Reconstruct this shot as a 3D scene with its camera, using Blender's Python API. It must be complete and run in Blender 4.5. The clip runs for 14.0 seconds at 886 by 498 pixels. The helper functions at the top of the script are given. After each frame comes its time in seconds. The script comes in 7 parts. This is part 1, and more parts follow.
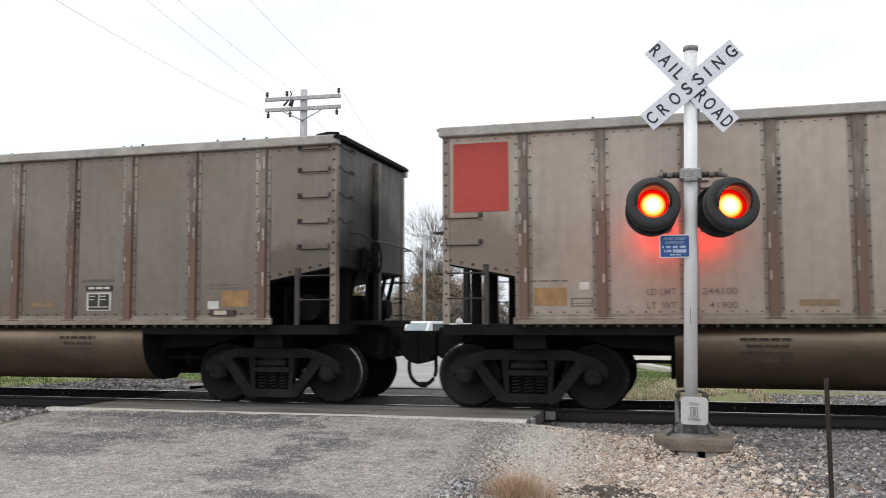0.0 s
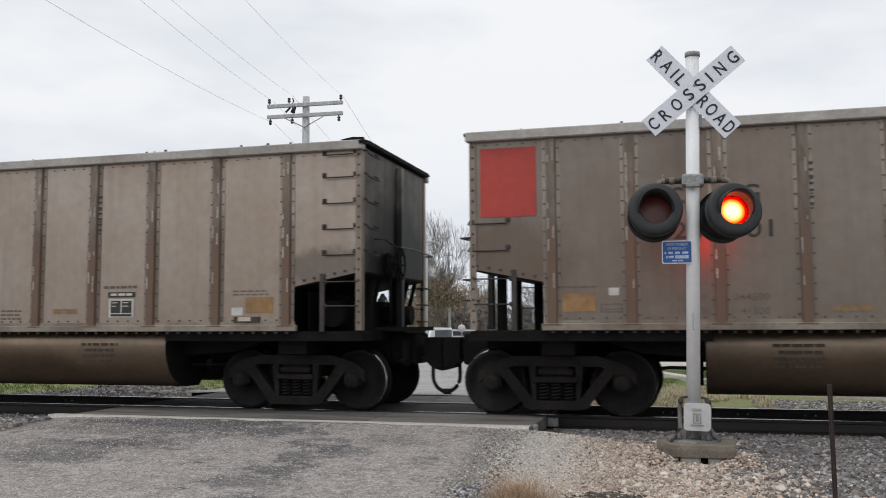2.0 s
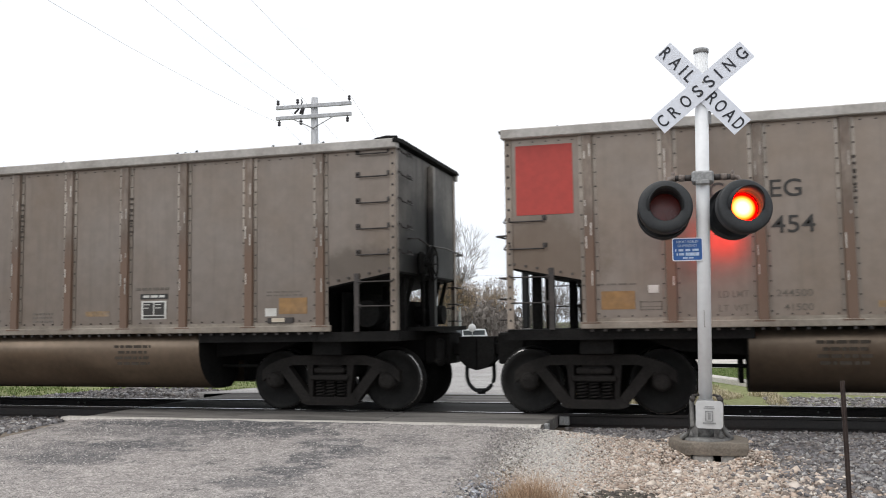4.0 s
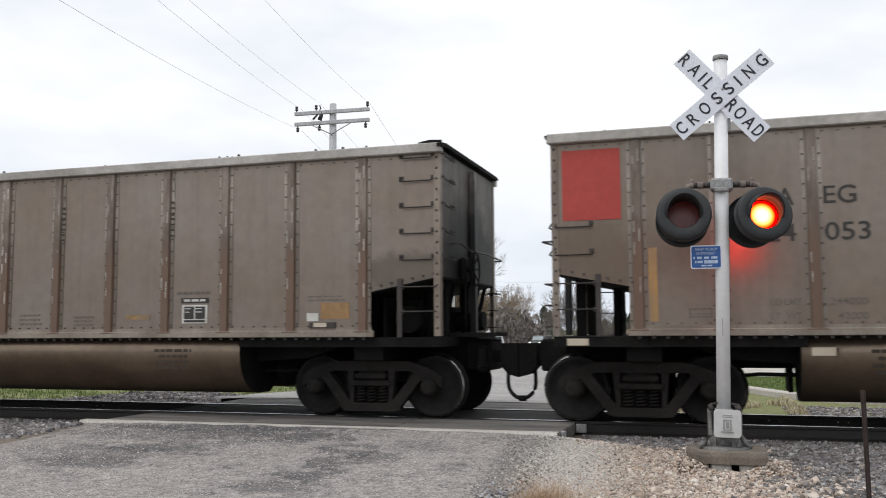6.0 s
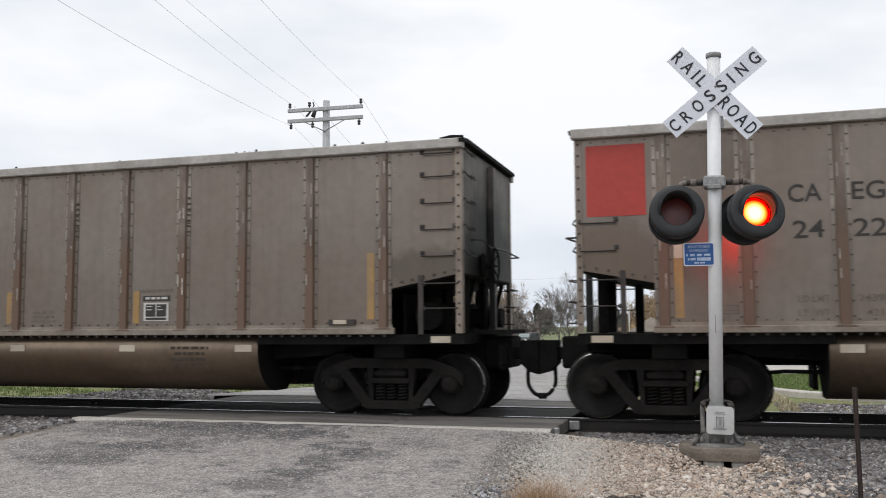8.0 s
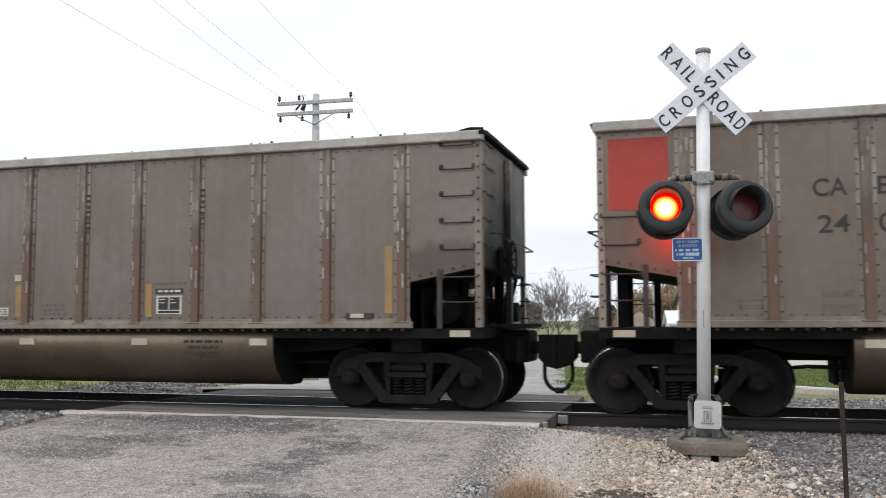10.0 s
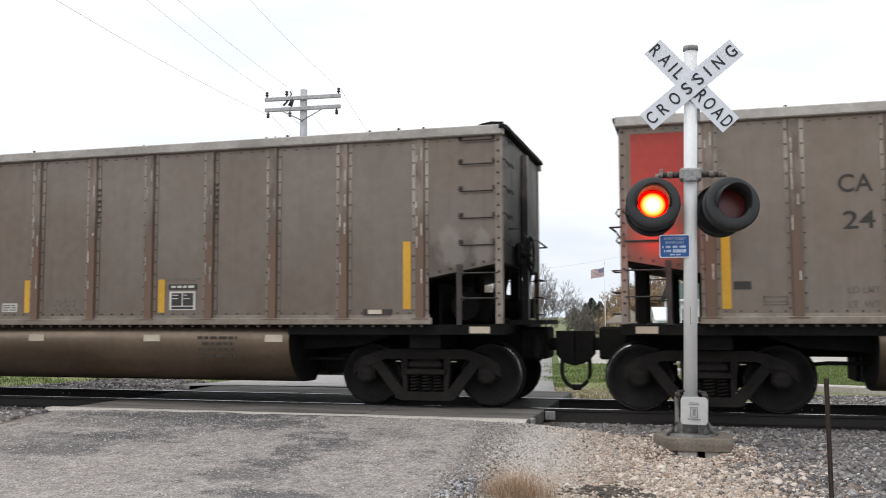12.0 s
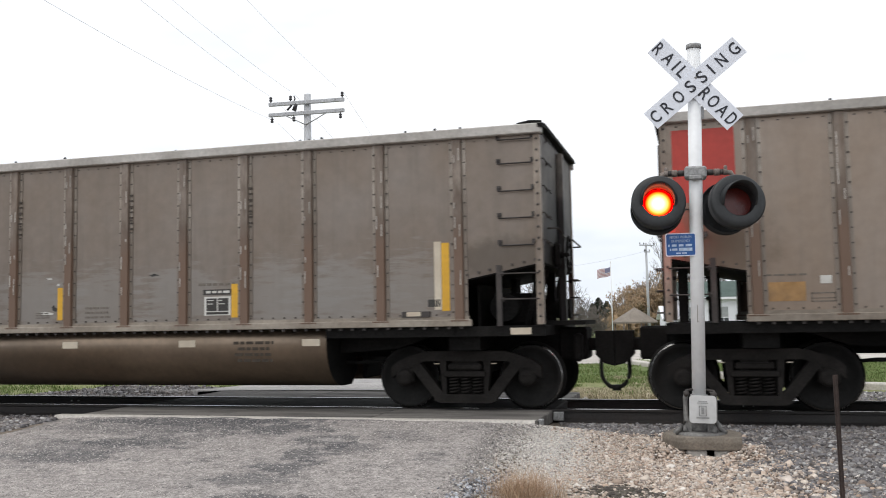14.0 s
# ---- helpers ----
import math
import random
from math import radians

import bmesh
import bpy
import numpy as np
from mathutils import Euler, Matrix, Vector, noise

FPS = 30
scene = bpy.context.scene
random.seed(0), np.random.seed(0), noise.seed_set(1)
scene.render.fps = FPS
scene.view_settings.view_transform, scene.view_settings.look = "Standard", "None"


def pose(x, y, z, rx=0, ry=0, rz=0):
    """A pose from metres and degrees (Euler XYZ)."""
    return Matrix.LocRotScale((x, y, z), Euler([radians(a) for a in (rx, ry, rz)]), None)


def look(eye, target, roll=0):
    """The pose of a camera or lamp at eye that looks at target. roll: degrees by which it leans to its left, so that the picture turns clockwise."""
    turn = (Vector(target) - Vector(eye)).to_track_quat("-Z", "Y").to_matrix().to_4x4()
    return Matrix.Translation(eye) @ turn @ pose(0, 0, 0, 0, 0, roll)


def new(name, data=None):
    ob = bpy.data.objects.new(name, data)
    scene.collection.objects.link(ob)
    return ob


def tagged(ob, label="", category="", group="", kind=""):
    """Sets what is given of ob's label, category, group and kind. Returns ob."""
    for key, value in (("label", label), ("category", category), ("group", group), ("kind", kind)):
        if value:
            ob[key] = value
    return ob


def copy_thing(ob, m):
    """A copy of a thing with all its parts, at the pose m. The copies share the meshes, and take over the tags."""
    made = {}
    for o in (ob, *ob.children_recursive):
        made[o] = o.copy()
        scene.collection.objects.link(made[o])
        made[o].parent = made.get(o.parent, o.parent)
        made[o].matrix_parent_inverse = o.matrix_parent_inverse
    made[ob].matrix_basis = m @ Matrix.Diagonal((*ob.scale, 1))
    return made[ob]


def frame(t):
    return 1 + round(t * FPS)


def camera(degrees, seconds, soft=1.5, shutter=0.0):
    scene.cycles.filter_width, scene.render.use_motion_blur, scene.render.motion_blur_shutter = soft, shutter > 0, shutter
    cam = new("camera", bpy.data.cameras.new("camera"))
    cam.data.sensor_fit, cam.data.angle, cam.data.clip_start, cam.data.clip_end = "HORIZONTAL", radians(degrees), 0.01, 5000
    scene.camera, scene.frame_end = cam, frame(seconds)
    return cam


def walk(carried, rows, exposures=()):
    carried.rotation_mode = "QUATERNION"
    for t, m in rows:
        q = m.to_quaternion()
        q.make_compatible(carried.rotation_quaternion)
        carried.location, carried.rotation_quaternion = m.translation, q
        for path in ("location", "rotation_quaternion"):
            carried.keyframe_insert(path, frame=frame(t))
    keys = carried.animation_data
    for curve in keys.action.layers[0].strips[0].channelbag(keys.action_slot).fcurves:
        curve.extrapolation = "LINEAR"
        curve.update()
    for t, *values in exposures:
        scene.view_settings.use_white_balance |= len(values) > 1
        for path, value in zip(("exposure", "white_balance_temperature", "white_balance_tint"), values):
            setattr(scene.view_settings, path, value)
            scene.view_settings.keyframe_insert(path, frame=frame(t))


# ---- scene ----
EYE = 1.269
TRACK = 13.305           # the middle line of the track runs along x at this y; rail tops lie at z = 0
cam = camera(52.61, 14.0, soft=1.0, shutter=0.12)
walk(cam, [
    (0.0, pose(0, 0, EYE, 94.351, 0.201, 15.300)),
    (0.5, pose(0, 0, EYE, 94.434, 0.453, 15.307)),
    (1.0, pose(0, 0, EYE, 94.545, -0.049, 15.296)),
    (1.5, pose(0, 0, EYE, 94.726, 0.593, 15.378)),
    (2.0, pose(0, 0, EYE, 94.752, 0.287, 15.447)),
    (2.5, pose(0, 0, EYE, 94.709, 0.673, 15.507)),
    (3.0, pose(0, 0, EYE, 94.558, 0.872, 15.534)),
    (5.5, pose(0, 0, EYE, 95.112, 0.411, 17.127)),
    (6.0, pose(0, 0, EYE, 95.136, 0.365, 17.179)),
    (6.5, pose(0, 0, EYE, 95.031, -0.135, 17.076)),
    (7.0, pose(0, 0, EYE, 94.988, -0.286, 16.991)),
    (7.5, pose(0, 0, EYE, 94.973, 0.164, 16.941)),
    (8.0, pose(0, 0, EYE, 94.956, 0.387, 16.759)),
    (8.5, pose(0, 0, EYE, 94.971, 0.507, 16.617)),
    (11.0, pose(0, 0, EYE, 94.341, -0.003, 15.603)),
    (11.5, pose(0, 0, EYE, 94.376, 0.152, 15.290)),
    (12.0, pose(0, 0, EYE, 94.345, 0.198, 15.292)),
    (12.5, pose(0, 0, EYE, 94.327, 1.303, 15.342)),
    (13.0, pose(0, 0, EYE, 94.395, 1.662, 15.416)),
    (13.5, pose(0, 0, EYE, 94.462, 1.558, 15.622)),
    (14.0, pose(0, 0, EYE, 94.485, 1.040, 15.725)),
], exposures=[(0.0, 0.06), (0.5, 0.1), (1.0, 0.15), (1.5, 0.0), (2.0, -0.26), (2.5, -0.2), (3.0, -0.06), (5.5, 0.2), (6.0, -0.07), (6.5, -0.02), (7.0, 0.08), (8.0, -0.14), (8.5, -0.12), (11.0, 0.15), (12.5, 0.02), (14.0, 0.1)])

# ---------------------------------------------------------------- world and light
world = bpy.data.worlds.new("overcast")
scene.world = world
world.use_nodes = True
wn, wl = world.node_tree.nodes, world.node_tree.links
wn.clear()
w_out = wn.new("ShaderNodeOutputWorld")
w_bg = wn.new("ShaderNodeBackground")
w_sky = wn.new("ShaderNodeTexSky")
w_sky.sky_type, w_sky.sun_disc = "NISHITA", False
w_sky.sun_elevation, w_sky.sun_rotation = radians(62), radians(219)
w_sky.air_density, w_sky.dust_density = 1.0, 4.0
w_gain = wn.new("ShaderNodeMix")
w_gain.data_type, w_gain.blend_type = "RGBA", "MULTIPLY"
w_gain.inputs["Factor"].default_value = 1.0
w_gain.inputs["B"].default_value = (0.10, 0.10, 0.10, 1)
w_co = wn.new("ShaderNodeTexCoord")
w_map = wn.new("ShaderNodeMapping")
w_map.inputs["Scale"].default_value = (1.0, 1.0, 3.0)
w_noise = wn.new("ShaderNodeTexNoise")
w_noise.inputs["Scale"].default_value = 1.6
w_noise.inputs["Detail"].default_value = 5
w_noise.inputs["Roughness"].default_value = 0.55
w_ramp = wn.new("ShaderNodeValToRGB")
w_ramp.color_ramp.elements[0].position, w_ramp.color_ramp.elements[0].color = 0.36, (0.76, 0.82, 0.89, 1)
w_ramp.color_ramp.elements[1].position, w_ramp.color_ramp.elements[1].color = 0.60, (1.09, 1.10, 1.11, 1)
w_mix = wn.new("ShaderNodeMix")
w_mix.data_type = "RGBA"
w_mix.inputs["Factor"].default_value = 0.93
wl.new(w_co.outputs["Generated"], w_map.inputs["Vector"])
wl.new(w_map.outputs["Vector"], w_noise.inputs["Vector"])
wl.new(w_noise.outputs["Fac"], w_ramp.inputs["Fac"])
wl.new(w_sky.outputs["Color"], w_gain.inputs["A"])
wl.new(w_gain.outputs["Result"], w_mix.inputs["A"])
wl.new(w_ramp.outputs["Color"], w_mix.inputs["B"])
w_sep = wn.new("ShaderNodeSeparateXYZ")
wl.new(w_co.outputs["Generated"], w_sep.inputs[0])
w_rise = wn.new("ShaderNodeValToRGB")
w_rise.color_ramp.elements[0].position, w_rise.color_ramp.elements[0].color = 0.0, (0.80, 0.835, 0.895, 1)
w_rise.color_ramp.elements[1].position, w_rise.color_ramp.elements[1].color = 0.75, (1.0, 1.0, 1.0, 1)
w_mid = w_rise.color_ramp.elements.new(0.22)
w_mid.color = (0.945, 0.95, 0.965, 1)
wl.new(w_sep.outputs["Z"], w_rise.inputs["Fac"])
w_fade = wn.new("ShaderNodeMix")
w_fade.data_type, w_fade.blend_type = "RGBA", "MULTIPLY"
w_fade.inputs["Factor"].default_value = 1.0
wl.new(w_mix.outputs["Result"], w_fade.inputs["A"])
wl.new(w_rise.outputs["Color"], w_fade.inputs["B"])
wl.new(w_fade.outputs["Result"], w_bg.inputs["Color"])
w_bg.inputs["Strength"].default_value = 1.10
wl.new(w_bg.outputs["Background"], w_out.inputs["Surface"])

sun_data = bpy.data.lights.new("sun", "SUN")
sun_data.energy, sun_data.angle, sun_data.color = 0.85, radians(40), (1.0, 0.96, 0.90)
sun = new("sun", sun_data)
sun.matrix_world = look((-4, -5, 12), (0, 0, 0))


# ---------------------------------------------------------------- materials
def mat(name, c1, c2=None, rough=0.7, metal=0.0, scale=6.0, big=0.7, bump=0.15, streak=None, stretch=(1, 1, 1), rand=0.0, spec=0.5, bump_dist=0.01, grain=1.0, streak_share=0.75):
    """A surface with fine grain and broad stains between c1 and c2. streak: a third colour that runs down in vertical streaks. rand: spread of brightness from piece to piece."""
    m = bpy.data.materials.new(name)
    m.use_nodes = True
    nt = m.node_tree
    n, l = nt.nodes, nt.links
    b = n["Principled BSDF"]
    b.inputs["Roughness"].default_value = rough
    b.inputs["Metallic"].default_value = metal
    b.inputs["Specular IOR Level"].default_value = spec
    c2 = c2 or tuple(v * 0.72 for v in c1)
    co = n.new("ShaderNodeTexCoord")
    info = n.new("ShaderNodeObjectInfo")
    add = n.new("ShaderNodeVectorMath")
    add.operation = "MULTIPLY_ADD"
    cmb = n.new("ShaderNodeCombineXYZ")
    for i in range(3):
        l.new(info.outputs["Random"], cmb.inputs[i])
    l.new(cmb.outputs[0], add.inputs[0])
    add.inputs[1].default_value = (37.0, 53.0, 71.0) if rand else (0, 0, 0)
    l.new(co.outputs["Object"], add.inputs[2])
    mp = n.new("ShaderNodeMapping")
    mp.inputs["Scale"].default_value = stretch
    l.new(add.outputs[0], mp.inputs["Vector"])
    fine = n.new("ShaderNodeTexNoise")
    fine.inputs["Scale"].default_value = scale * 6
    fine.inputs["Detail"].default_value = 6
    wide = n.new("ShaderNodeTexNoise")
    wide.inputs["Scale"].default_value = big
    wide.inputs["Detail"].default_value = 7
    wide.inputs["Roughness"].default_value = 0.62
    for t in (fine, wide):
        l.new(mp.outputs[0], t.inputs["Vector"])
    sm = n.new("ShaderNodeMapRange")
    sm.inputs["From Min"].default_value, sm.inputs["From Max"].default_value = 0.38, 0.64
    l.new(wide.outputs["Fac"], sm.inputs["Value"])
    mx = n.new("ShaderNodeMix")
    mx.data_type = "RGBA"
    l.new(sm.outputs[0], mx.inputs["Factor"])
    mx.inputs["A"].default_value, mx.inputs["B"].default_value = (*c1, 1), (*c2, 1)
    last = mx.outputs["Result"]
    if streak:
        ms = n.new("ShaderNodeMapping")
        ms.inputs["Scale"].default_value = (9.0, 9.0, 0.55)
        l.new(add.outputs[0], ms.inputs["Vector"])
        sn = n.new("ShaderNodeTexNoise")
        sn.inputs["Scale"].default_value, sn.inputs["Detail"].default_value = 1.0, 5
        l.new(ms.outputs[0], sn.inputs["Vector"])
        sr = n.new("ShaderNodeMapRange")
        sr.inputs["From Min"].default_value, sr.inputs["From Max"].default_value = 0.50, 0.72
        sr.inputs["To Max"].default_value = streak_share
        l.new(sn.outputs["Fac"], sr.inputs["Value"])
        sx = n.new("ShaderNodeMix")
        sx.data_type = "RGBA"
        l.new(sr.outputs[0], sx.inputs["Factor"])
        l.new(last, sx.inputs["A"])
        sx.inputs["B"].default_value = (*streak, 1)
        last = sx.outputs["Result"]
    g = n.new("ShaderNodeMapRange")
    g.inputs["From Min"].default_value, g.inputs["From Max"].default_value = 0.3, 0.7
    g.inputs["To Min"].default_value, g.inputs["To Max"].default_value = 1 - 0.25 * grain, 1 + 0.25 * grain
    l.new(fine.outputs["Fac"], g.inputs["Value"])
    val = g.outputs[0]
    if rand:
        rr = n.new("ShaderNodeMapRange")
        rr.inputs["To Min"].default_value, rr.inputs["To Max"].default_value = 1 - rand, 1 + rand
        l.new(info.outputs["Random"], rr.inputs["Value"])
        mu = n.new("ShaderNodeMath")
        mu.operation = "MULTIPLY"
        l.new(val, mu.inputs[0])
        l.new(rr.outputs[0], mu.inputs[1])
        val = mu.outputs[0]
    gm = n.new("ShaderNodeVectorMath")
    gm.operation = "SCALE"
    l.new(last, gm.inputs[0])
    l.new(val, gm.inputs["Scale"])
    l.new(gm.outputs[0], b.inputs["Base Color"])
    rg = n.new("ShaderNodeMapRange")
    rg.inputs["To Min"].default_value, rg.inputs["To Max"].default_value = max(rough - 0.12, 0.02), min(rough + 0.12, 1)
    l.new(wide.outputs["Fac"], rg.inputs["Value"])
    l.new(rg.outputs[0], b.inputs["Roughness"])
    if bump:
        bp = n.new("ShaderNodeBump")
        bp.inputs["Strength"].default_value, bp.inputs["Distance"].default_value = bump, bump_dist
        l.new(fine.outputs["Fac"], bp.inputs["Height"])
        l.new(bp.outputs[0], b.inputs["Normal"])
    return m


def island_mat(name, colours, rough=0.85, spec=0.3):
    """A surface for many loose pieces in one mesh: each piece takes a colour of its own from the range."""
    m = bpy.data.materials.new(name)
    m.use_nodes = True
    n, l = m.node_tree.nodes, m.node_tree.links
    b = n["Principled BSDF"]
    b.inputs["Roughness"].default_value, b.inputs["Specular IOR Level"].default_value = rough, spec
    geo = n.new("ShaderNodeNewGeometry")
    ramp = n.new("ShaderNodeValToRGB")
    els = ramp.color_ramp.elements
    while len(els) < len(colours):
        els.new(0.5)
    for i, c in enumerate(colours):
        els[i].position, els[i].color = i / (len(colours) - 1), (*c, 1)
    l.new(geo.outputs["Random Per Island"], ramp.inputs["Fac"])
    l.new(ramp.outputs["Color"], b.inputs["Base Color"])
    return m


M = {}
def sheet_mat(gain, warm):
    c = (0.257 * gain * (1 + warm), 0.213 * gain, 0.175 * gain * (1 - warm))
    # brushed grey where the dust is thin, browner where it lies thick
    return mat("weathered_car_side", (c[0] * 0.99, c[1] * 1.01, c[2] * 1.05), (c[0] * 0.90, c[1] * 0.86, c[2] * 0.83), rough=0.32, metal=0.80, scale=1.2, big=0.5, bump=0.02, streak=tuple(v * 0.72 for v in c), rand=0.03, spec=0.4, grain=0.26, streak_share=0.35)


M["sheet"] = sheet_mat(1.0, 0.0)
M["rib"] = mat("rust_streaked_rib", (0.27, 0.222, 0.183), (0.145, 0.106, 0.081), rough=0.5, scale=3, big=3.4, bump=0.08, streak=(0.17, 0.12, 0.085), stretch=(2, 2, 0.6), rand=0.12, grain=0.5)
M["flange"] = mat("pale_post_flange", (0.47, 0.415, 0.357), (0.32, 0.275, 0.23), rough=0.42, metal=0.3, scale=3, big=2.0, bump=0.06, streak=(0.17, 0.135, 0.105), stretch=(1, 1, 0.6), rand=0.12, grain=0.5)
M["corner"] = mat("dusty_corner_post", (0.33, 0.275, 0.225), (0.22, 0.178, 0.142), rough=0.5, metal=0.2, scale=3, big=1.6, bump=0.06, streak=(0.15, 0.115, 0.09), stretch=(1, 1, 0.6), rand=0.1, grain=0.5)
M["worn"] = mat("bare_bright_metal", (0.50, 0.46, 0.415), (0.36, 0.32, 0.28), rough=0.45, metal=0.3, scale=3, big=4.0, bump=0.05, rand=0.25)
M["chord"] = mat("pale_top_rail", (0.475, 0.45, 0.42), (0.33, 0.305, 0.278), rough=0.5, scale=3, big=1.7, bump=0.06, rand=0.08, grain=0.5)
M["sill"] = mat("pale_side_sill", (0.31, 0.27, 0.222), (0.20, 0.165, 0.13), rough=0.55, scale=3, big=1.5, bump=0.06, rand=0.08, grain=0.5)
M["tub"] = mat("dusty_tub", (0.265, 0.203, 0.150), (0.20, 0.153, 0.113), rough=0.36, metal=0.95, scale=2, big=0.8, bump=0.05, rand=0.08, grain=0.35)
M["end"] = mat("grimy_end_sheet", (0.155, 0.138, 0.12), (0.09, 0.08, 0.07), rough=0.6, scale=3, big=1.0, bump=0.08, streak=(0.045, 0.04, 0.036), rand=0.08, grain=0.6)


def add_stain(m, centre, radius, colour, share=1.0, wild=1.2, size=2.0, stretch=(1, 1, 1)):
    """A ragged stain of its own shape: colour laid over the surface within an oval that noise frays."""
    n, l = m.node_tree.nodes, m.node_tree.links
    b = n["Principled BSDF"]
    base = b.inputs["Base Color"].links[0].from_socket
    co = n.new("ShaderNodeTexCoord")
    off = n.new("ShaderNodeVectorMath")
    off.operation = "SUBTRACT"
    off.inputs[1].default_value = centre
    l.new(co.outputs["Object"], off.inputs[0])
    div = n.new("ShaderNodeVectorMath")
    div.operation = "DIVIDE"
    div.inputs[1].default_value = radius
    l.new(off.outputs[0], div.inputs[0])
    ln = n.new("ShaderNodeVectorMath")
    ln.operation = "LENGTH"
    l.new(div.outputs[0], ln.inputs[0])
    mp = n.new("ShaderNodeMapping")
    mp.inputs["Scale"].default_value = stretch
    l.new(co.outputs["Object"], mp.inputs["Vector"])
    ns = n.new("ShaderNodeTexNoise")
    ns.inputs["Scale"].default_value, ns.inputs["Detail"].default_value, ns.inputs["Roughness"].default_value = size, 7, 0.65
    l.new(mp.outputs[0], ns.inputs["Vector"])
    ad = n.new("ShaderNodeMath")
    ad.operation = "MULTIPLY_ADD"
    ad.inputs[1].default_value = wild
    l.new(ns.outputs["Fac"], ad.inputs[0])
    l.new(ln.outputs["Value"], ad.inputs[2])
    r = n.new("ShaderNodeMapRange")
    r.interpolation_type = "SMOOTHSTEP"
    r.inputs["From Min"].default_value, r.inputs["From Max"].default_value = 0.55 + wild * 0.5, 1.15 + wild * 0.5
    r.inputs["To Min"].default_value, r.inputs["To Max"].default_value = share, 0.0
    l.new(ad.outputs[0], r.inputs["Value"])
    mx = n.new("ShaderNodeMix")
    mx.data_type = "RGBA"
    l.new(r.outputs[0], mx.inputs["Factor"])
    l.new(base, mx.inputs["A"])
    mx.inputs["B"].default_value = (*colour, 1)
    l.new(mx.outputs["Result"], b.inputs["Base Color"])
    return m


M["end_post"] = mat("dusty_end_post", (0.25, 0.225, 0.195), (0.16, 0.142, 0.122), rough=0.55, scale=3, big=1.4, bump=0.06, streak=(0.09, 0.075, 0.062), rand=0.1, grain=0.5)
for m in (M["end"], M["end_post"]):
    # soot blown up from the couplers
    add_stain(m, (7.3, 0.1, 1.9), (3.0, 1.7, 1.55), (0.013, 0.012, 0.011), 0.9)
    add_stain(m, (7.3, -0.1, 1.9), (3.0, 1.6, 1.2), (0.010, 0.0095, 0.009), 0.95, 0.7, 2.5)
# brown road dirt on the lower half of the posts
add_stain(M["rib"], (0, 0, 0.45), (4, 4, 1.35), (0.10, 0.073, 0.056), 0.65, 0.9, 3.0, (1, 1, 0.5))
add_stain(M["rib"], (0, 0, 0.2), (4, 4, 1.25), (0.165, 0.098, 0.064), 0.8, 0.9, 3.0, (1, 1, 0.5))
add_stain(M["flange"], (0, 0, 0.35), (4, 4, 1.3), (0.20, 0.163, 0.132), 0.8, 0.9, 3.0, (1, 1, 0.5))
M["black"] = mat("sooty_black_steel", (0.015, 0.0143, 0.0135), (0.0095, 0.0091, 0.0088), rough=0.85, scale=5, big=2, bump=0.15, rand=0.1, spec=0.12)
M["truck"] = mat("dusty_black_truck_casting", (0.026, 0.0232, 0.0212), (0.0152, 0.0136, 0.0126), rough=0.8, scale=5, big=2.5, bump=0.2, rand=0.12, spec=0.15)
M["wheel"] = mat("oily_dark_wheel", (0.021, 0.020, 0.019), (0.013, 0.0125, 0.012), rough=0.65, scale=4, big=3, bump=0.1, rand=0.15, spec=0.15)
M["tread"] = mat("bright_rim_highlight", (0.50, 0.49, 0.48), (0.30, 0.295, 0.29), rough=0.26, metal=1.0, scale=5, big=3, bump=0.05)
M["rivet"] = mat("dull_brown_rivet", (0.085, 0.068, 0.056), (0.055, 0.045, 0.038), rough=0.6, bump=0)
M["iron"] = mat("dark_grab_iron", (0.06, 0.05, 0.045), (0.035, 0.03, 0.028), rough=0.6, scale=8, big=4, bump=0.1)
M["rubber"] = mat("black_rubber", (0.018, 0.018, 0.018), rough=0.6, scale=8, big=4, bump=0.1)
M["red"] = mat("faded_red_panel", (0.50, 0.058, 0.042), (0.42, 0.052, 0.04), rough=0.5, scale=2, big=0.9, bump=0.03, rand=0.05, grain=0.3)
M["letter"] = mat("black_stencil_paint", (0.035, 0.032, 0.03), (0.05, 0.045, 0.04), rough=0.6, bump=0.0)
M["faint"] = mat("faded_stencil_paint", (0.135, 0.115, 0.095), (0.17, 0.145, 0.12), rough=0.6, bump=0.0)
M["orange"] = mat("faded_orange_patch", (0.33, 0.185, 0.068), (0.28, 0.168, 0.078), rough=0.55, scale=1.2, big=3, bump=0.03, rand=0.12)
M["orange_thin"] = mat("worn_orange_patch", (0.285, 0.175, 0.072), (0.215, 0.165, 0.12), rough=0.5, scale=2, big=7, bump=0.0, rand=0.1)
M["yellow"] = mat("yellow_reflective_stripe", (0.72, 0.40, 0.03), (0.62, 0.34, 0.03), rough=0.45, scale=3, big=1.5, bump=0.02, grain=0.25)
M["yellow_old"] = mat("faded_yellow_stripe", (0.43, 0.255, 0.085), (0.34, 0.22, 0.105), rough=0.55, scale=3, big=2.5, bump=0.02, streak=(0.24, 0.2, 0.15), grain=0.25)
M["decal"] = mat("white_decal", (0.66, 0.65, 0.61), (0.5, 0.48, 0.44), rough=0.5, scale=4, big=3, bump=0.02, grain=0.25)
M["decal_tan"] = mat("dusty_reflector_decal", (0.60, 0.53, 0.42), (0.5, 0.42, 0.32), rough=0.45, scale=4, big=3, bump=0.02, rand=0.1, grain=0.25)
M["coal"] = mat("coal", (0.02, 0.02, 0.021), (0.012, 0.012, 0.012), rough=0.6, scale=6, big=4, bump=0.6, bump_dist=0.03)
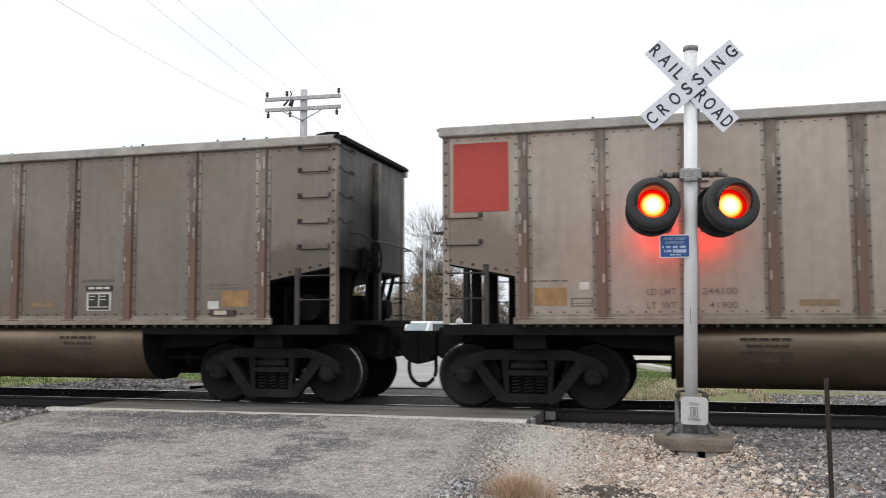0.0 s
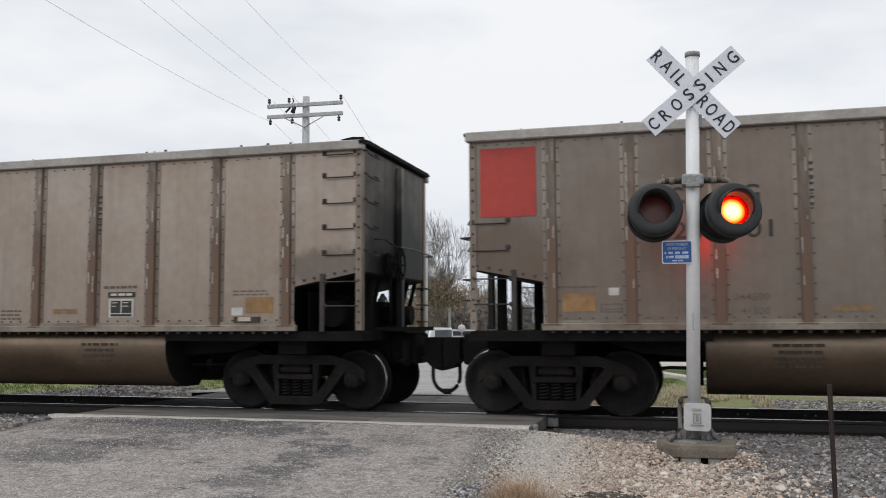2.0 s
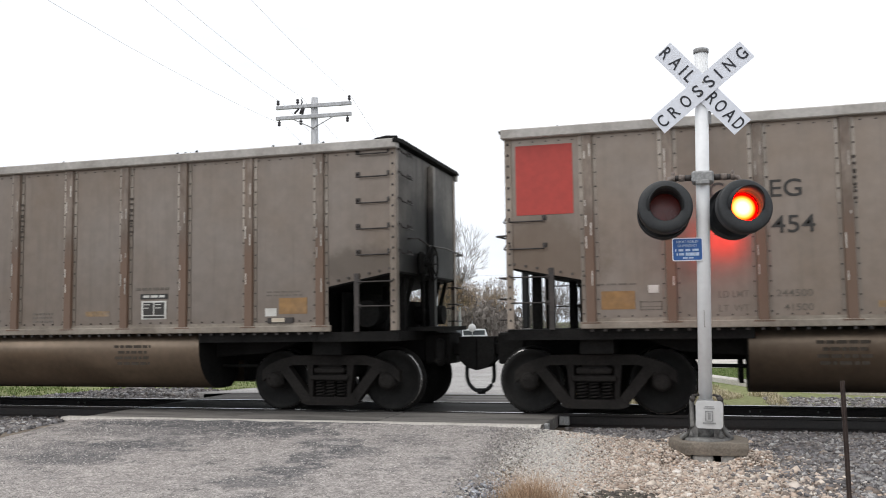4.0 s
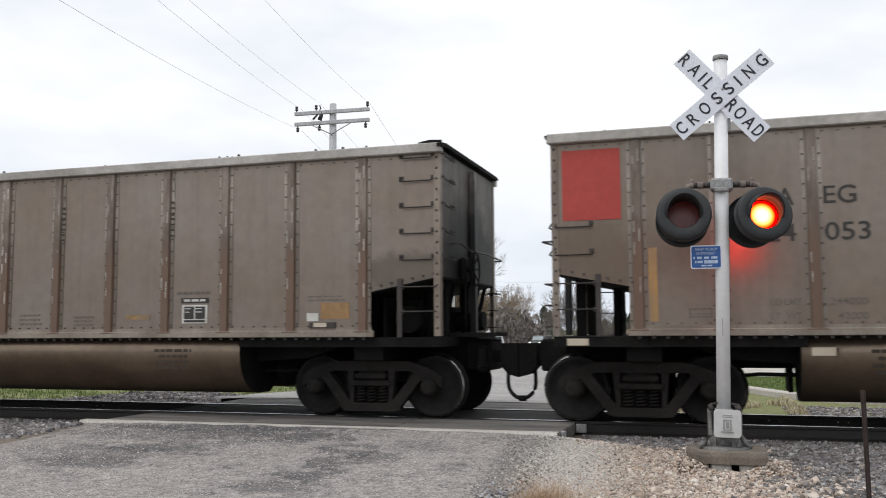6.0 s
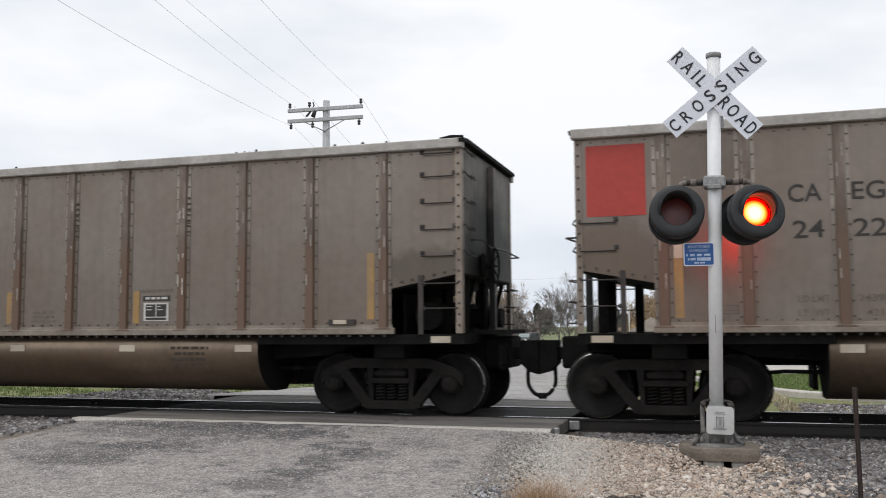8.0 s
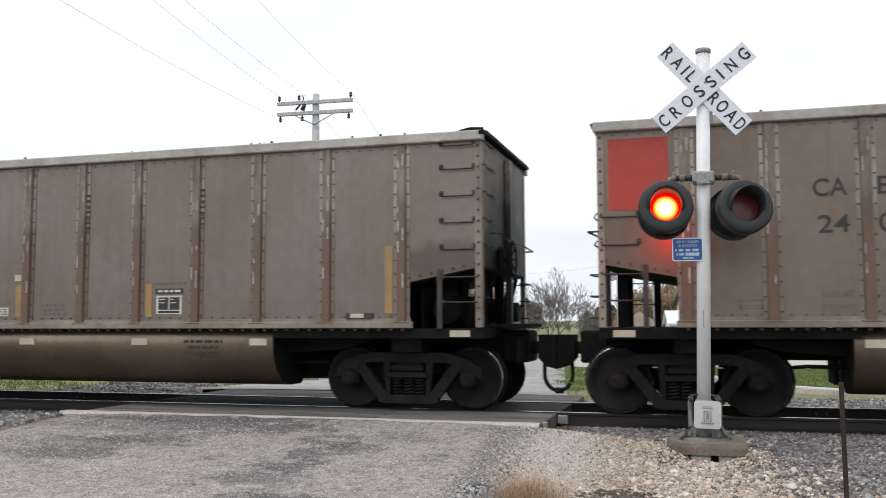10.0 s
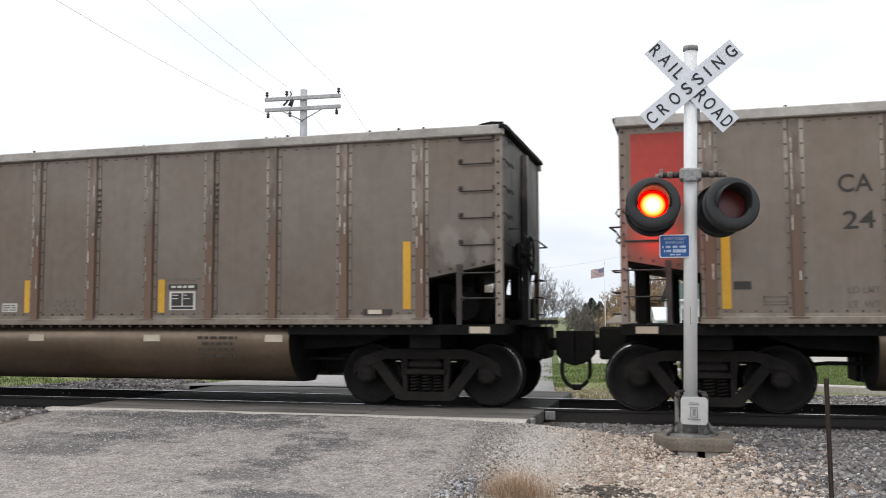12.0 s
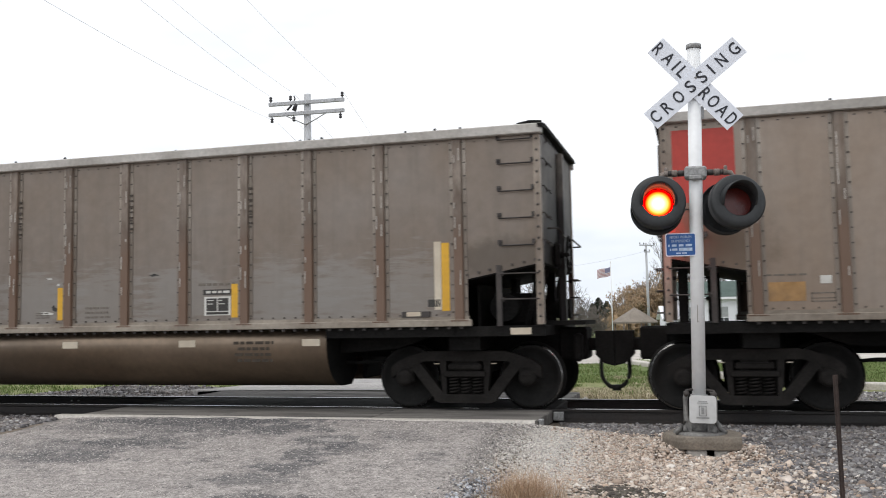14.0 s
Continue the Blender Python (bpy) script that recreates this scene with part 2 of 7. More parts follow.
M["white_post"] = mat("white_painted_steel", (0.86, 0.87, 0.88), (0.80, 0.805, 0.81), rough=0.4, scale=3, big=2.0, bump=0.03, streak=(0.70, 0.69, 0.67), grain=0.12, streak_share=0.4)
M["sign_white"] = mat("white_sign_sheeting", (0.80, 0.83, 0.90), (0.76, 0.79, 0.86), rough=0.45, scale=3, big=2.0, bump=0.01, grain=0.08)
M["notice_white"] = mat("worn_pale_lettering", (0.50, 0.60, 0.74), (0.42, 0.52, 0.68), rough=0.5, bump=0)
M["sign_letter"] = mat("black_sign_lettering", (0.012, 0.014, 0.022), (0.018, 0.02, 0.028), rough=0.5, bump=0.0)
M["sign_blue"] = mat("blue_sign_sheeting", (0.018, 0.09, 0.31), (0.022, 0.105, 0.33), rough=0.4, scale=3, big=3, bump=0.01, grain=0.15)
M["hood"] = mat("black_lamp_hood", (0.015, 0.0165, 0.018), (0.022, 0.024, 0.026), rough=0.5, scale=6, big=4, bump=0.05)
M["box_grey"] = mat("pale_grey_cover", (0.60, 0.60, 0.595), (0.50, 0.495, 0.485), rough=0.5, scale=3, big=2, bump=0.04, grain=0.2)
M["cast"] = mat("dull_cast_iron", (0.22, 0.215, 0.205), (0.13, 0.125, 0.12), rough=0.65, metal=0.2, scale=6, big=5, bump=0.15)
M["galv"] = mat("galvanised_casting", (0.36, 0.36, 0.36), (0.27, 0.27, 0.265), rough=0.55, metal=0.4, scale=6, big=5, bump=0.12)
M["rusty"] = mat("rust_brown_pipe", (0.24, 0.20, 0.175), (0.14, 0.11, 0.095), rough=0.7, scale=7, big=6, bump=0.2)
M["concrete"] = mat("old_brown_concrete", (0.23, 0.197, 0.16), (0.16, 0.137, 0.112), rough=0.9, scale=7, big=3, bump=0.5)
M["panel"] = mat("crossing_panel", (0.215, 0.20, 0.185), (0.10, 0.095, 0.09), rough=0.85, scale=5, big=1.6, bump=0.3, stretch=(0.35, 3, 1), rand=0.08, spec=0.15)
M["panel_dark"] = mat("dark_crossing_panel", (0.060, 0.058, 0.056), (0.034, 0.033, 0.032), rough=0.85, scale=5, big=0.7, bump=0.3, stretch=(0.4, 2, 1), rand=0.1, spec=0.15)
M["rail"] = mat("dark_rail_steel", (0.017, 0.015, 0.014), (0.024, 0.019, 0.017), rough=0.7, scale=6, big=3, bump=0.2)
M["rail_top"] = mat("polished_rail_head", (0.62, 0.61, 0.60), (0.50, 0.49, 0.48), rough=0.22, metal=1.0, scale=6, big=3, bump=0.02)
M["stake"] = mat("dark_rusty_stake", (0.055, 0.036, 0.03), (0.035, 0.025, 0.022), rough=0.8, scale=7, big=6, bump=0.2)
M["tie"] = mat("weathered_tie", (0.11, 0.09, 0.075), (0.07, 0.06, 0.05), rough=0.95, scale=5, big=2, bump=0.5, stretch=(4, 1, 4), rand=0.2)
M["pole"] = mat("grey_weathered_pole", (0.55, 0.56, 0.58), (0.45, 0.45, 0.46), rough=0.9, scale=4, big=2, bump=0.3, stretch=(4, 4, 0.4))
M["insul"] = mat("dark_glazed_insulator", (0.05, 0.045, 0.05), rough=0.35, bump=0)
M["wire"] = mat("overhead_wire", (0.33, 0.35, 0.38), rough=0.6, bump=0)
M["siding"] = mat("white_clapboard", (0.90, 0.90, 0.95), (0.86, 0.86, 0.91), rough=0.7, scale=3, big=1.2, bump=0, grain=0.06)
M["roof_green"] = mat("green_shingle_roof", (0.082, 0.115, 0.101), (0.066, 0.096, 0.085), rough=0.9, scale=5, big=1, bump=0.4)
M["roof_grey"] = mat("grey_shingle_roof", (0.30, 0.30, 0.31), (0.24, 0.24, 0.25), rough=0.9, scale=5, big=1, bump=0.4)
M["roof_white"] = mat("white_metal_roof", (0.75, 0.76, 0.78), (0.68, 0.69, 0.71), rough=0.5, scale=3, big=0.6, bump=0.05)
M["siding_grey"] = mat("pale_grey_siding", (0.50, 0.53, 0.56), (0.43, 0.46, 0.49), rough=0.7, scale=3, big=1.2, bump=0.05)
M["roof_brown"] = mat("brown_shingle_roof", (0.25, 0.215, 0.18), (0.20, 0.17, 0.14), rough=0.9, scale=5, big=1, bump=0.4)
M["bark"] = mat("grey_bark", (0.22, 0.195, 0.175), (0.15, 0.13, 0.115), rough=0.95, scale=5, big=3, bump=0.4, stretch=(3, 3, 0.6))
# orange leaves, paler and greyer: distance haze is mixed into their colours
M["leaf_orange"] = island_mat("hazed_autumn_leaf", [(0.34, 0.235, 0.14), (0.44, 0.315, 0.19), (0.40, 0.29, 0.195), (0.34, 0.28, 0.205)])
M["leaf_dark"] = island_mat("evergreen_leaf", [(0.085, 0.10, 0.08), (0.10, 0.115, 0.092), (0.115, 0.125, 0.10)])
M["leaf_olive"] = island_mat("fading_leaf", [(0.12, 0.115, 0.04), (0.17, 0.14, 0.05), (0.21, 0.14, 0.06), (0.09, 0.10, 0.04)])
M["brush"] = island_mat("bare_brush", [(0.17, 0.15, 0.135), (0.23, 0.20, 0.18), (0.20, 0.18, 0.16)])
M["weed"] = island_mat("dry_weed_stalk", [(0.46, 0.31, 0.20), (0.55, 0.40, 0.27), (0.30, 0.18, 0.115), (0.54, 0.43, 0.31), (0.40, 0.25, 0.155)])
M["dry_grass"] = island_mat("dry_grass_blade", [(0.50, 0.43, 0.31), (0.40, 0.345, 0.235), (0.36, 0.34, 0.18), (0.60, 0.525, 0.40), (0.44, 0.37, 0.27)])
M["leaf_rust"] = island_mat("withered_leaf", [(0.15, 0.085, 0.065), (0.11, 0.095, 0.05), (0.19, 0.12, 0.085), (0.13, 0.12, 0.06), (0.10, 0.065, 0.055)])
M["tub_letter"] = mat("dark_tub_stencil", (0.052, 0.043, 0.035), (0.08, 0.066, 0.053), rough=0.8, bump=0, spec=0.1)
M["utility"] = mat("pale_green_paint", (0.22, 0.33, 0.25), (0.18, 0.28, 0.21), rough=0.5, scale=3, big=2, bump=0.02)
M["green_grass"] = island_mat("green_grass_blade", [(0.135, 0.205, 0.058), (0.165, 0.235, 0.075), (0.17, 0.215, 0.08), (0.24, 0.25, 0.115)])
M["stone_warm"] = island_mat("warm_limestone_gravel", [(0.314, 0.237, 0.185), (0.57, 0.465, 0.385), (0.741, 0.646, 0.56), (0.152, 0.114, 0.09), (0.817, 0.76, 0.703), (0.522, 0.38, 0.29), (0.655, 0.546, 0.461), (0.294, 0.233, 0.195)])
M["stone_fine"] = island_mat("fine_road_grit", [(0.50, 0.46, 0.42), (0.66, 0.62, 0.575), (0.26, 0.245, 0.235), (0.80, 0.76, 0.71), (0.42, 0.38, 0.34), (0.60, 0.545, 0.49)])
M["stone_chip"] = island_mat("road_seal_chip", [(0.44, 0.40, 0.372), (0.20, 0.185, 0.178), (0.54, 0.50, 0.47), (0.33, 0.30, 0.285), (0.14, 0.13, 0.128), (0.62, 0.58, 0.55), (0.38, 0.345, 0.32)])
M["stone_blue"] = island_mat("bluish_stone_chips", [(0.40, 0.41, 0.45), (0.55, 0.56, 0.60), (0.10, 0.10, 0.11), (0.66, 0.67, 0.70), (0.30, 0.31, 0.34), (0.07, 0.07, 0.075)])
M["stone_grey"] = island_mat("grey_ballast_stone", [(0.072, 0.066, 0.066), (0.152, 0.144, 0.148), (0.248, 0.238, 0.244), (0.088, 0.078, 0.075), (0.48, 0.468, 0.46), (0.16, 0.134, 0.12), (0.216, 0.204, 0.205), (0.32, 0.288, 0.264)])
M["stone_black"] = island_mat("near_black_ballast", [(0.03, 0.029, 0.029), (0.06, 0.057, 0.056), (0.10, 0.095, 0.093), (0.04, 0.037, 0.035)])
M["stone_pale"] = island_mat("pale_rock", [(0.66, 0.63, 0.60), (0.78, 0.76, 0.73), (0.55, 0.51, 0.47)])
M["soil"] = island_mat("dark_leaf_litter", [(0.05, 0.042, 0.038), (0.10, 0.085, 0.075), (0.16, 0.14, 0.12), (0.07, 0.065, 0.045)])


def glow_mat(name):
    """The lit face of a lamp disc: yellow in the middle, red at the rim."""
    m = bpy.data.materials.new(name)
    m.use_nodes = True
    n, l = m.node_tree.nodes, m.node_tree.links
    n.remove(n["Principled BSDF"])
    co = n.new("ShaderNodeTexCoord")
    ln = n.new("ShaderNodeVectorMath")
    ln.operation = "LENGTH"
    l.new(co.outputs["Object"], ln.inputs[0])
    dv = n.new("ShaderNodeMath")
    dv.operation = "DIVIDE"
    dv.inputs[1].default_value = 0.166
    l.new(ln.outputs["Value"], dv.inputs[0])
    ramp = n.new("ShaderNodeValToRGB")
    e = ramp.color_ramp.elements
    e[0].position, e[0].color = 0.36, (1.0, 0.31, 0.19, 1)
    e[1].position, e[1].color = 1.0, (1.0, 0.0, 0.0, 1)
    mid = e.new(0.74)
    mid.color = (1.0, 0.10, 0.006, 1)
    warm = e.new(0.58)
    warm.color = (1.0, 0.22, 0.06, 1)
    rim = e.new(0.88)
    rim.color = (1.0, 0.0, 0.0, 1)
    l.new(dv.outputs[0], ramp.inputs["Fac"])
    power = n.new("ShaderNodeMapRange")
    power.inputs["From Min"].default_value, power.inputs["From Max"].default_value = 0.885, 1.0
    power.inputs["To Min"].default_value, power.inputs["To Max"].default_value = 5.5, 22.0
    l.new(dv.outputs[0], power.inputs["Value"])
    em = n.new("ShaderNodeEmission")
    l.new(power.outputs[0], em.inputs["Strength"])
    l.new(ramp.outputs["Color"], em.inputs["Color"])
    l.new(em.outputs[0], n["Material Output"].inputs["Surface"])
    return m


def beam_mat(name):
    m = bpy.data.materials.new(name)
    m.use_nodes = True
    n, l = m.node_tree.nodes, m.node_tree.links
    n.remove(n["Principled BSDF"])
    em = n.new("ShaderNodeEmission")
    em.inputs["Color"].default_value, em.inputs["Strength"].default_value = (1.0, 0.03, 0.02, 1), 23.0
    l.new(em.outputs[0], n["Material Output"].inputs["Surface"])
    return m


M["glow"], M["beam"] = glow_mat("lit_red_lens"), beam_mat("lit_rear_lens")
M["lens_dark"] = mat("dark_red_glass_lens", (0.13, 0.016, 0.012), (0.09, 0.012, 0.01), rough=0.25, scale=12, big=8, bump=0.3)
M["glass"] = mat("dark_window_glass", (0.05, 0.055, 0.06), (0.09, 0.10, 0.11), rough=0.1, bump=0)


# ---------------------------------------------------------------- mesh helpers
def part(name, bm, material, parent=None, label="", smooth=False, m=None):
    """Links a bmesh as one object, under a thing or a part."""
    me = bpy.data.meshes.new(name)
    bm.to_mesh(me)
    bm.free()
    for k in (material if isinstance(material, (list, tuple)) else [material]):
        me.materials.append(k)
    if smooth:
        me.polygons.foreach_set("use_smooth", [True] * len(me.polygons))
    return put(name, me, parent, label, m)


def put(name, me, parent=None, label="", m=None):
    """Another object on a mesh that exists."""
    ob = new(name, me)
    if parent is not None:
        ob.parent = parent
    if m is not None:
        ob.matrix_basis = m
    return tagged(ob, label)


def thing(name, label, category, m=None, group="", kind=""):
    ob = new(name)
    if m is not None:
        ob.matrix_basis = m
    return tagged(ob, label, category, group, kind)


def box(bm, x0, x1, y0, y1, z0, z1, bevel=0.0, index=0):
    vs = [bm.verts.new(p) for p in ((x0, y0, z0), (x1, y0, z0), (x1, y1, z0), (x0, y1, z0), (x0, y0, z1), (x1, y0, z1), (x1, y1, z1), (x0, y1, z1))]
    fs = [bm.faces.new([vs[i] for i in f]) for f in ((3, 2, 1, 0), (4, 5, 6, 7), (0, 1, 5, 4), (1, 2, 6, 5), (2, 3, 7, 6), (3, 0, 4, 7))]
    for f in fs:
        f.material_index = index
    if bevel:
        es = {e for f in fs for e in f.edges}
        bmesh.ops.bevel(bm, geom=list(es), offset=bevel, segments=1, affect="EDGES")
    return bm


def prism(bm, pts, y0, y1, index=0):
    """A polygon in the x-z plane, drawn out from y0 to y1."""
    a = [bm.verts.new((x, y0, z)) for x, z in pts]
    b = [bm.verts.new((x, y1, z)) for x, z in pts]
    n = len(pts)
    area = sum(pts[i][0] * pts[(i + 1) % n][1] - pts[(i + 1) % n][0] * pts[i][1] for i in range(n))
    if (area > 0) != (y0 < y1):
        a, b = b, a
    fs = [bm.faces.new(a), bm.faces.new(b[::-1])] + [bm.faces.new((a[i], b[i], b[(i + 1) % n], a[(i + 1) % n])) for i in range(n)]
    for f in fs:
        f.material_index = index
    bmesh.ops.recalc_face_normals(bm, faces=fs)
    return bm


def section(bm, pts, x0, x1, index=0):
    """A polygon in the y-z plane, drawn out from x0 to x1."""
    a = [bm.verts.new((x0, y, z)) for y, z in pts]
    b = [bm.verts.new((x1, y, z)) for y, z in pts]
    n = len(pts)
    fs = [bm.faces.new(a), bm.faces.new(b[::-1])] + [bm.faces.new((a[i], b[i], b[(i + 1) % n], a[(i + 1) % n])) for i in range(n)]
    for f in fs:
        f.material_index = index
    bmesh.ops.recalc_face_normals(bm, faces=fs)
    return bm


def tube(bm, pts, r, sides=6, r_end=None, index=0, cap=True):
    """A round bar along a line of points; r_end: its radius at the end."""
    pts = [Vector(p) for p in pts]
    rings = []
    n = len(pts)
    up = Vector((0, 0, 1))
    for i, p in enumerate(pts):
        d = (pts[min(i + 1, n - 1)] - pts[max(i - 1, 0)]).normalized()
        ref = up if abs(d.z) < 0.9 else Vector((1, 0, 0))
        u = d.cross(ref).normalized()
        w = u.cross(d)
        rad = r if r_end is None else r + (r_end - r) * i / (n - 1)
        rings.append([bm.verts.new(p + (u * math.cos(2 * math.pi * k / sides) + w * math.sin(2 * math.pi * k / sides)) * rad) for k in range(sides)])
    for i in range(n - 1):
        for k in range(sides):
            f = bm.faces.new((rings[i][k], rings[i][(k + 1) % sides], rings[i + 1][(k + 1) % sides], rings[i + 1][k]))
            f.material_index, f.smooth = index, True
    if cap:
        for ring in (rings[0][::-1], rings[-1]):
            bm.faces.new(ring).material_index = index
    return bm


def lathe(bm, prof, segs=32, axis="y", centre=(0, 0, 0), index=0, close=False):
    """A profile of (along, radius) turned about an axis. Material index may be a list, one for each step. close: leave the ends open."""
    rings = []
    for a, r in prof:
        ring = []
        for k in range(segs):
            c, s = math.cos(2 * math.pi * k / segs) * r, math.sin(2 * math.pi * k / segs) * r
            p = {"y": (c, a, s), "z": (c, s, a), "x": (a, c, s)}[axis]
            ring.append(bm.verts.new(Vector(p) + Vector(centre)))
        rings.append(ring)
    fs = []
    for i in range(len(rings) - 1):
        for k in range(segs):
            f = bm.faces.new((rings[i][k], rings[i][(k + 1) % segs], rings[i + 1][(k + 1) % segs], rings[i + 1][k]))
            f.material_index = index[i] if isinstance(index, list) else index
            f.smooth = True
            fs.append(f)
    if prof[0][1] > 1e-4 and not close:
        fs.append(bm.faces.new(rings[0]))
    if prof[-1][1] > 1e-4 and not close:
        fs.append(bm.faces.new(rings[-1][::-1]))
    bmesh.ops.recalc_face_normals(bm, faces=fs)
    return bm


def text_mesh(name, body, height, material, bold=0.0, spread=1.0, squeeze=1.0):
    """Letters as a flat mesh in the x-z plane that faces -y, its lower left corner at the origin; returns mesh and width."""
    cu = bpy.data.curves.new(name, "FONT")
    cu.body, cu.size, cu.offset, cu.space_character = body, height / 0.70, bold, spread
    cu.extrude = 0.0015
    tmp = new("letters", cu)
    me = bpy.data.meshes.new_from_object(tmp.evaluated_get(bpy.context.evaluated_depsgraph_get()))
    bpy.data.objects.remove(tmp)
    co = np.empty(len(me.vertices) * 3)
    me.vertices.foreach_get("co", co)
    co = co.reshape(-1, 3)
    co[:, 0] = (co[:, 0] - co[:, 0].min()) * squeeze
    co[:, 1] -= co[:, 1].min()
    w = co[:, 0].max()
    me.vertices.foreach_set("co", np.stack([co[:, 0], -co[:, 2], co[:, 1]], 1).ravel())
    me.materials.clear()
    me.materials.append(material)
    me.update()
    return me, w


# ---------------------------------------------------------------- ground, road and track
def ground_z(y):
    return float(np.interp(y, [-400, 6, 10, 11.2, 15.6, 18, 25, 75, 140, 3000], [-0.26, -0.26, -0.20, -0.185, -0.185, -0.40, -0.52, -0.95, -1.55, -1.9]))


def ground_mat():
    m = mat("ground", (0.22, 0.185, 0.152), (0.14, 0.118, 0.098), rough=0.95, scale=4, big=0.9, bump=0.5, bump_dist=0.02, spec=0.05)
    n, l = m.node_tree.nodes, m.node_tree.links
    b = n["Principled BSDF"]
    gravel = b.inputs["Base Color"].links[0].from_socket
    co = n.new("ShaderNodeTexCoord")
    sep = n.new("ShaderNodeSeparateXYZ")
    l.new(co.outputs["Object"], sep.inputs[0])
    ns = n.new("ShaderNodeTexNoise")
    ns.inputs["Scale"].default_value, ns.inputs["Detail"].default_value = 0.45, 6
    l.new(co.outputs["Object"], ns.inputs["Vector"])
    off = n.new("ShaderNodeMath")
    off.operation = "MULTIPLY_ADD"
    l.new(ns.outputs["Fac"], off.inputs[0])
    off.inputs[1].default_value = 6.0
    l.new(sep.outputs["Y"], off.inputs[2])
    last = gravel
    for lo, hi, c in ((20.5, 21.8, (0.20, 0.21, 0.10)), (27.5, 30.0, (0.13, 0.165, 0.066)), (90, 150, (0.21, 0.23, 0.13))):
        r = n.new("ShaderNodeMapRange")
        r.inputs["From Min"].default_value, r.inputs["From Max"].default_value = lo, hi
        l.new(off.outputs[0], r.inputs["Value"])
        mx = n.new("ShaderNodeMix")
        mx.data_type = "RGBA"
        l.new(r.outputs[0], mx.inputs["Factor"])
        l.new(last, mx.inputs["A"])
        mx.inputs["B"].default_value = (*c, 1)
        last = mx.outputs["Result"]
    gn = n.new("ShaderNodeTexNoise")
    gn.inputs["Scale"].default_value, gn.inputs["Detail"].default_value = 9.0, 6
    l.new(co.outputs["Object"], gn.inputs["Vector"])
    gr = n.new("ShaderNodeMapRange")
    gr.inputs["From Min"].default_value, gr.inputs["From Max"].default_value = 0.3, 0.7
    gr.inputs["To Min"].default_value, gr.inputs["To Max"].default_value = 0.7, 1.3
    l.new(gn.outputs["Fac"], gr.inputs["Value"])
    sc = n.new("ShaderNodeVectorMath")
    sc.operation = "SCALE"
    l.new(last, sc.inputs[0])
    l.new(gr.outputs[0], sc.inputs["Scale"])
    l.new(sc.outputs[0], b.inputs["Base Color"])
    return m


ROAD_L, ROAD_R = -8.75, -2.05


def road_z(y):
    return float(np.interp(y, [-60, 5.5, 7.5, 9.5, 11.2, 15.45, 18, 25, 75, 150], [-0.235, -0.235, -0.20, -0.10, -0.012, -0.012, -0.16, -0.47, -0.90, -1.5]))


def surface_z(x, y):
    """The ground with the verges that rise to the road's edges on the near side."""
    d = max(x - ROAD_R, ROAD_L - x)
    if d < -0.6 or y > 11.6:
        return ground_z(y)
    u = min(max(1 - d / 1.9, 0), 1) * min(max((11.6 - y) / 0.7, 0), 1)
    u = u * u * (3 - 2 * u)
    return ground_z(y) + (road_z(y) - 0.012 - ground_z(y)) * u


bm = bmesh.new()
gxs = [-2500, -600, -200, -80, -40, -20, -12, -10.6, -10, -9.5, -9.1, -8.78, -8.5, -8.2, -5, -2.6, -2.3, -2.02, -1.6, -1.2, -0.8, -0.4, 0, 5, 10, 20, 40, 80, 200, 600, 2500]
gys = [-400, -100, -30, 0, 3, 5.5, 6.5, 7.5, 8, 8.5, 9, 9.5, 10, 10.5, 11.2, 11.6, 13, 15.6, 16.8, 18, 21, 25, 35, 50, 75, 100, 140, 300, 800, 3000]
gv = [[bm.verts.new((x, y, surface_z(x, y))) for y in gys] for x in gxs]
for i in range(len(gxs) - 1):
    for j in range(len(gys) - 1):
        bm.faces.new((gv[i][j], gv[i + 1][j], gv[i + 1][j + 1], gv[i][j + 1]))
tagged(part("ground", bm, ground_mat()), "gravel and autumn grass ground along the tracks", "ground", kind="structure")

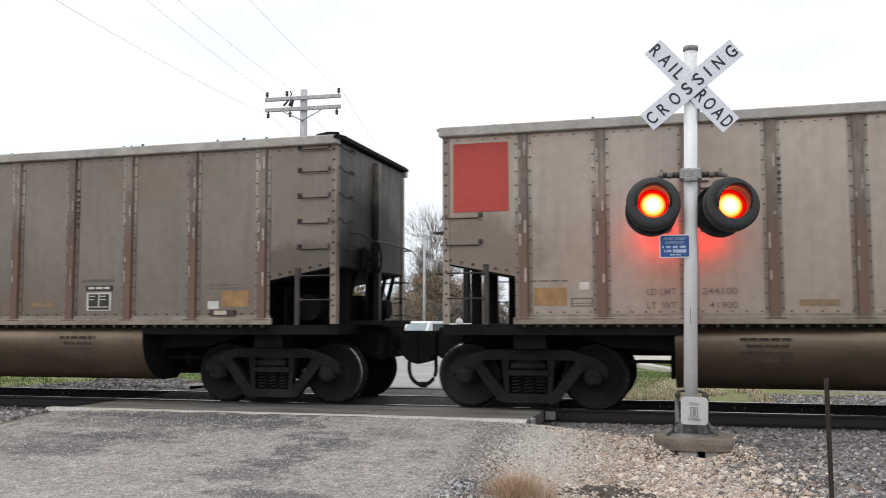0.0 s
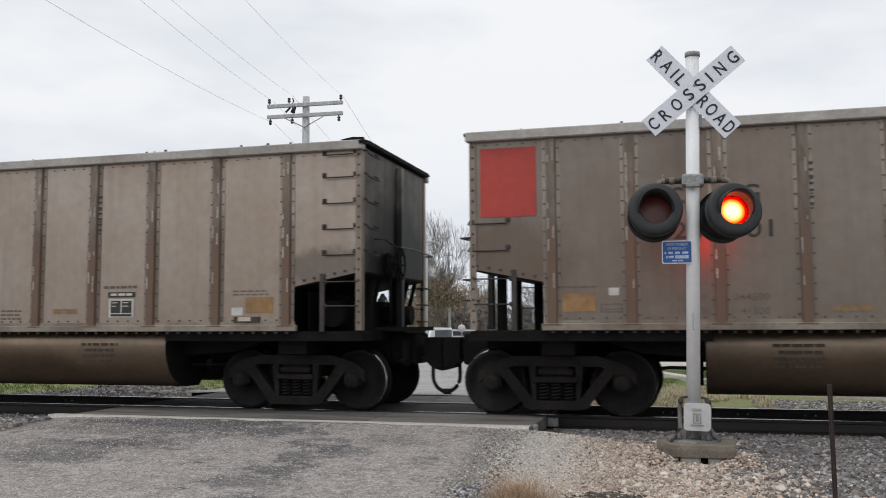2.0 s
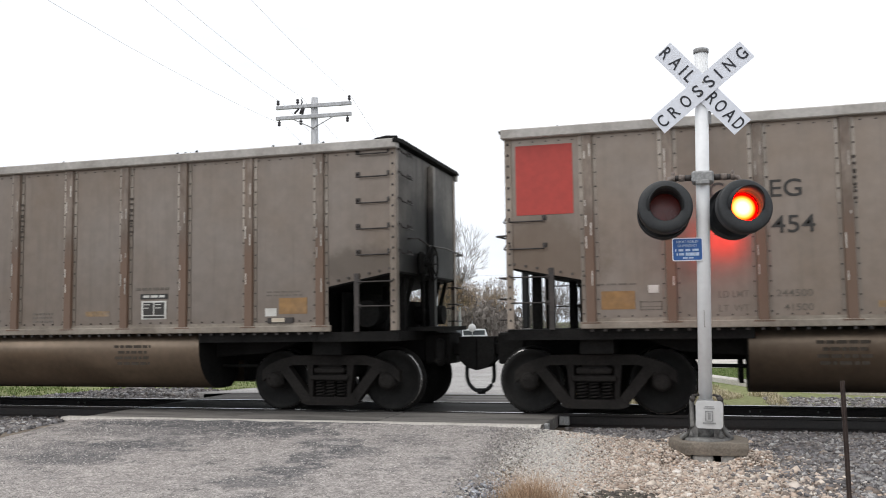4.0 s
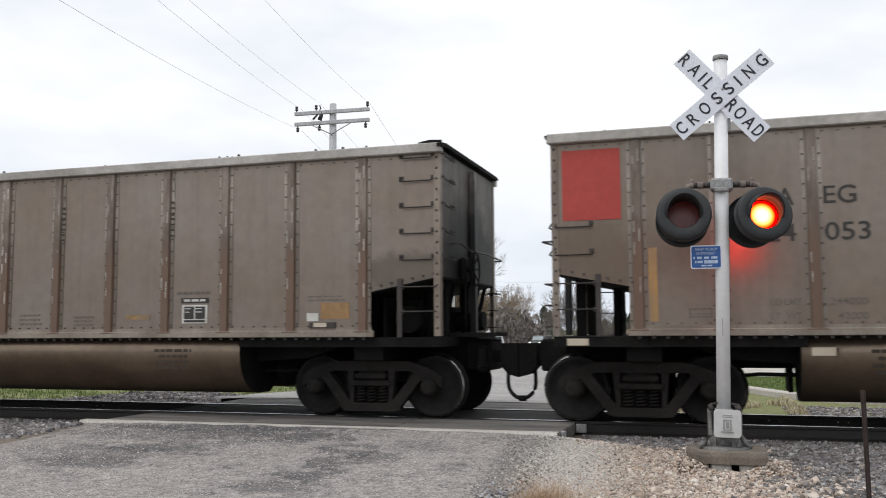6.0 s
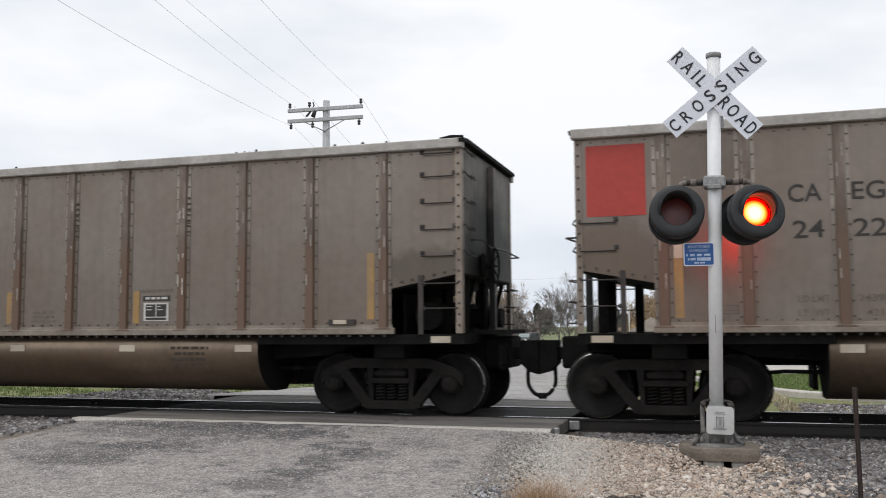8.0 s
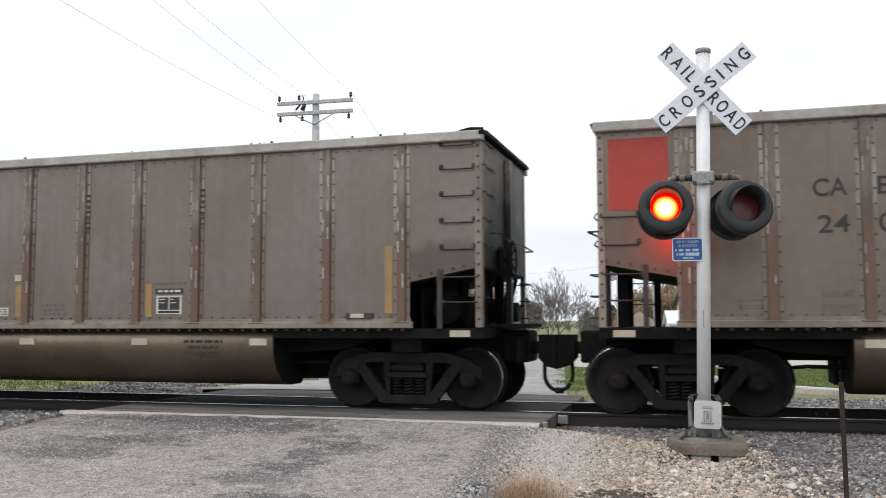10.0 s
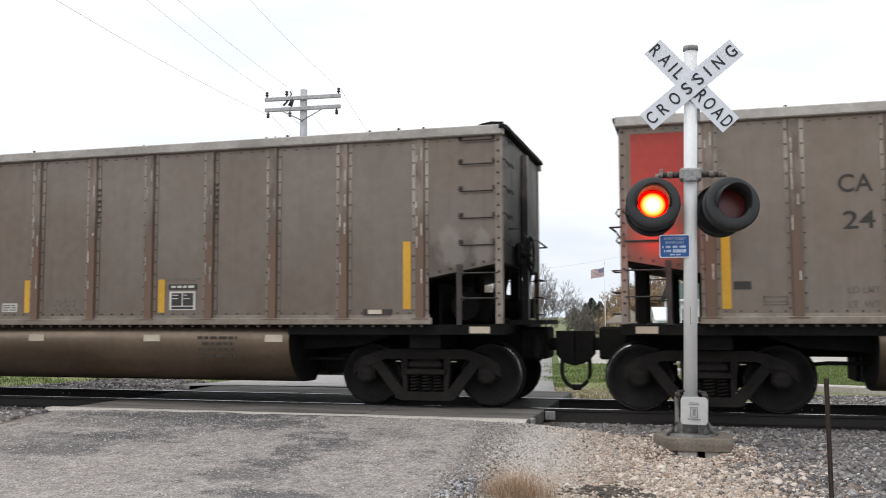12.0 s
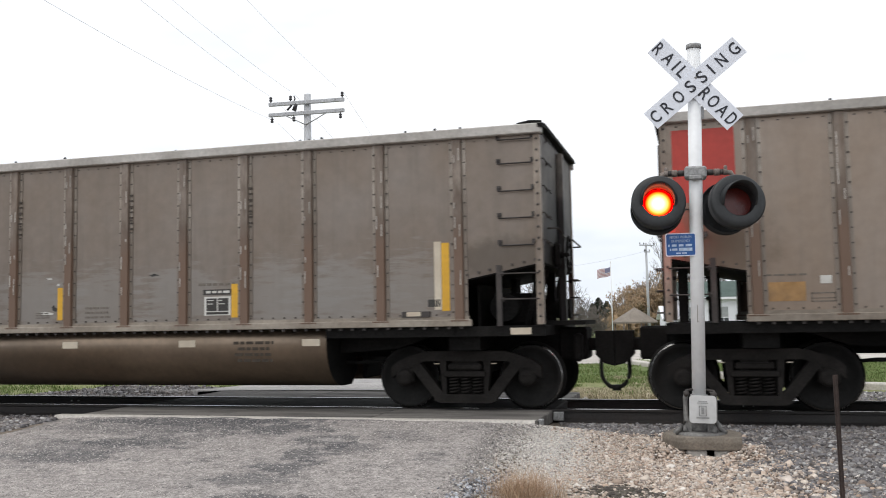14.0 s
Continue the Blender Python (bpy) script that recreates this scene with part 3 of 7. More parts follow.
def asphalt_mat():
    """Worn chip-seal: pale stone chips in dark binder, with dark worn patches and a few pale, sandy stretches."""
    m = mat("worn_asphalt", (0.36, 0.328, 0.31), (0.30, 0.276, 0.263), rough=0.95, scale=9, big=0.35, bump=0.35, bump_dist=0.012, spec=0.06)
    n, l = m.node_tree.nodes, m.node_tree.links
    b = n["Principled BSDF"]
    base = b.inputs["Base Color"].links[0].from_socket
    co = n.new("ShaderNodeTexCoord")
    pn = n.new("ShaderNodeTexNoise")
    pn.inputs["Scale"].default_value, pn.inputs["Detail"].default_value, pn.inputs["Roughness"].default_value = 0.75, 12, 0.80
    mp = n.new("ShaderNodeMapping")
    mp.inputs["Scale"].default_value, mp.inputs["Rotation"].default_value = (1.0, 1.15, 1), (0, 0, 0.25)
    mp.inputs["Location"].default_value = (3.1, 1.7, 0)
    l.new(co.outputs["Object"], mp.inputs["Vector"])
    l.new(mp.outputs[0], pn.inputs["Vector"])
    pr = n.new("ShaderNodeMapRange")
    pr.inputs["From Min"].default_value, pr.inputs["From Max"].default_value = 0.545, 0.66
    pr.inputs["To Max"].default_value = 0.92
    l.new(pn.outputs["Fac"], pr.inputs["Value"])
    mx = n.new("ShaderNodeMix")
    mx.data_type = "RGBA"
    l.new(pr.outputs[0], mx.inputs["Factor"])
    l.new(base, mx.inputs["A"])
    mx.inputs["B"].default_value = (0.085, 0.086, 0.092, 1)
    mo = n.new("ShaderNodeTexNoise")
    mo.inputs["Scale"].default_value, mo.inputs["Detail"].default_value, mo.inputs["Roughness"].default_value = 7.0, 8, 0.75
    l.new(co.outputs["Object"], mo.inputs["Vector"])
    mr = n.new("ShaderNodeMapRange")
    mr.inputs["From Min"].default_value, mr.inputs["From Max"].default_value = 0.32, 0.68
    mr.inputs["To Min"].default_value, mr.inputs["To Max"].default_value = 0.62, 1.34
    l.new(mo.outputs["Fac"], mr.inputs["Value"])
    s2 = n.new("ShaderNodeVectorMath")
    s2.operation = "SCALE"
    l.new(mx.outputs["Result"], s2.inputs[0])
    l.new(mr.outputs[0], s2.inputs["Scale"])
    l.new(s2.outputs[0], b.inputs["Base Color"])
    return m


def add_grit(m, scale, dark, pale):
    """Loose chips over the whole surface: pale stones and dark gaps of uneven size."""
    n, l = m.node_tree.nodes, m.node_tree.links
    b = n["Principled BSDF"]
    last = b.inputs["Base Color"].links[0].from_socket
    co = n.new("ShaderNodeTexCoord")
    for k, (sc, lo, hi) in enumerate(((scale, dark, pale), (scale * 0.45, 0.5 + dark / 2, 0.5 + pale / 2))):
        vo = n.new("ShaderNodeTexVoronoi")
        vo.inputs["Scale"].default_value = sc
        l.new(co.outputs["Object"], vo.inputs["Vector"])
        vr = n.new("ShaderNodeMapRange")
        vr.inputs["To Min"].default_value, vr.inputs["To Max"].default_value = lo, hi
        sep = n.new("ShaderNodeSeparateColor")
        l.new(vo.outputs["Color"], sep.inputs[0])
        l.new(sep.outputs[k], vr.inputs["Value"])
        s1 = n.new("ShaderNodeVectorMath")
        s1.operation = "SCALE"
        l.new(last, s1.inputs[0])
        l.new(vr.outputs[0], s1.inputs["Scale"])
        last = s1.outputs[0]
    l.new(last, b.inputs["Base Color"])


M["asphalt"] = asphalt_mat()
# worn places where the chips are gone and the dark binder shows
WORN = ((-6.4, 10.3, 2.2, 0.75, 0.5), (-6.9, 8.9, 1.2, 0.5, 0.45), (-6.65, 8.35, 0.8, 0.4, 0.6), (-6.35, 9.2, 0.9, 0.35, 0.6), (-6.6, 10.7, 1.9, 0.4, 0.62), (-5.5, 10.95, 0.9, 0.35, 0.55), (-5.1, 10.2, 0.7, 0.35, 0.5), (-4.6, 11.05, 0.9, 0.18, 0.4), (-4.12, 9.55, 0.42, 0.36, 0.62),
                            (-3.62, 9.2, 0.36, 0.34, 0.5), (-4.02, 8.85, 0.30, 0.5, 0.62), (-3.97, 8.15, 0.34, 0.42, 0.66), (-3.97, 7.65, 0.4, 0.3, 0.5), (-3.37, 10.1, 0.35, 0.35, 0.32), (-3.4, 6.9, 0.55, 0.25, 0.6))
for x, y, rx, ry, share in WORN:
    add_stain(M["asphalt"], (x, y, 0), (rx, ry, 9), (0.10, 0.099, 0.104), min(share * 1.2, 0.8), 3.0, 4.0, (1.1, 0.9, 1))
# a pale island of chips left inside the worn ring
add_stain(M["asphalt"], (-4.1, 9.62, 0), (0.22, 0.13, 9), (0.40, 0.372, 0.355), 0.6, 1.2, 5.0)
add_grit(M["asphalt"], 62, 0.70, 1.30)


def strip(bm, xs_of, ys, z_of, skirt=0.25, cols=12):
    """A paved strip: xs_of(y) gives both edges."""
    top = []
    for y in ys:
        a, b = xs_of(y)
        z = z_of(y)
        row = [bm.verts.new((a, y, z - skirt))]
        for i in range(cols + 1):
            u = i / cols
            row.append(bm.verts.new((a + (b - a) * u, y, z + 0.02 * (1 - (2 * u - 1) ** 2) - (0.02 if i in (0, cols) else 0))))
        row.append(bm.verts.new((b, y, z - skirt)))
        top.append(row)
    for r, s in zip(top, top[1:]):
        for i in range(len(r) - 1):
            bm.faces.new((r[i], r[i + 1], s[i + 1], s[i])).smooth = True
    return bm


def near_edges(y):
    w = 0.10 * noise.noise((0, y * 0.9, 3)) + 0.05 * noise.noise((0, y * 3.1, 9))
    v = 0.16 * noise.noise((7, y * 0.8, 1)) + 0.08 * noise.noise((2, y * 3.3, 4))
    return ROAD_L - 0.12 * (11 - min(y, 11)) * 0.5 + w, ROAD_R + 0.08 + v + 0.07 * (11 - max(y, 5))


M["road_far"] = mat("pale_worn_road", (0.40, 0.385, 0.375), (0.32, 0.305, 0.297), rough=0.95, scale=5, big=0.8, bump=0.25, spec=0.06)
add_grit(M["road_far"], 40, 0.75, 1.25)
tagged(part("road", strip(bmesh.new(), near_edges, [-60, -20, -6, 0, 3] + [4 + 0.3 * i for i in range(24)] + [11.16], road_z), M["asphalt"]),
       "worn grey chip-seal road up to the crossing", "road", kind="structure")
tagged(part("road", strip(bmesh.new(), lambda y: (ROAD_L - 0.25 - 0.18 * (y - 15.5) - float(np.interp(y, [15.5, 17, 20, 32], [0.3, 1.1, 1.1, 0.0])), ROAD_R - 0.2 - 0.15 * (y - 15.5)), [15.5, 16, 16.5, 17, 18, 20, 22, 25, 30, 40, 60, 90, 150], road_z), M["road_far"]),
       "worn grey road beyond the tracks", "road", kind="structure")
M["pale"] = mat("pale_concrete", (0.55, 0.515, 0.475), (0.44, 0.41, 0.375), rough=0.9, scale=5, big=0.6, bump=0.2, spec=0.08)
tagged(part("pavement", strip(bmesh.new(), lambda y: (-1.95 - 0.15 * (y - 15.5), 34.0), [36.2, 40, 46, 52, 60, 66], lambda y: ground_z(y) + 0.04, 0.15, 4), M["pale"]),
       "pale concrete yard between the lawn and the house", "pavement", kind="structure")
# raised kerb that swings away from the tracks, with the lawn behind it
kerb_line = [(-3.4, 38.0), (-1.6, 33.0), (-0.7, 30.3), (0.2, 27.6), (0.7, 26.2), (1.3, 24.5), (1.9, 23.3), (2.8, 22.3), (4.2, 21.6), (7.0, 21.1), (13.0, 20.8), (26.0, 20.6)]
bm = bmesh.new()
rows = []
for i, (x, y) in enumerate(kerb_line):
    a, b = kerb_line[max(i - 1, 0)], kerb_line[min(i + 1, len(kerb_line) - 1)]
    d = Vector((b[1] - a[1], a[0] - b[0])).normalized() * -1
    z = ground_z(y)
    rows.append([bm.verts.new((x + d.x * o, y + d.y * o, z + h)) for o, h in ((0, -0.15), (0.02, 0.125), (0.045, 0.15), (0.34, 0.155), (0.36, 0.14), (0.36, -0.15))])
for r, q in zip(rows, rows[1:]):
    for k in range(5):
        bm.faces.new((r[k], q[k], q[k + 1], r[k + 1]))
bmesh.ops.recalc_face_normals(bm, faces=list(bm.faces))
tagged(part("kerb", bm, M["pale"]), "pale concrete kerb along the lawn behind the tracks", "kerb", kind="structure")

# concrete panels of the crossing, outside and between the rails
panel_z = -0.006
crossing = thing("crossing_surface", "grey crossing panels laid flush with the rails", "crossing", kind="structure")
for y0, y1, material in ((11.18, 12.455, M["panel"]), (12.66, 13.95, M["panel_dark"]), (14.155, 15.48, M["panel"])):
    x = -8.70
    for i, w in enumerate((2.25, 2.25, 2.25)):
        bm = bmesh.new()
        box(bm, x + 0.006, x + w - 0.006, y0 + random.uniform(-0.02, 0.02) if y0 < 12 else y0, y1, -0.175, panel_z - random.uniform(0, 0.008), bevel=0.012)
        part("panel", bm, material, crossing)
        x += w
bm = bmesh.new()
box(bm, -1.955, -1.89, 11.25, 11.33, -0.17, 0.0, bevel=0.01)
box(bm, -1.945, -1.80, 12.40, 12.47, -0.15, -0.03, bevel=0.01)
part("end_bracket", bm, M["galv"], crossing)

# pale worn lip where the asphalt meets the panels
bm = bmesh.new()
lip = [[bm.verts.new((-8.9 + 6.95 * i / 60, y0 + dy * noise.noise((i * 0.23, y0, 2)), z)) for i in range(61)] for y0, dy, z in ((10.96, 0.10, -0.045), (11.0, 0.08, 0.004), (11.14, 0.03, 0.004), (11.175, 0.0, -0.05))]
for r, q in zip(lip, lip[1:]):
    for i in range(60):
        bm.faces.new((r[i], r[i + 1], q[i + 1], q[i]))
part("asphalt_lip", bm, M["pale"], crossing)

track = thing("railway_track", "dark steel rails with polished heads on wooden ties", "railway track", kind="structure")
RAIL = [(-0.07, -0.18), (0.07, -0.18), (0.07, -0.168), (0.012, -0.145), (0.009, -0.045), (0.034, -0.034), (0.036, -0.008), (0.028, 0.0), (-0.028, 0.0), (-0.036, -0.008), (-0.034, -0.034), (-0.009, -0.045), (-0.012, -0.145), (-0.07, -0.168)]
for y in (TRACK - 0.7525, TRACK + 0.7525):
    bm = bmesh.new()
    section(bm, [(a + y, b) for a, b in RAIL], -150, 150)
    for f in bm.faces:
        if f.normal.z > 0.9 and f.calc_center_median().z > -0.01:
            f.material_index = 1
    part("rail", bm, [M["rail"], M["rail_top"]], track)
bm = bmesh.new()
y = TRACK + 0.7525
for x0 in (-0.45, 0.62, 1.55, -11.0):
    for k in range(2):
        lathe(bm, [(y - 0.04, 0.0), (y - 0.04, 0.013), (y - 0.01, 0.015)], 6, "y", (x0 + 0.14 * k, 0, -0.085))
part("rail_bolts", bm, M["galv"], track)
bm = bmesh.new()
box(bm, -0.11, 0.11, -1.3, 1.3, -0.178 - 0.15, -0.172, bevel=0.012)
tie_me = part("tie", bm, M["tie"], track, m=pose(-40.2, TRACK, 0)).data
for i in range(1, 150):
    x = -40.2 + i * 0.52
    if not -8.9 < x < -1.8:
        put("tie", tie_me, track, m=pose(x, TRACK + random.uniform(-0.03, 0.03), random.uniform(-0.01, 0.0), 0, 0, random.uniform(-0.6, 0.6)))


def loose(name, centres, sizes, material, label, category, flatten=0.75, squash=0.34):
    """Many small stones in one mesh: each a crooked lump with its own turn."""
    rng = np.random.default_rng(len(centres))
    base = np.array([(x, y, z) for x in (-1, 1) for y in (-1, 1) for z in (-1, 1)]) * 0.66
    faces = np.array([(0, 1, 3, 2), (4, 6, 7, 5), (0, 4, 5, 1), (2, 3, 7, 6), (0, 2, 6, 4), (1, 5, 7, 3)])
    n = len(centres)
    v = base[None] * (1 + squash * rng.standard_normal((n, 8, 3)).clip(-1.6, 1.6))
    v = v * rng.uniform(0.55, 1.40, (n, 1, 3))
    q = rng.standard_normal((n, 4))
    q /= np.linalg.norm(q, axis=1, keepdims=True)
    a, b, c, d = q.T
    rot = np.stack([np.stack([1 - 2 * (c * c + d * d), 2 * (b * c - a * d), 2 * (b * d + a * c)], 1), np.stack([2 * (b * c + a * d), 1 - 2 * (b * b + d * d), 2 * (c * d - a * b)], 1),
                    np.stack([2 * (b * d - a * c), 2 * (c * d + a * b), 1 - 2 * (b * b + c * c)], 1)], 1)
    v = np.einsum("nij,nkj->nki", rot, v) * sizes[:, None, None]
    v[:, :, 2] *= flatten
    v += centres[:, None, :]
    f = (faces[None] + 8 * np.arange(n)[:, None, None]).reshape(-1)
    me = bpy.data.meshes.new(name)
    me.vertices.add(n * 8)
    me.vertices.foreach_set("co", v.ravel())
    me.loops.add(len(f))
    me.loops.foreach_set("vertex_index", f)
    me.polygons.add(n * 6)
    me.polygons.foreach_set("loop_start", np.arange(0, len(f), 4))
    me.polygons.foreach_set("loop_total", np.full(n * 6, 4))
    me.materials.append(material)
    me.update(calc_edges=True)
    return tagged(new(name, me), label, category, kind="stuff")


def gravel_points(rng, n, x0, x1, y0, y1, lift=0.0):
    x, y = rng.uniform(x0, x1, n), rng.uniform(y0, y1, n)
    z = np.array([surface_z(a, b) for a, b in zip(x, y)]) + lift
    return np.stack([x, y, z], 1)


rng = np.random.default_rng(5)
p = gravel_points(rng, 62000, -2.4, 3.4, 6.6, 12.35)
# the warm gravel of the verge gives way to grey ballast towards the rails and to the right
grey = np.maximum(1 / (1 + np.exp(-((p[:, 1] - 11.0) * 1.1 + (p[:, 0] - 0.3) * 4.2))), 1 / (1 + np.exp(-(p[:, 1] - 11.35) * 8)))
p[:, 2] += rng.uniform(-0.012, 0.012, len(p))
edge = ROAD_R + 0.10 + 0.07 * (11 - p[:, 1])
keep = rng.random(len(p)) < np.clip((p[:, 0] - edge - 0.15) / 0.6, 0.0, 1) ** 1.4
keep |= (p[:, 0] > -1.7) & (p[:, 1] > 10.6)
p, grey = p[keep], grey[keep]
on_road = np.array([road_z(v) - 0.006 for v in p[:, 1]]) + 0.016 * np.clip((edge[keep] - p[:, 0]) / 0.4, 0, 1)
p[:, 2] = np.where(p[:, 0] < edge[keep], on_road, p[:, 2])
is_grey = rng.random(len(p)) < grey
clear = (np.abs(p[:, 0] - 0.02) > 0.40) | (np.abs(p[:, 1] - 10.03) > 0.34)
sizes = np.where(is_grey, np.clip(0.019 * rng.lognormal(0, 0.35, len(p)), 0.008, 0.042), np.clip(0.0125 * rng.lognormal(0, 0.38, len(p)), 0.006, 0.030) * (1 + 0.25 * np.clip(p[:, 0], -1, 2)) * np.where(rng.random(len(p)) < 0.05, 1.8, 1))
loose("verge_gravel", p[~is_grey & clear], sizes[~is_grey & clear], M["stone_warm"], "warm tan limestone gravel beside the road", "gravel")
loose("ballast", p[is_grey & clear], sizes[is_grey & clear], M["stone_grey"], "grey crushed ballast stones by the near rail", "ballast")
# small chips that fill the gaps
p = gravel_points(rng, 23000, -1.3, 0.7, 6.8, 10.9, 0.003)
p = p[(np.abs(p[:, 0] - 0.02) > 0.42) | (np.abs(p[:, 1] - 10.03) > 0.36)]
loose("verge_gravel", p, rng.uniform(0.005, 0.011, len(p)), M["stone_warm"], "small tan chips between the verge stones", "gravel")
# stones banked up under the slab's ends
p = gravel_points(rng, 2600, -0.52, 0.62, 9.55, 10.05, 0.0)
p = p[(p[:, 0] < -0.17) | (p[:, 0] > 0.27) | (p[:, 1] < 9.66)]
p[:, 2] += (0.035 + np.clip((np.abs(p[:, 0] - 0.05) - 0.12) * 0.30, 0, 0.07)) * np.clip((p[:, 1] - 9.5) / 0.16, 0, 1) * rng.uniform(0.2, 1, len(p))
loose("verge_gravel", p, rng.uniform(0.009, 0.022, len(p)), M["stone_warm"], "gravel banked against the concrete foundation", "gravel")
# fine grit where the road frays into the verge
p = gravel_points(rng, 72000, -3.1, -0.4, 6.6, 11.1)
p = p[rng.random(len(p)) < np.exp(-((p[:, 0] - ROAD_R - 0.42 - 0.07 * (11 - p[:, 1])) / 0.36) ** 2)]
edge = ROAD_R + 0.08 + 0.07 * (11 - p[:, 1])
on_road = np.array([road_z(v) - 0.006 for v in p[:, 1]]) + 0.016 * np.clip((edge - p[:, 0]) / 0.4, 0, 1)
p[:, 2] = np.where(p[:, 0] < edge, on_road, p[:, 2] + 0.004)
loose("road_grit", p, rng.uniform(0.005, 0.013, len(p)), M["stone_fine"], "fine pale grit along the frayed road edge", "grit")
# stone chips standing out of the worn seal, sparse where it has worn through
p = gravel_points(rng, 64000, -8.4, -1.9, 6.55, 10.95)
p[:, 2] = np.array([road_z(v) for v in p[:, 1]]) + 0.018 * (1 - (2 * (p[:, 0] - ROAD_L) / (ROAD_R - ROAD_L) - 1) ** 2) - 0.001
thin = np.ones(len(p))
for x, y, rx, ry, share in WORN:
    thin -= 0.55 * share * np.exp(-((p[:, 0] - x) / rx) ** 2 - ((p[:, 1] - y) / ry) ** 2)
p = p[rng.random(len(p)) < thin]
loose("road_grit", p, np.clip(0.0065 * rng.lognormal(0, 0.3, len(p)), 0.004, 0.013), M["stone_chip"], "stone chips standing out of the worn road surface", "grit")
# a spill of coarse bluish chips on the road edge
p = gravel_points(rng, 1500, -2.5, -1.4, 7.2, 8.6)
p = p[rng.random(len(p)) < np.exp(-((p[:, 0] + 1.85) / 0.17) ** 2 - ((p[:, 1] - 7.75) / 0.42) ** 2)]
p[:, 2] = np.array([road_z(v) + 0.006 for v in p[:, 1]])
loose("road_grit", p, rng.uniform(0.008, 0.018, len(p)), M["stone_blue"], "coarse bluish chips spilled on the road edge", "grit")
# leaf litter and a few pale rocks at the foot of the verge
p = gravel_points(rng, 1500, -1.1, -0.3, 7.5, 8.15, 0.008)
p = p[rng.random(len(p)) < np.exp(-((p[:, 0] + 0.68) / 0.25) ** 2 - ((p[:, 1] - 7.85) / 0.16) ** 2)]
loose("leaf_litter", p, rng.uniform(0.012, 0.035, len(p)), M["soil"], "dark damp leaf litter among the gravel", "litter", 0.4)
rocks = np.array([(-0.31, 7.88, -0.245), (-0.11, 8.03, -0.245), (-0.17, 7.86, -0.25), (-0.55, 7.72, -0.25), (0.35, 7.6, -0.25), (-0.95, 8.25, -0.24), (0.0, 7.65, -0.25), (0.62, 8.3, -0.25), (-0.3, 9.25, -0.23)])
loose("pale_rocks", rocks, np.array([0.062, 0.058, 0.035, 0.04, 0.035, 0.032, 0.04, 0.03, 0.03]), M["stone_pale"], "large pale stones lying on the gravel", "stones", 0.7, 0.2)
p = gravel_points(rng, 9000, -16, -8.75, 9.6, 12.4)
loose("ballast", p, rng.uniform(0.018, 0.045, len(p)), M["stone_grey"], "grey crushed ballast stones left of the road", "ballast")
p = np.concatenate([gravel_points(rng, 5500, -20, -8.9, 15.0, 17.6), gravel_points(rng, 4000, -2.9, 6, 15.0, 17.4), gravel_points(rng, 3000, 1.2, 6, 17.4, 21.0), gravel_points(rng, 1500, -4.0, -2.2, 17.4, 20.5), gravel_points(rng, 3600, -13.8, -9.0, 17.4, 20.6)])
loose("ballast", p, rng.uniform(0.020, 0.050, len(p)), M["stone_grey"], "grey ballast stones behind the rails", "ballast")
# ballast heaped beside the road's far edge
p = gravel_points(rng, 6500, -14.4, -9.7, 15.7, 18.8)
heap = np.interp(p[:, 0], [-14.4, -12.9, -10.9, -10.2, -9.7], [0.05, 1.0, 1.0, 0.8, 0.5]) * np.clip((1 - np.abs(p[:, 1] - 17.3) / 1.6) * 2.2, 0, 1)
p[:, 2] += np.clip(-0.13 - p[:, 2], 0, 1) * heap * np.sqrt(rng.random(len(p)))
loose("ballast", p, rng.uniform(0.030, 0.065, len(p)), M["stone_grey"], "heap of grey ballast beside the far road edge", "ballast")
# much darker stones between the rails and just behind them
p = np.concatenate([gravel_points(rng, 1500, -20, -8.9, 14.1, 15.2), gravel_points(rng, 2000, -1.9, 6, 14.1, 15.2), gravel_points(rng, 4000, -1.8, 5, 12.65, 13.95, 0.0), gravel_points(rng, 3000, -16, -8.9, 12.65, 13.95, 0.0)])
loose("ballast", p, rng.uniform(0.020, 0.050, len(p)), M["stone_black"], "near-black ballast stones between the rails", "ballast")


def blades(name, spots, h0, h1, lean, material, label, category, width=0.006, per=12, spread=0.05):
    """Tufts of thin bent blades in one mesh."""
    rng = np.random.default_rng(len(spots) + 3)
    n = len(spots) * per
    root = np.repeat(spots, per, 0) + np.concatenate([rng.normal(0, spread, (n, 2)), np.zeros((n, 1))], 1)
    h = rng.uniform(h0, h1, n)
    az = rng.uniform(0, 2 * math.pi, n)
    bend = rng.uniform(0.2, 1, n) * lean * h
    d = np.stack([np.cos(az), np.sin(az), np.zeros(n)], 1)
    wv = np.stack([-np.sin(az), np.cos(az), np.zeros(n)], 1) * width
    up = np.array([0, 0, 1.0])
    mid = root + up * (h * 0.55)[:, None] + d * (bend * 0.35)[:, None]
    tip = root + up * h[:, None] + d * bend[:, None]
    v = np.stack([root - wv, root + wv, mid + wv * 0.8, mid - wv * 0.8, tip], 1).reshape(-1, 3)
    o = 5 * np.arange(n)
    me = bpy.data.meshes.new(name)
    me.from_pydata(v, [], np.stack([o, o + 1, o + 2, o + 3], 1).tolist() + np.stack([o + 3, o + 2, o + 4], 1).tolist())
    me.materials.append(material)
    return tagged(new(name, me), label, category, kind="stuff")


def spots(n, x0, x1, y0, y1, thin=0.0):
    q = gravel_points(rng, n, x0, x1, y0, y1)
    keep = np.array([noise.noise((a * 0.6, b * 0.6, 5)) > thin for a, b, _ in q])
    return q[keep]


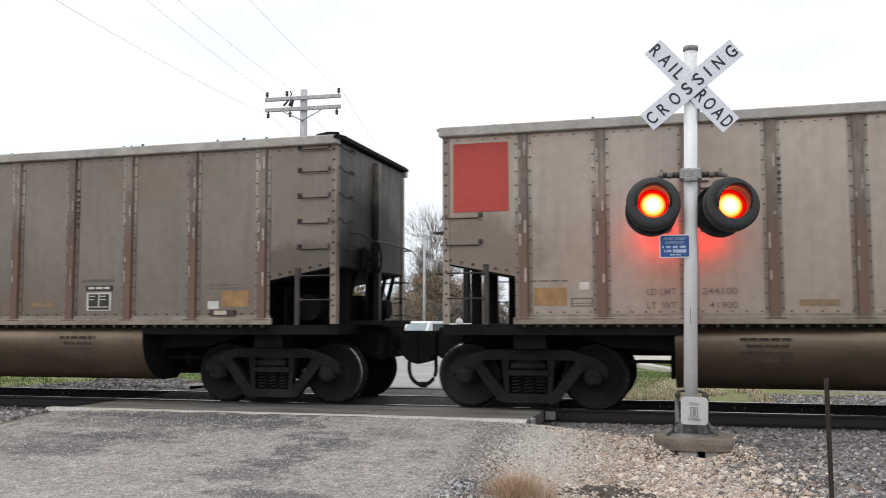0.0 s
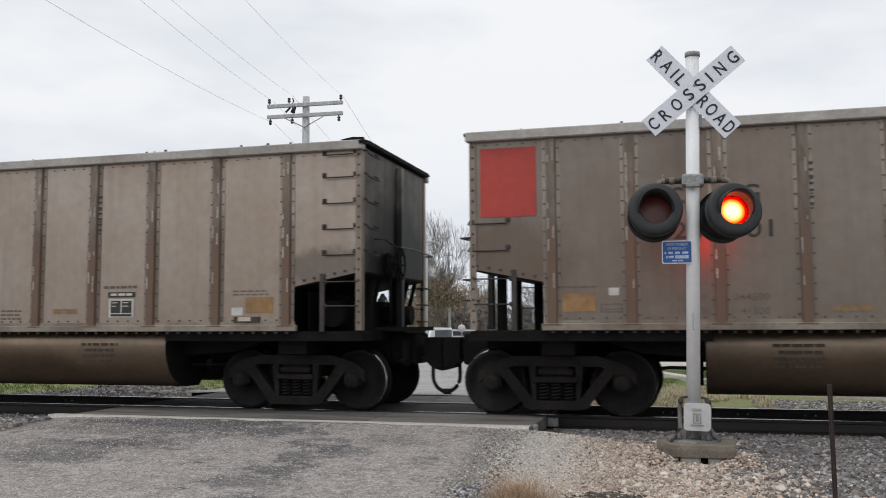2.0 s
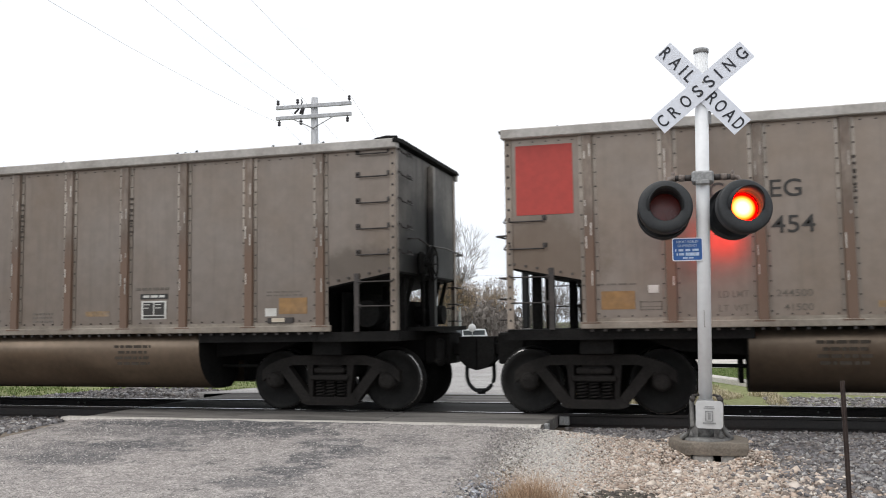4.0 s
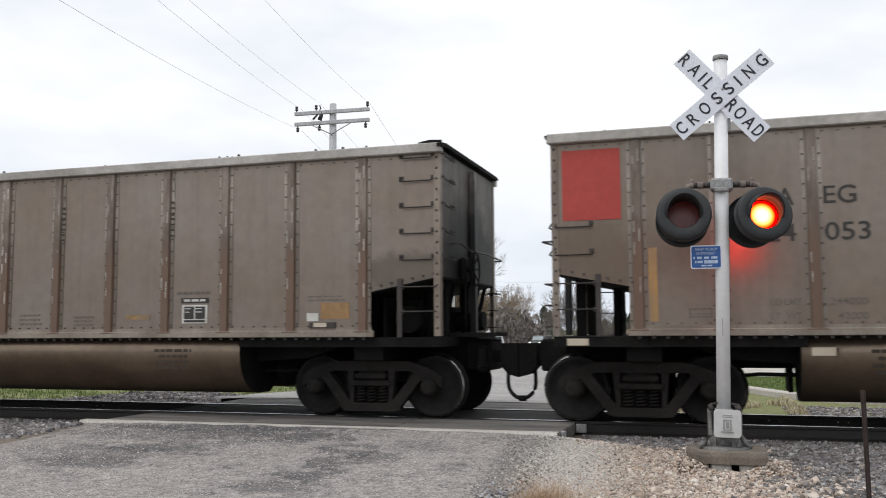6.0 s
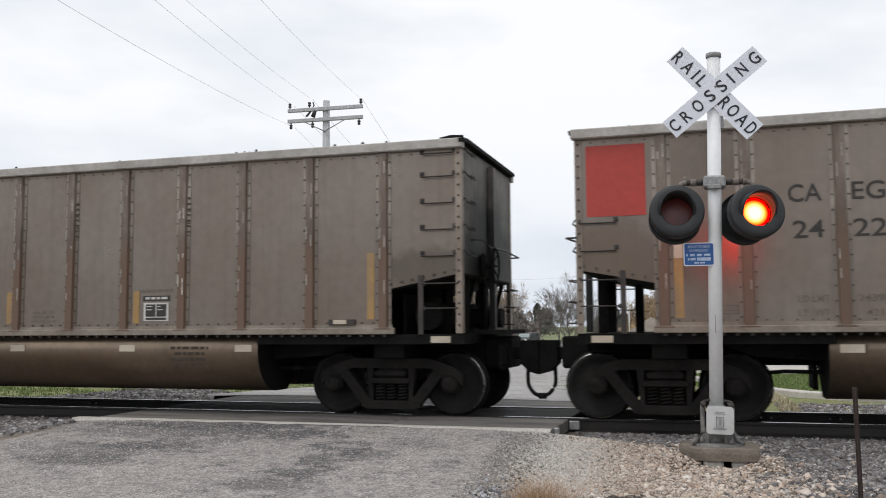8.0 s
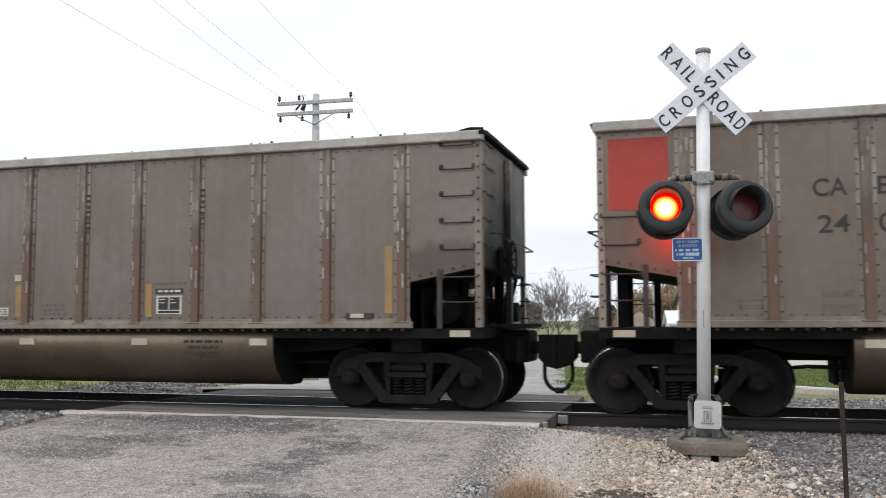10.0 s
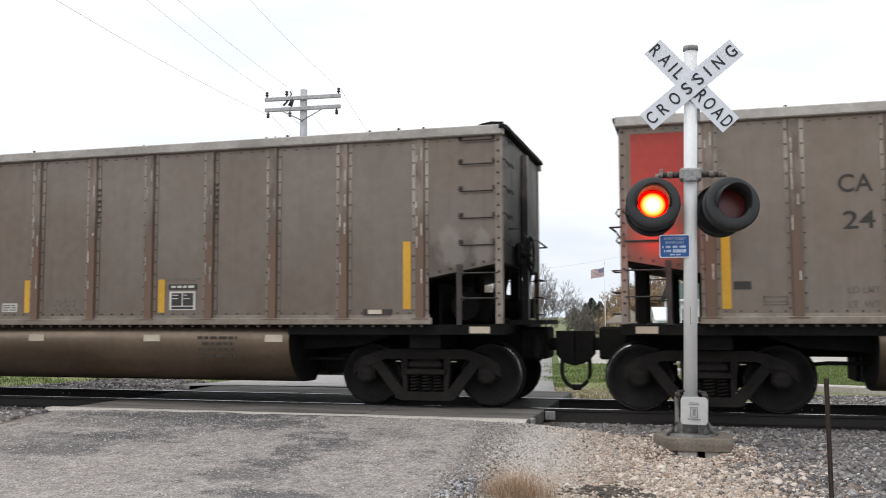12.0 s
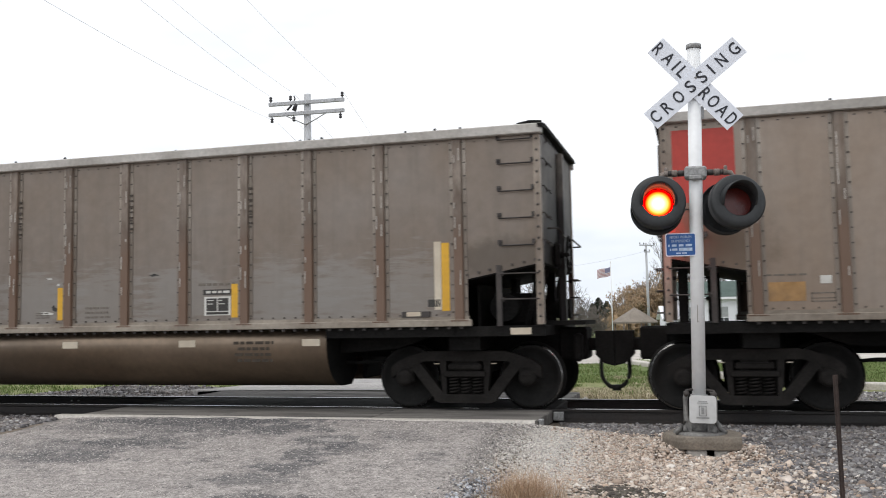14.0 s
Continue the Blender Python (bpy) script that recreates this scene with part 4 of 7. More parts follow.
blades("dry_grass", np.concatenate([spots(1300, -2.7, -0.5, 18.6, 21.5, -0.05), spots(2400, -0.7, 1.5, 18.2, 25.0, -0.3), spots(500, -2.7, -0.4, 21.5, 27, 0.1), spots(700, -3.6, -2.4, 18.2, 21.5, 0.1), spots(120, -24, -13.5, 17.0, 18.0, 0.0)]), 0.03, 0.12, 1.1, M["dry_grass"], "dry straw-coloured grass behind the tracks", "grass", 0.007, 9)
blades("lawn_grass", np.concatenate([spots(1500, -4.6, -1.0, 21.0, 28, -0.2), spots(900, -2.6, -0.4, 19.4, 21.8, 0.0), spots(500, -7, -2, 27, 36, -0.3), spots(700, -2.0, -0.6, 24.5, 30, -0.3), spots(3000, -34, -11.2, 17.8, 34, -0.5)]), 0.03, 0.09, 0.7, M["green_grass"], "short green grass behind the tracks", "grass", 0.013, 10, 0.12)
lawn = spots(5200, -2.5, 7.0, 22.5, 40, -0.9)
lawn = lawn[lawn[:, 0] > np.interp(lawn[:, 1], [22.3, 23.3, 24.5, 27.6, 33, 40], [3.5, 2.5, 1.85, 0.75, -1.0, -3.4])]
blades("lawn_grass", lawn, 0.03, 0.07, 0.7, M["green_grass"], "mown green lawn behind the kerb", "grass", 0.013, 10, 0.12)


# ---------------------------------------------------------------- the train: one coal car, then its copies

PITCH = 16.18            # from coupler to coupler
HALF, SIDE = 7.30, 1.555  # half the body's length and width
RIBS = (-6.20, -5.18, -4.085, -3.075, -2.07, -1.06, -0.045, 0.955, 1.95, 2.955, 3.965, 5.05, 6.17)
TRUCKS = (-6.245, 6.095)   # the running gear sits a little towards the leading end


def rib_mesh(seed):
    """A side post: a folded hat with a flange and a row of rivets on each side; it stands out towards -y."""
    bm = bmesh.new()
    hat = [(-0.066, 0), (-0.058, -0.055), (0.058, -0.055), (0.066, 0)]
    for sx in (-1, 1):
        box(bm, min(sx * 0.066, sx * 0.116), max(sx * 0.066, sx * 0.116), -0.008, 0, 0, 2.46, index=2)
    a = [[bm.verts.new((x, y, z)) for x, y in hat] for z in (0, 2.46)]
    for i in range(3):
        bm.faces.new((a[0][i], a[0][i + 1], a[1][i + 1], a[1][i]))
    for ring in a:
        bm.faces.new(ring)
    box(bm, -0.122, 0.122, -0.06, 0, -0.02, 0.0)
    rnd = random.Random(seed)
    for lift, (sx, z, hh) in enumerate([(rnd.choice((-0.052, -0.045, -0.045, 0.02, 0.022)), rnd.uniform(0.4, 2.2), rnd.uniform(0.04, 0.20)) for _ in range(rnd.choice((4, 5, 7, 8)))]):
        box(bm, sx, sx + 0.017, -0.0570 - 0.0012 * lift, -0.05, z, z + hh, index=3)
    for sx in (-0.095, 0.095):
        for i in range(13):
            z = 0.1 + i * 0.185
            box(bm, sx - 0.014, sx + 0.014, -0.017, -0.008, z, z + 0.019, index=1)
    bmesh.ops.recalc_face_normals(bm, faces=bm.faces)
    me = bpy.data.meshes.new("rib")
    bm.to_mesh(me)
    bm.free()
    for k in ("rib", "rivet", "flange", "worn"):
        me.materials.append(M[k])
    return me


def step_rib_mesh(seed):
    """The same post with a ladder of small bolts close together near the top."""
    me = rib_mesh(seed).copy()
    bm = bmesh.new()
    bm.from_mesh(me)
    for i in range(7):
        box(bm, 0.075, 0.115, -0.03, -0.008, 1.45 + i * 0.085, 1.475 + i * 0.085, index=1)
    bm.to_mesh(me)
    bm.free()
    return me


def spring_mesh():
    bm = bmesh.new()
    pts = [(0.062 * math.cos(a * 0.7), 0.062 * math.sin(a * 0.7), 0.22 + 0.25 * a / 50) for a in range(51)]
    tube(bm, pts, 0.014, 5)
    me = bpy.data.meshes.new("spring")
    bm.to_mesh(me)
    bm.free()
    me.materials.append(M["truck"])
    return me


def wheel_mesh():
    bm = bmesh.new()
    prof = [(-0.075, 0.0), (-0.095, 0.06), (-0.095, 0.115), (-0.05, 0.15), (-0.022, 0.25), (-0.045, 0.36), (-0.072, 0.385), (-0.072, 0.435),
            (-0.050, 0.452), (0.04, 0.457), (0.048, 0.478), (0.070, 0.480), (0.070, 0.39), (0.03, 0.36), (0.03, 0.15), (0.07, 0.11), (0.07, 0.0)]
    # rim highlight put in as a bright metal ring on the chamfer only
    idx = [0] * 7 + [1] + [0] * 8
    lathe(bm, prof, 30, "y", index=idx)
    # chalk marks and lifting holes on the plate
    for k, (r, a) in enumerate(((0.20, 0.4), (0.20, 3.54))):
        c, s = math.cos(a) * r, math.sin(a) * r
        box(bm, c - 0.02, c + 0.02, -0.040, -0.032, s - 0.02, s + 0.02, index=0)
    me = bpy.data.meshes.new("wheel")
    bm.to_mesh(me)
    bm.free()
    for k in ("wheel", "tread", "truck"):
        me.materials.append(M[k])
    return me


def side_frame_mesh():
    """The cast side frame of a truck, for the near side; its middle at x = 0."""
    bm = bmesh.new()
    y0, y1 = -1.09, -0.93
    prism(bm, [(-1.08, 0.44), (-1.08, 0.60), (-0.95, 0.70), (-0.72, 0.78), (-0.55, 0.82), (0.55, 0.82), (0.72, 0.78), (0.95, 0.70), (1.08, 0.60), (1.08, 0.44), (0.98, 0.52), (0.78, 0.60), (0.60, 0.68), (-0.60, 0.68), (-0.78, 0.60), (-0.98, 0.52)], y0, y1)
    for s in (-1, 1):
        prism(bm, [(s * 0.86, 0.68), (s * 0.69, 0.70), (s * 0.29, 0.20), (s * 0.42, 0.13)], y0 + 0.01, y1)
        prism(bm, [(s * 0.37, 0.70), (s * 0.27, 0.70), (s * 0.27, 0.18), (s * 0.32, 0.18)], y0 + 0.02, y1)
        box(bm, s * 0.889 - 0.13, s * 0.889 + 0.13, y0 + 0.02, y1, 0.38, 0.60, bevel=0.02)
        lathe(bm, [(-1.155, 0.0), (-1.155, 0.075), (-1.14, 0.105), (-1.09, 0.125), (-0.93, 0.125)], 20, "y", (s * 0.889, 0, 0.457))
        for k in range(3):
            a = 2 * math.pi * k / 3 + 0.5
            box(bm, s * 0.889 + 0.06 * math.cos(a) - 0.014, s * 0.889 + 0.06 * math.cos(a) + 0.014, -1.175, -1.15, 0.457 + 0.06 * math.sin(a) - 0.014, 0.457 + 0.06 * math.sin(a) + 0.014)
    prism(bm, [(-0.46, 0.14), (-0.36, 0.10), (0.36, 0.10), (0.46, 0.14), (0.40, 0.22), (-0.40, 0.22)], y0, y1)
    box(bm, -0.30, 0.30, y0 - 0.03, y1, 0.46, 0.54, bevel=0.015)
    box(bm, -0.24, 0.24, y0 - 0.02, y1, 0.56, 0.645, bevel=0.02)
    box(bm, -0.27, 0.27, y1 + 0.001, y1 + 0.03, 0.18, 0.70)
    bmesh.ops.recalc_face_normals(bm, faces=bm.faces)
    me = bpy.data.meshes.new("side_frame")
    bm.to_mesh(me)
    bm.free()
    me.materials.append(M["truck"])
    return me


def grab_iron_mesh(w, d=0.07, drop=0.0):
    """A bent round bar with two feet; it stands out towards -y."""
    bm = bmesh.new()
    tube(bm, [(0, 0, drop), (0, -d * 0.6, drop), (0, -d, 0), (w, -d, 0), (w, -d * 0.6, drop), (w, 0, drop)], 0.011, 6)
    box(bm, -0.03, 0.03, -0.012, 0, drop - 0.03, drop + 0.03)
    box(bm, w - 0.03, w + 0.03, -0.012, 0, drop - 0.03, drop + 0.03)
    me = bpy.data.meshes.new("grab_iron")
    bm.to_mesh(me)
    bm.free()
    me.materials.append(M["iron"])
    return me


TURN = pose(0, 0, 0, 0, 0, 180)


def build_car():
    car = thing("coal_car", "weathered grey-brown aluminium coal car on the rails", "coal car", group="coal train")
    # sides: sheet, top rail, sill and posts
    # one skin, drawn slightly in between the posts
    bm = bmesh.new()
    edges = (-HALF, -6.10) + RIBS[1:-1] + (6.10, HALF)
    levels = (1.20, 1.36, 1.52, 1.66, 1.77, 2.06, 2.4, 2.75, 3.1, 3.45, 3.74)
    cols = []
    for a, b in zip(edges, edges[1:]):
        dent = random.uniform(0.006, 0.014)
        for i in range(9 if b == HALF else 8):
            x = a + (b - a) * i / 8
            over = abs(x) > 6.1001
            col = {}
            for z in levels[4 if over else 0:]:
                zz = 1.77 + 0.23 * (abs(x) - 6.10) / 1.20 if over and z == 1.77 else z
                col[z] = bm.verts.new((x, -SIDE + dent * math.sin(math.pi * i / 8) * math.sin(math.pi * (z - 1.2) / 2.54) ** 0.6, zz))
            cols.append(col)
    for r, q in zip(cols, cols[1:]):
        for z0, z1 in zip(levels, levels[1:]):
            if z0 in r and z0 in q:
                bm.faces.new((r[z0], q[z0], q[z1], r[z1])).smooth = True
    bm.normal_update()
    bmesh.ops.solidify(bm, geom=list(bm.faces), thickness=0.018)
    for e in bm.edges:
        if len(e.link_faces) == 2 and e.calc_face_angle(0) > 0.7:
            e.smooth = False
    front = min(v.co.y for v in bm.verts)
    for v in bm.verts:
        v.co.y += -SIDE - front
    side_me = part("side_sheet", bm, M["sheet"], car).data
    put("side_sheet", side_me, car, m=TURN)
    bm = bmesh.new()
    box(bm, -HALF - 0.05, HALF + 0.05, -SIDE - 0.105, -SIDE + 0.03, 3.722, 3.852, bevel=0.012)
    chord = part("top_rail", bm, M["chord"], car, "pale dented top rail").data
    put("top_rail", chord, car, m=TURN)
    bm = bmesh.new()
    box(bm, -6.34, 6.34, -SIDE - 0.06, -SIDE - 0.001, 1.17, 1.262, bevel=0.008)
    for i in range(72):
        x = -6.2 + i * 0.1745
        box(bm, x - 0.011, x + 0.011, -SIDE - 0.014, -SIDE - 0.001, 1.318, 1.338, index=2)
        box(bm, x - 0.02, x + 0.02, -SIDE - 0.035, -SIDE - 0.001, 1.135, 1.168, index=1)
    box(bm, -6.30, 6.30, -SIDE - 0.012, -SIDE - 0.001, 1.262, 1.305)
    sill = part("side_sill", bm, [M["sill"], M["iron"], M["rivet"]], car).data
    put("side_sill", sill, car, m=TURN)
    bm = bmesh.new()
    for i in range(82):
        x = -7.1 + i * 0.1755
        box(bm, x - 0.014, x + 0.014, -SIDE - 0.010, -SIDE - 0.001, 3.668, 3.682)
    for s in (-1, 1):
        for i in range(7):
            x = s * (6.28 + i * 0.155)
            z = 1.86 + i * 0.03
            box(bm, x - 0.016, x + 0.016, -SIDE - 0.02, -SIDE - 0.001, z - 0.016, z + 0.016)
    bolts = tagged(part("riveting", bm, M["rivet"], car), kind="stuff").data
    tagged(put("riveting", bolts, car, m=TURN), kind="stuff")
    plains, steps = [rib_mesh(s) for s in range(6)], [step_rib_mesh(s + 9) for s in range(2)]
    for i, x in enumerate(RIBS):
        for k, me in ((1, steps[i // 2 % 2] if i in (3, 5, 7, 9) else plains[i * 5 % 6]), (-1, plains[i % 6])):
            put("rib", me, car, m=pose(x, -SIDE, 1.255) if k > 0 else pose(x, SIDE, 1.255, 0, 0, 180))
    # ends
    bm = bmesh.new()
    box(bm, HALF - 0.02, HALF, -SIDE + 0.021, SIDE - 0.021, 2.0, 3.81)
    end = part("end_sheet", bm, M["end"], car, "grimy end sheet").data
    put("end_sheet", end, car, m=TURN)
    bm = bmesh.new()
    section(bm, [(-SIDE - 0.115, 3.79), (-SIDE - 0.115, 3.845), (-SIDE + 0.10, 3.868), (SIDE - 0.06, 3.868), (SIDE + 0.05, 3.845), (SIDE + 0.05, 3.825), (SIDE - 0.02, 3.81), (-SIDE + 0.1, 3.81)], HALF + 0.001, HALF + 0.085)
    box(bm, HALF - 0.06, HALF + 0.001, -SIDE + 0.031, SIDE - 0.031, 3.78, 3.872)
    tube(bm, [(HALF - 0.28, -SIDE - 0.04, 3.845), (HALF - 0.12, -SIDE - 0.04, 3.872), (HALF + 0.05, -SIDE - 0.04, 3.86)], 0.036, 8)
    cap = part("end_rim", bm, M["black"], car, "black end rim").data
    put("end_rim", cap, car, m=TURN)
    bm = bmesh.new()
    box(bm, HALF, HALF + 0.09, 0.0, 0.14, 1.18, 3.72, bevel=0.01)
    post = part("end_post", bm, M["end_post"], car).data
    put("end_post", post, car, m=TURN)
    bm = bmesh.new()
    box(bm, HALF - 0.078, HALF + 0.012, -SIDE - 0.018, -SIDE - 0.001, 1.18, 3.72)
    box(bm, HALF + 0.001, HALF + 0.012, -SIDE, -SIDE + 0.10, 1.18, 3.72)
    for i in range(17):
        z = 1.28 + i * 0.148
        lathe(bm, [(-SIDE - 0.032, 0.0), (-SIDE - 0.030, 0.013), (-SIDE - 0.017, 0.019)], 7, "y", (HALF - 0.033, 0, z + 0.01), index=1)
    corner = part("corner_post", bm, [M["corner"], M["iron"]], car, "pale riveted corner post").data
    mirror = corner.copy()
    bm = bmesh.new()
    bm.from_mesh(mirror)
    bmesh.ops.scale(bm, vec=(-1, 1, 1), verts=bm.verts)
    bmesh.ops.reverse_faces(bm, faces=bm.faces)
    bm.to_mesh(mirror)
    bm.free()
    put("corner_post", mirror, car, "pale riveted corner post")
    put("corner_post", corner, car, m=TURN)
    put("corner_post", mirror, car, m=TURN)
    # open platforms under the ends
    bm = bmesh.new()
    prism(bm, [(6.10, 1.75), (HALF, 1.98), (HALF, 2.01), (6.10, 1.78)], -SIDE + 0.021, SIDE - 0.021)
    box(bm, 6.06, 6.10, -SIDE + 0.021, SIDE - 0.021, 1.05, 1.78)
    under = part("slope_floor", bm, M["black"], car).data
    put("slope_floor", under, car, m=TURN)
    bm = bmesh.new()
    box(bm, 6.36, HALF + 0.02, -SIDE + 0.03, SIDE - 0.03, 1.03, 1.165)
    box(bm, 4.20, 6.36, -SIDE + 0.03, -SIDE + 0.12, 1.03, 1.165)
    box(bm, 4.20, 6.36, SIDE - 0.12, SIDE - 0.03, 1.03, 1.165)
    for y in (-0.75, 0.45):
        box(bm, 7.04, 7.17, y - 0.06, y + 0.06, 1.16, 1.97)
    box(bm, 6.60, 6.68, -0.18, 0.18, 1.16, 1.85)
    deck = part("end_platform", bm, M["black"], car).data
    put("end_platform", deck, car, m=TURN)
    bm = bmesh.new()
    box(bm, 6.68, 6.75, -SIDE - 0.012, -SIDE + 0.02, 1.165, 1.98)
    upright = part("ladder_post", bm, M["iron"], car).data
    put("ladder_post", upright, car, m=pose(-13.43, 0, 0))
    put("ladder_post", upright, car, m=TURN)
    put("ladder_post", upright, car, m=pose(13.43, 0, 0, 0, 0, 180))
    iron, low = grab_iron_mesh(0.47, 0.07, 0.05), grab_iron_mesh(0.50, 0.05)
    for z in (2.235, 2.60, 2.965, 3.335, 3.66):
        put("grab_iron", iron, car, m=pose(HALF - 0.56, -SIDE, z))
        put("grab_iron", iron, car, m=pose(-HALF + 0.56, SIDE, z, 0, 0, 180))
        put("grab_iron", iron, car, m=pose(HALF, -SIDE + 0.10, z + 0.02, 0, 0, 90))
        put("grab_iron", iron, car, m=pose(-HALF, SIDE - 0.10, z + 0.02, 0, 0, -90))
    for z in (2.235, 2.60):
        put("grab_iron", iron, car, m=pose(-HALF + 0.04, -SIDE, z))
        put("grab_iron", iron, car, m=pose(HALF - 0.04, SIDE, z, 0, 0, 180))
        put("grab_iron", iron, car, m=pose(-HALF, -SIDE + 0.60, z + 0.02, 0, 0, -90))
    for z in (1.52, 1.86):
        for x in (-HALF + 0.05, HALF - 0.55):
            put("grab_iron", low, car, m=pose(x, -SIDE, z))
            put("grab_iron", low, car, m=pose(-x, SIDE, z, 0, 0, 180))
    for k in (0, 1):
        bm = bmesh.new()
        x = HALF + 0.14
        tube(bm, [(HALF, -SIDE + 0.55, 2.50), (x, -SIDE + 0.60, 2.50), (x, -0.4, 2.43), (x, 0.5, 2.46), (x, SIDE, 2.42), (HALF, SIDE + 0.03, 2.42)], 0.014, 6)
        for z in (1.30, 1.58, 1.86):
            tube(bm, [(HALF, SIDE - 0.5, z), (x - 0.02, SIDE - 0.5, z), (x - 0.02, SIDE - 0.02, z), (HALF, SIDE - 0.02, z)], 0.012, 6)
        part("end_handrail", bm, M["iron"], car, m=TURN if k else None)
    # brake gear at the trailing end
    bm = bmesh.new()
    w, wy, wz = HALF + 0.22, -0.50, 2.16
    lathe(bm, [(w, 0.245), (w - 0.015, 0.26), (w, 0.275), (w + 0.015, 0.26), (w, 0.245)], 24, "x", (0, wy, wz), close=True)
    for a in range(4):
        c, s = math.cos(a * math.pi / 4) * 0.255, math.sin(a * math.pi / 4) * 0.255
        tube(bm, [(w, wy - c, wz - s), (w - 0.04, wy, wz), (w, wy + c, wz + s)], 0.013, 5)
    lathe(bm, [(HALF + 0.08, 0.05), (HALF + 0.14, 0.045), (HALF + 0.15, 0.03), (w, 0.03)], 10, "x", (0, wy, wz))
    box(bm, HALF, HALF + 0.10, wy - 0.11, wy + 0.11, wz - 0.18, wz + 0.18, bevel=0.04)
    tube(bm, [(HALF + 0.07, wy, wz - 0.17), (HALF + 0.07, wy, 1.2)], 0.02, 6)
    part("brake_wheel", bm, M["black"], car)
    bm = bmesh.new()
    box(bm, HALF - 0.1, HALF + 0.46, -0.78, 0.52, 1.16, 1.22)
    box(bm, HALF - 0.75, HALF - 0.25, -0.75, -0.25, 1.165, 1.62, bevel=0.05)
    tube(bm, [(HALF - 1.1, 0.5, 1.4), (HALF + 0.1, 0.5, 1.4)], 0.15, 12)
    box(bm, HALF - 0.98, HALF - 0.94, -1.15, 1.30, 1.16, 1.74)
    tube(bm, [(HALF - 0.62, -1.1, 1.42), (HALF - 0.62, -0.1, 1.42)], 0.20, 14)
    box(bm, HALF - 0.40, HALF - 0.36, 0.0, 1.3, 1.16, 1.62)
    for yy in (-1.1, -0.5, 0.9, 1.3):
        tube(bm, [(HALF - 0.3, yy, 1.16), (HALF - 0.1, yy, 1.95)], 0.035, 6)
    part("brake_platform", bm, M["black"], car)
    # the round-bottomed tubs on both sides of the centre sill
    prof = [(-SIDE + 0.05, 1.164)] + [(-SIDE + 0.03 + 0.62 * (1 - math.cos(a)), 0.96 - 0.635 * math.sin(a)) for a in [math.pi / 2 * i / 10 for i in range(11)]] + [(-0.55, 0.325), (-0.32, 0.52), (-0.32, 1.164)]
    bm = bmesh.new()
    section(bm, prof, -4.28, 4.20)
    for f in bm.faces:
        f.smooth = len(f.verts) == 4
        f.material_index = 0 if f.smooth else 1
    tub = part("tub", bm, [M["tub"], M["black"]], car, "dusty brown round-bottomed tub").data
    put("tub", tub, car, m=pose(0.08, 0, 0, 0, 0, 180))
    bm = bmesh.new()
    box(bm, -HALF - 0.25, HALF + 0.25, -0.31, 0.31, 0.72, 1.04)
    for s in (-1, 1):
        prism(bm, [(s * 4.22, 1.03), (s * 5.6, 1.03), (s * 5.1, 0.86), (s * 4.22, 0.80)], -1.05, 1.05)
        box(bm, s * 4.30, s * 4.36, -0.34, 0.34, 0.40, 0.82)
        tube(bm, [(s * 4.25, -0.9, 0.66), (s * 4.75, -0.75, 0.66), (s * 5.0, -0.5, 0.62), (s * 5.2, -0.3, 0.62)], 0.028, 6)
        box(bm, s * 6.17 - 0.22, s * 6.17 + 0.22, -1.35, 1.35, 0.84, 1.03)
    part("centre_sill", bm, M["black"], car)
    # running gear
    w_me, s_me, f_me = wheel_mesh(), spring_mesh(), side_frame_mesh()
    axle_bm = bmesh.new()
    tube(axle_bm, [(0, -0.95, 0), (0, 0.95, 0)], 0.085, 14)
    axle_me = None
    for t in TRUCKS:
        bm = bmesh.new()
        box(bm, t - 0.20, t + 0.20, -1.04, 1.04, 0.47, 0.74, bevel=0.03)
        part("bolster", bm, M["truck"], car)
        for side in (pose(t, 0, 0), pose(t, 0, 0, 0, 0, 180)):
            fr = put("side_frame", f_me, car, m=side)
            for sx in (-0.17, 0.0, 0.17):
                put("spring", s_me, fr, m=pose(sx, -1.01, 0))
        for dx in (-0.889, 0.889):
            if axle_me is None:
                ax = part("axle", axle_bm, M["wheel"], car, m=pose(t + dx, 0, 0.457))
                axle_me = ax.data
            else:
                ax = put("axle", axle_me, car, m=pose(t + dx, 0, 0.457))
            put("wheel", w_me, ax, m=pose(0, -0.7525, 0))
            put("wheel", w_me, ax, m=pose(0, 0.7525, 0, 0, 0, 180))
    # couplers, hoses and the coal in the body
    for k in (0, 1):
        bm = bmesh.new()
        box(bm, HALF + 0.40, HALF + 0.62, -0.10, 0.10, 0.78, 0.96, bevel=0.02)
        prism(bm, [(HALF + 0.52, 1.06), (PITCH / 2 - 0.004, 1.06), (PITCH / 2 - 0.004, 0.56), (HALF + 0.64, 0.60), (HALF + 0.52, 0.72)], -0.20, 0.17)
        box(bm, HALF + 0.02, HALF + 0.42, -0.36, 0.36, 0.66, 1.12, bevel=0.03)
        box(bm, HALF + 0.25, HALF + 0.38, -0.58, -0.40, 0.64, 1.04, bevel=0.04)
        tube(bm, [(HALF + 0.36, -0.9, 0.74), (HALF + 0.36, 0.3, 0.74)], 0.018, 6)
        part("coupler", bm, M["black"], car, m=TURN if k else None)
    bm = bmesh.new()
    x0 = PITCH / 2
    pts = [(x0 - 0.02 + 0.20 * math.cos(a), 0.14 + 0.06 * math.cos(a), 0.47 + 0.245 * math.sin(a)) for a in [math.pi + math.pi * i / 14 for i in range(15)]]
    tube(bm, [(x0 - 0.21, 0.06, 0.78)] + pts + [(x0 + 0.17, 0.20, 0.78)], 0.030, 8)
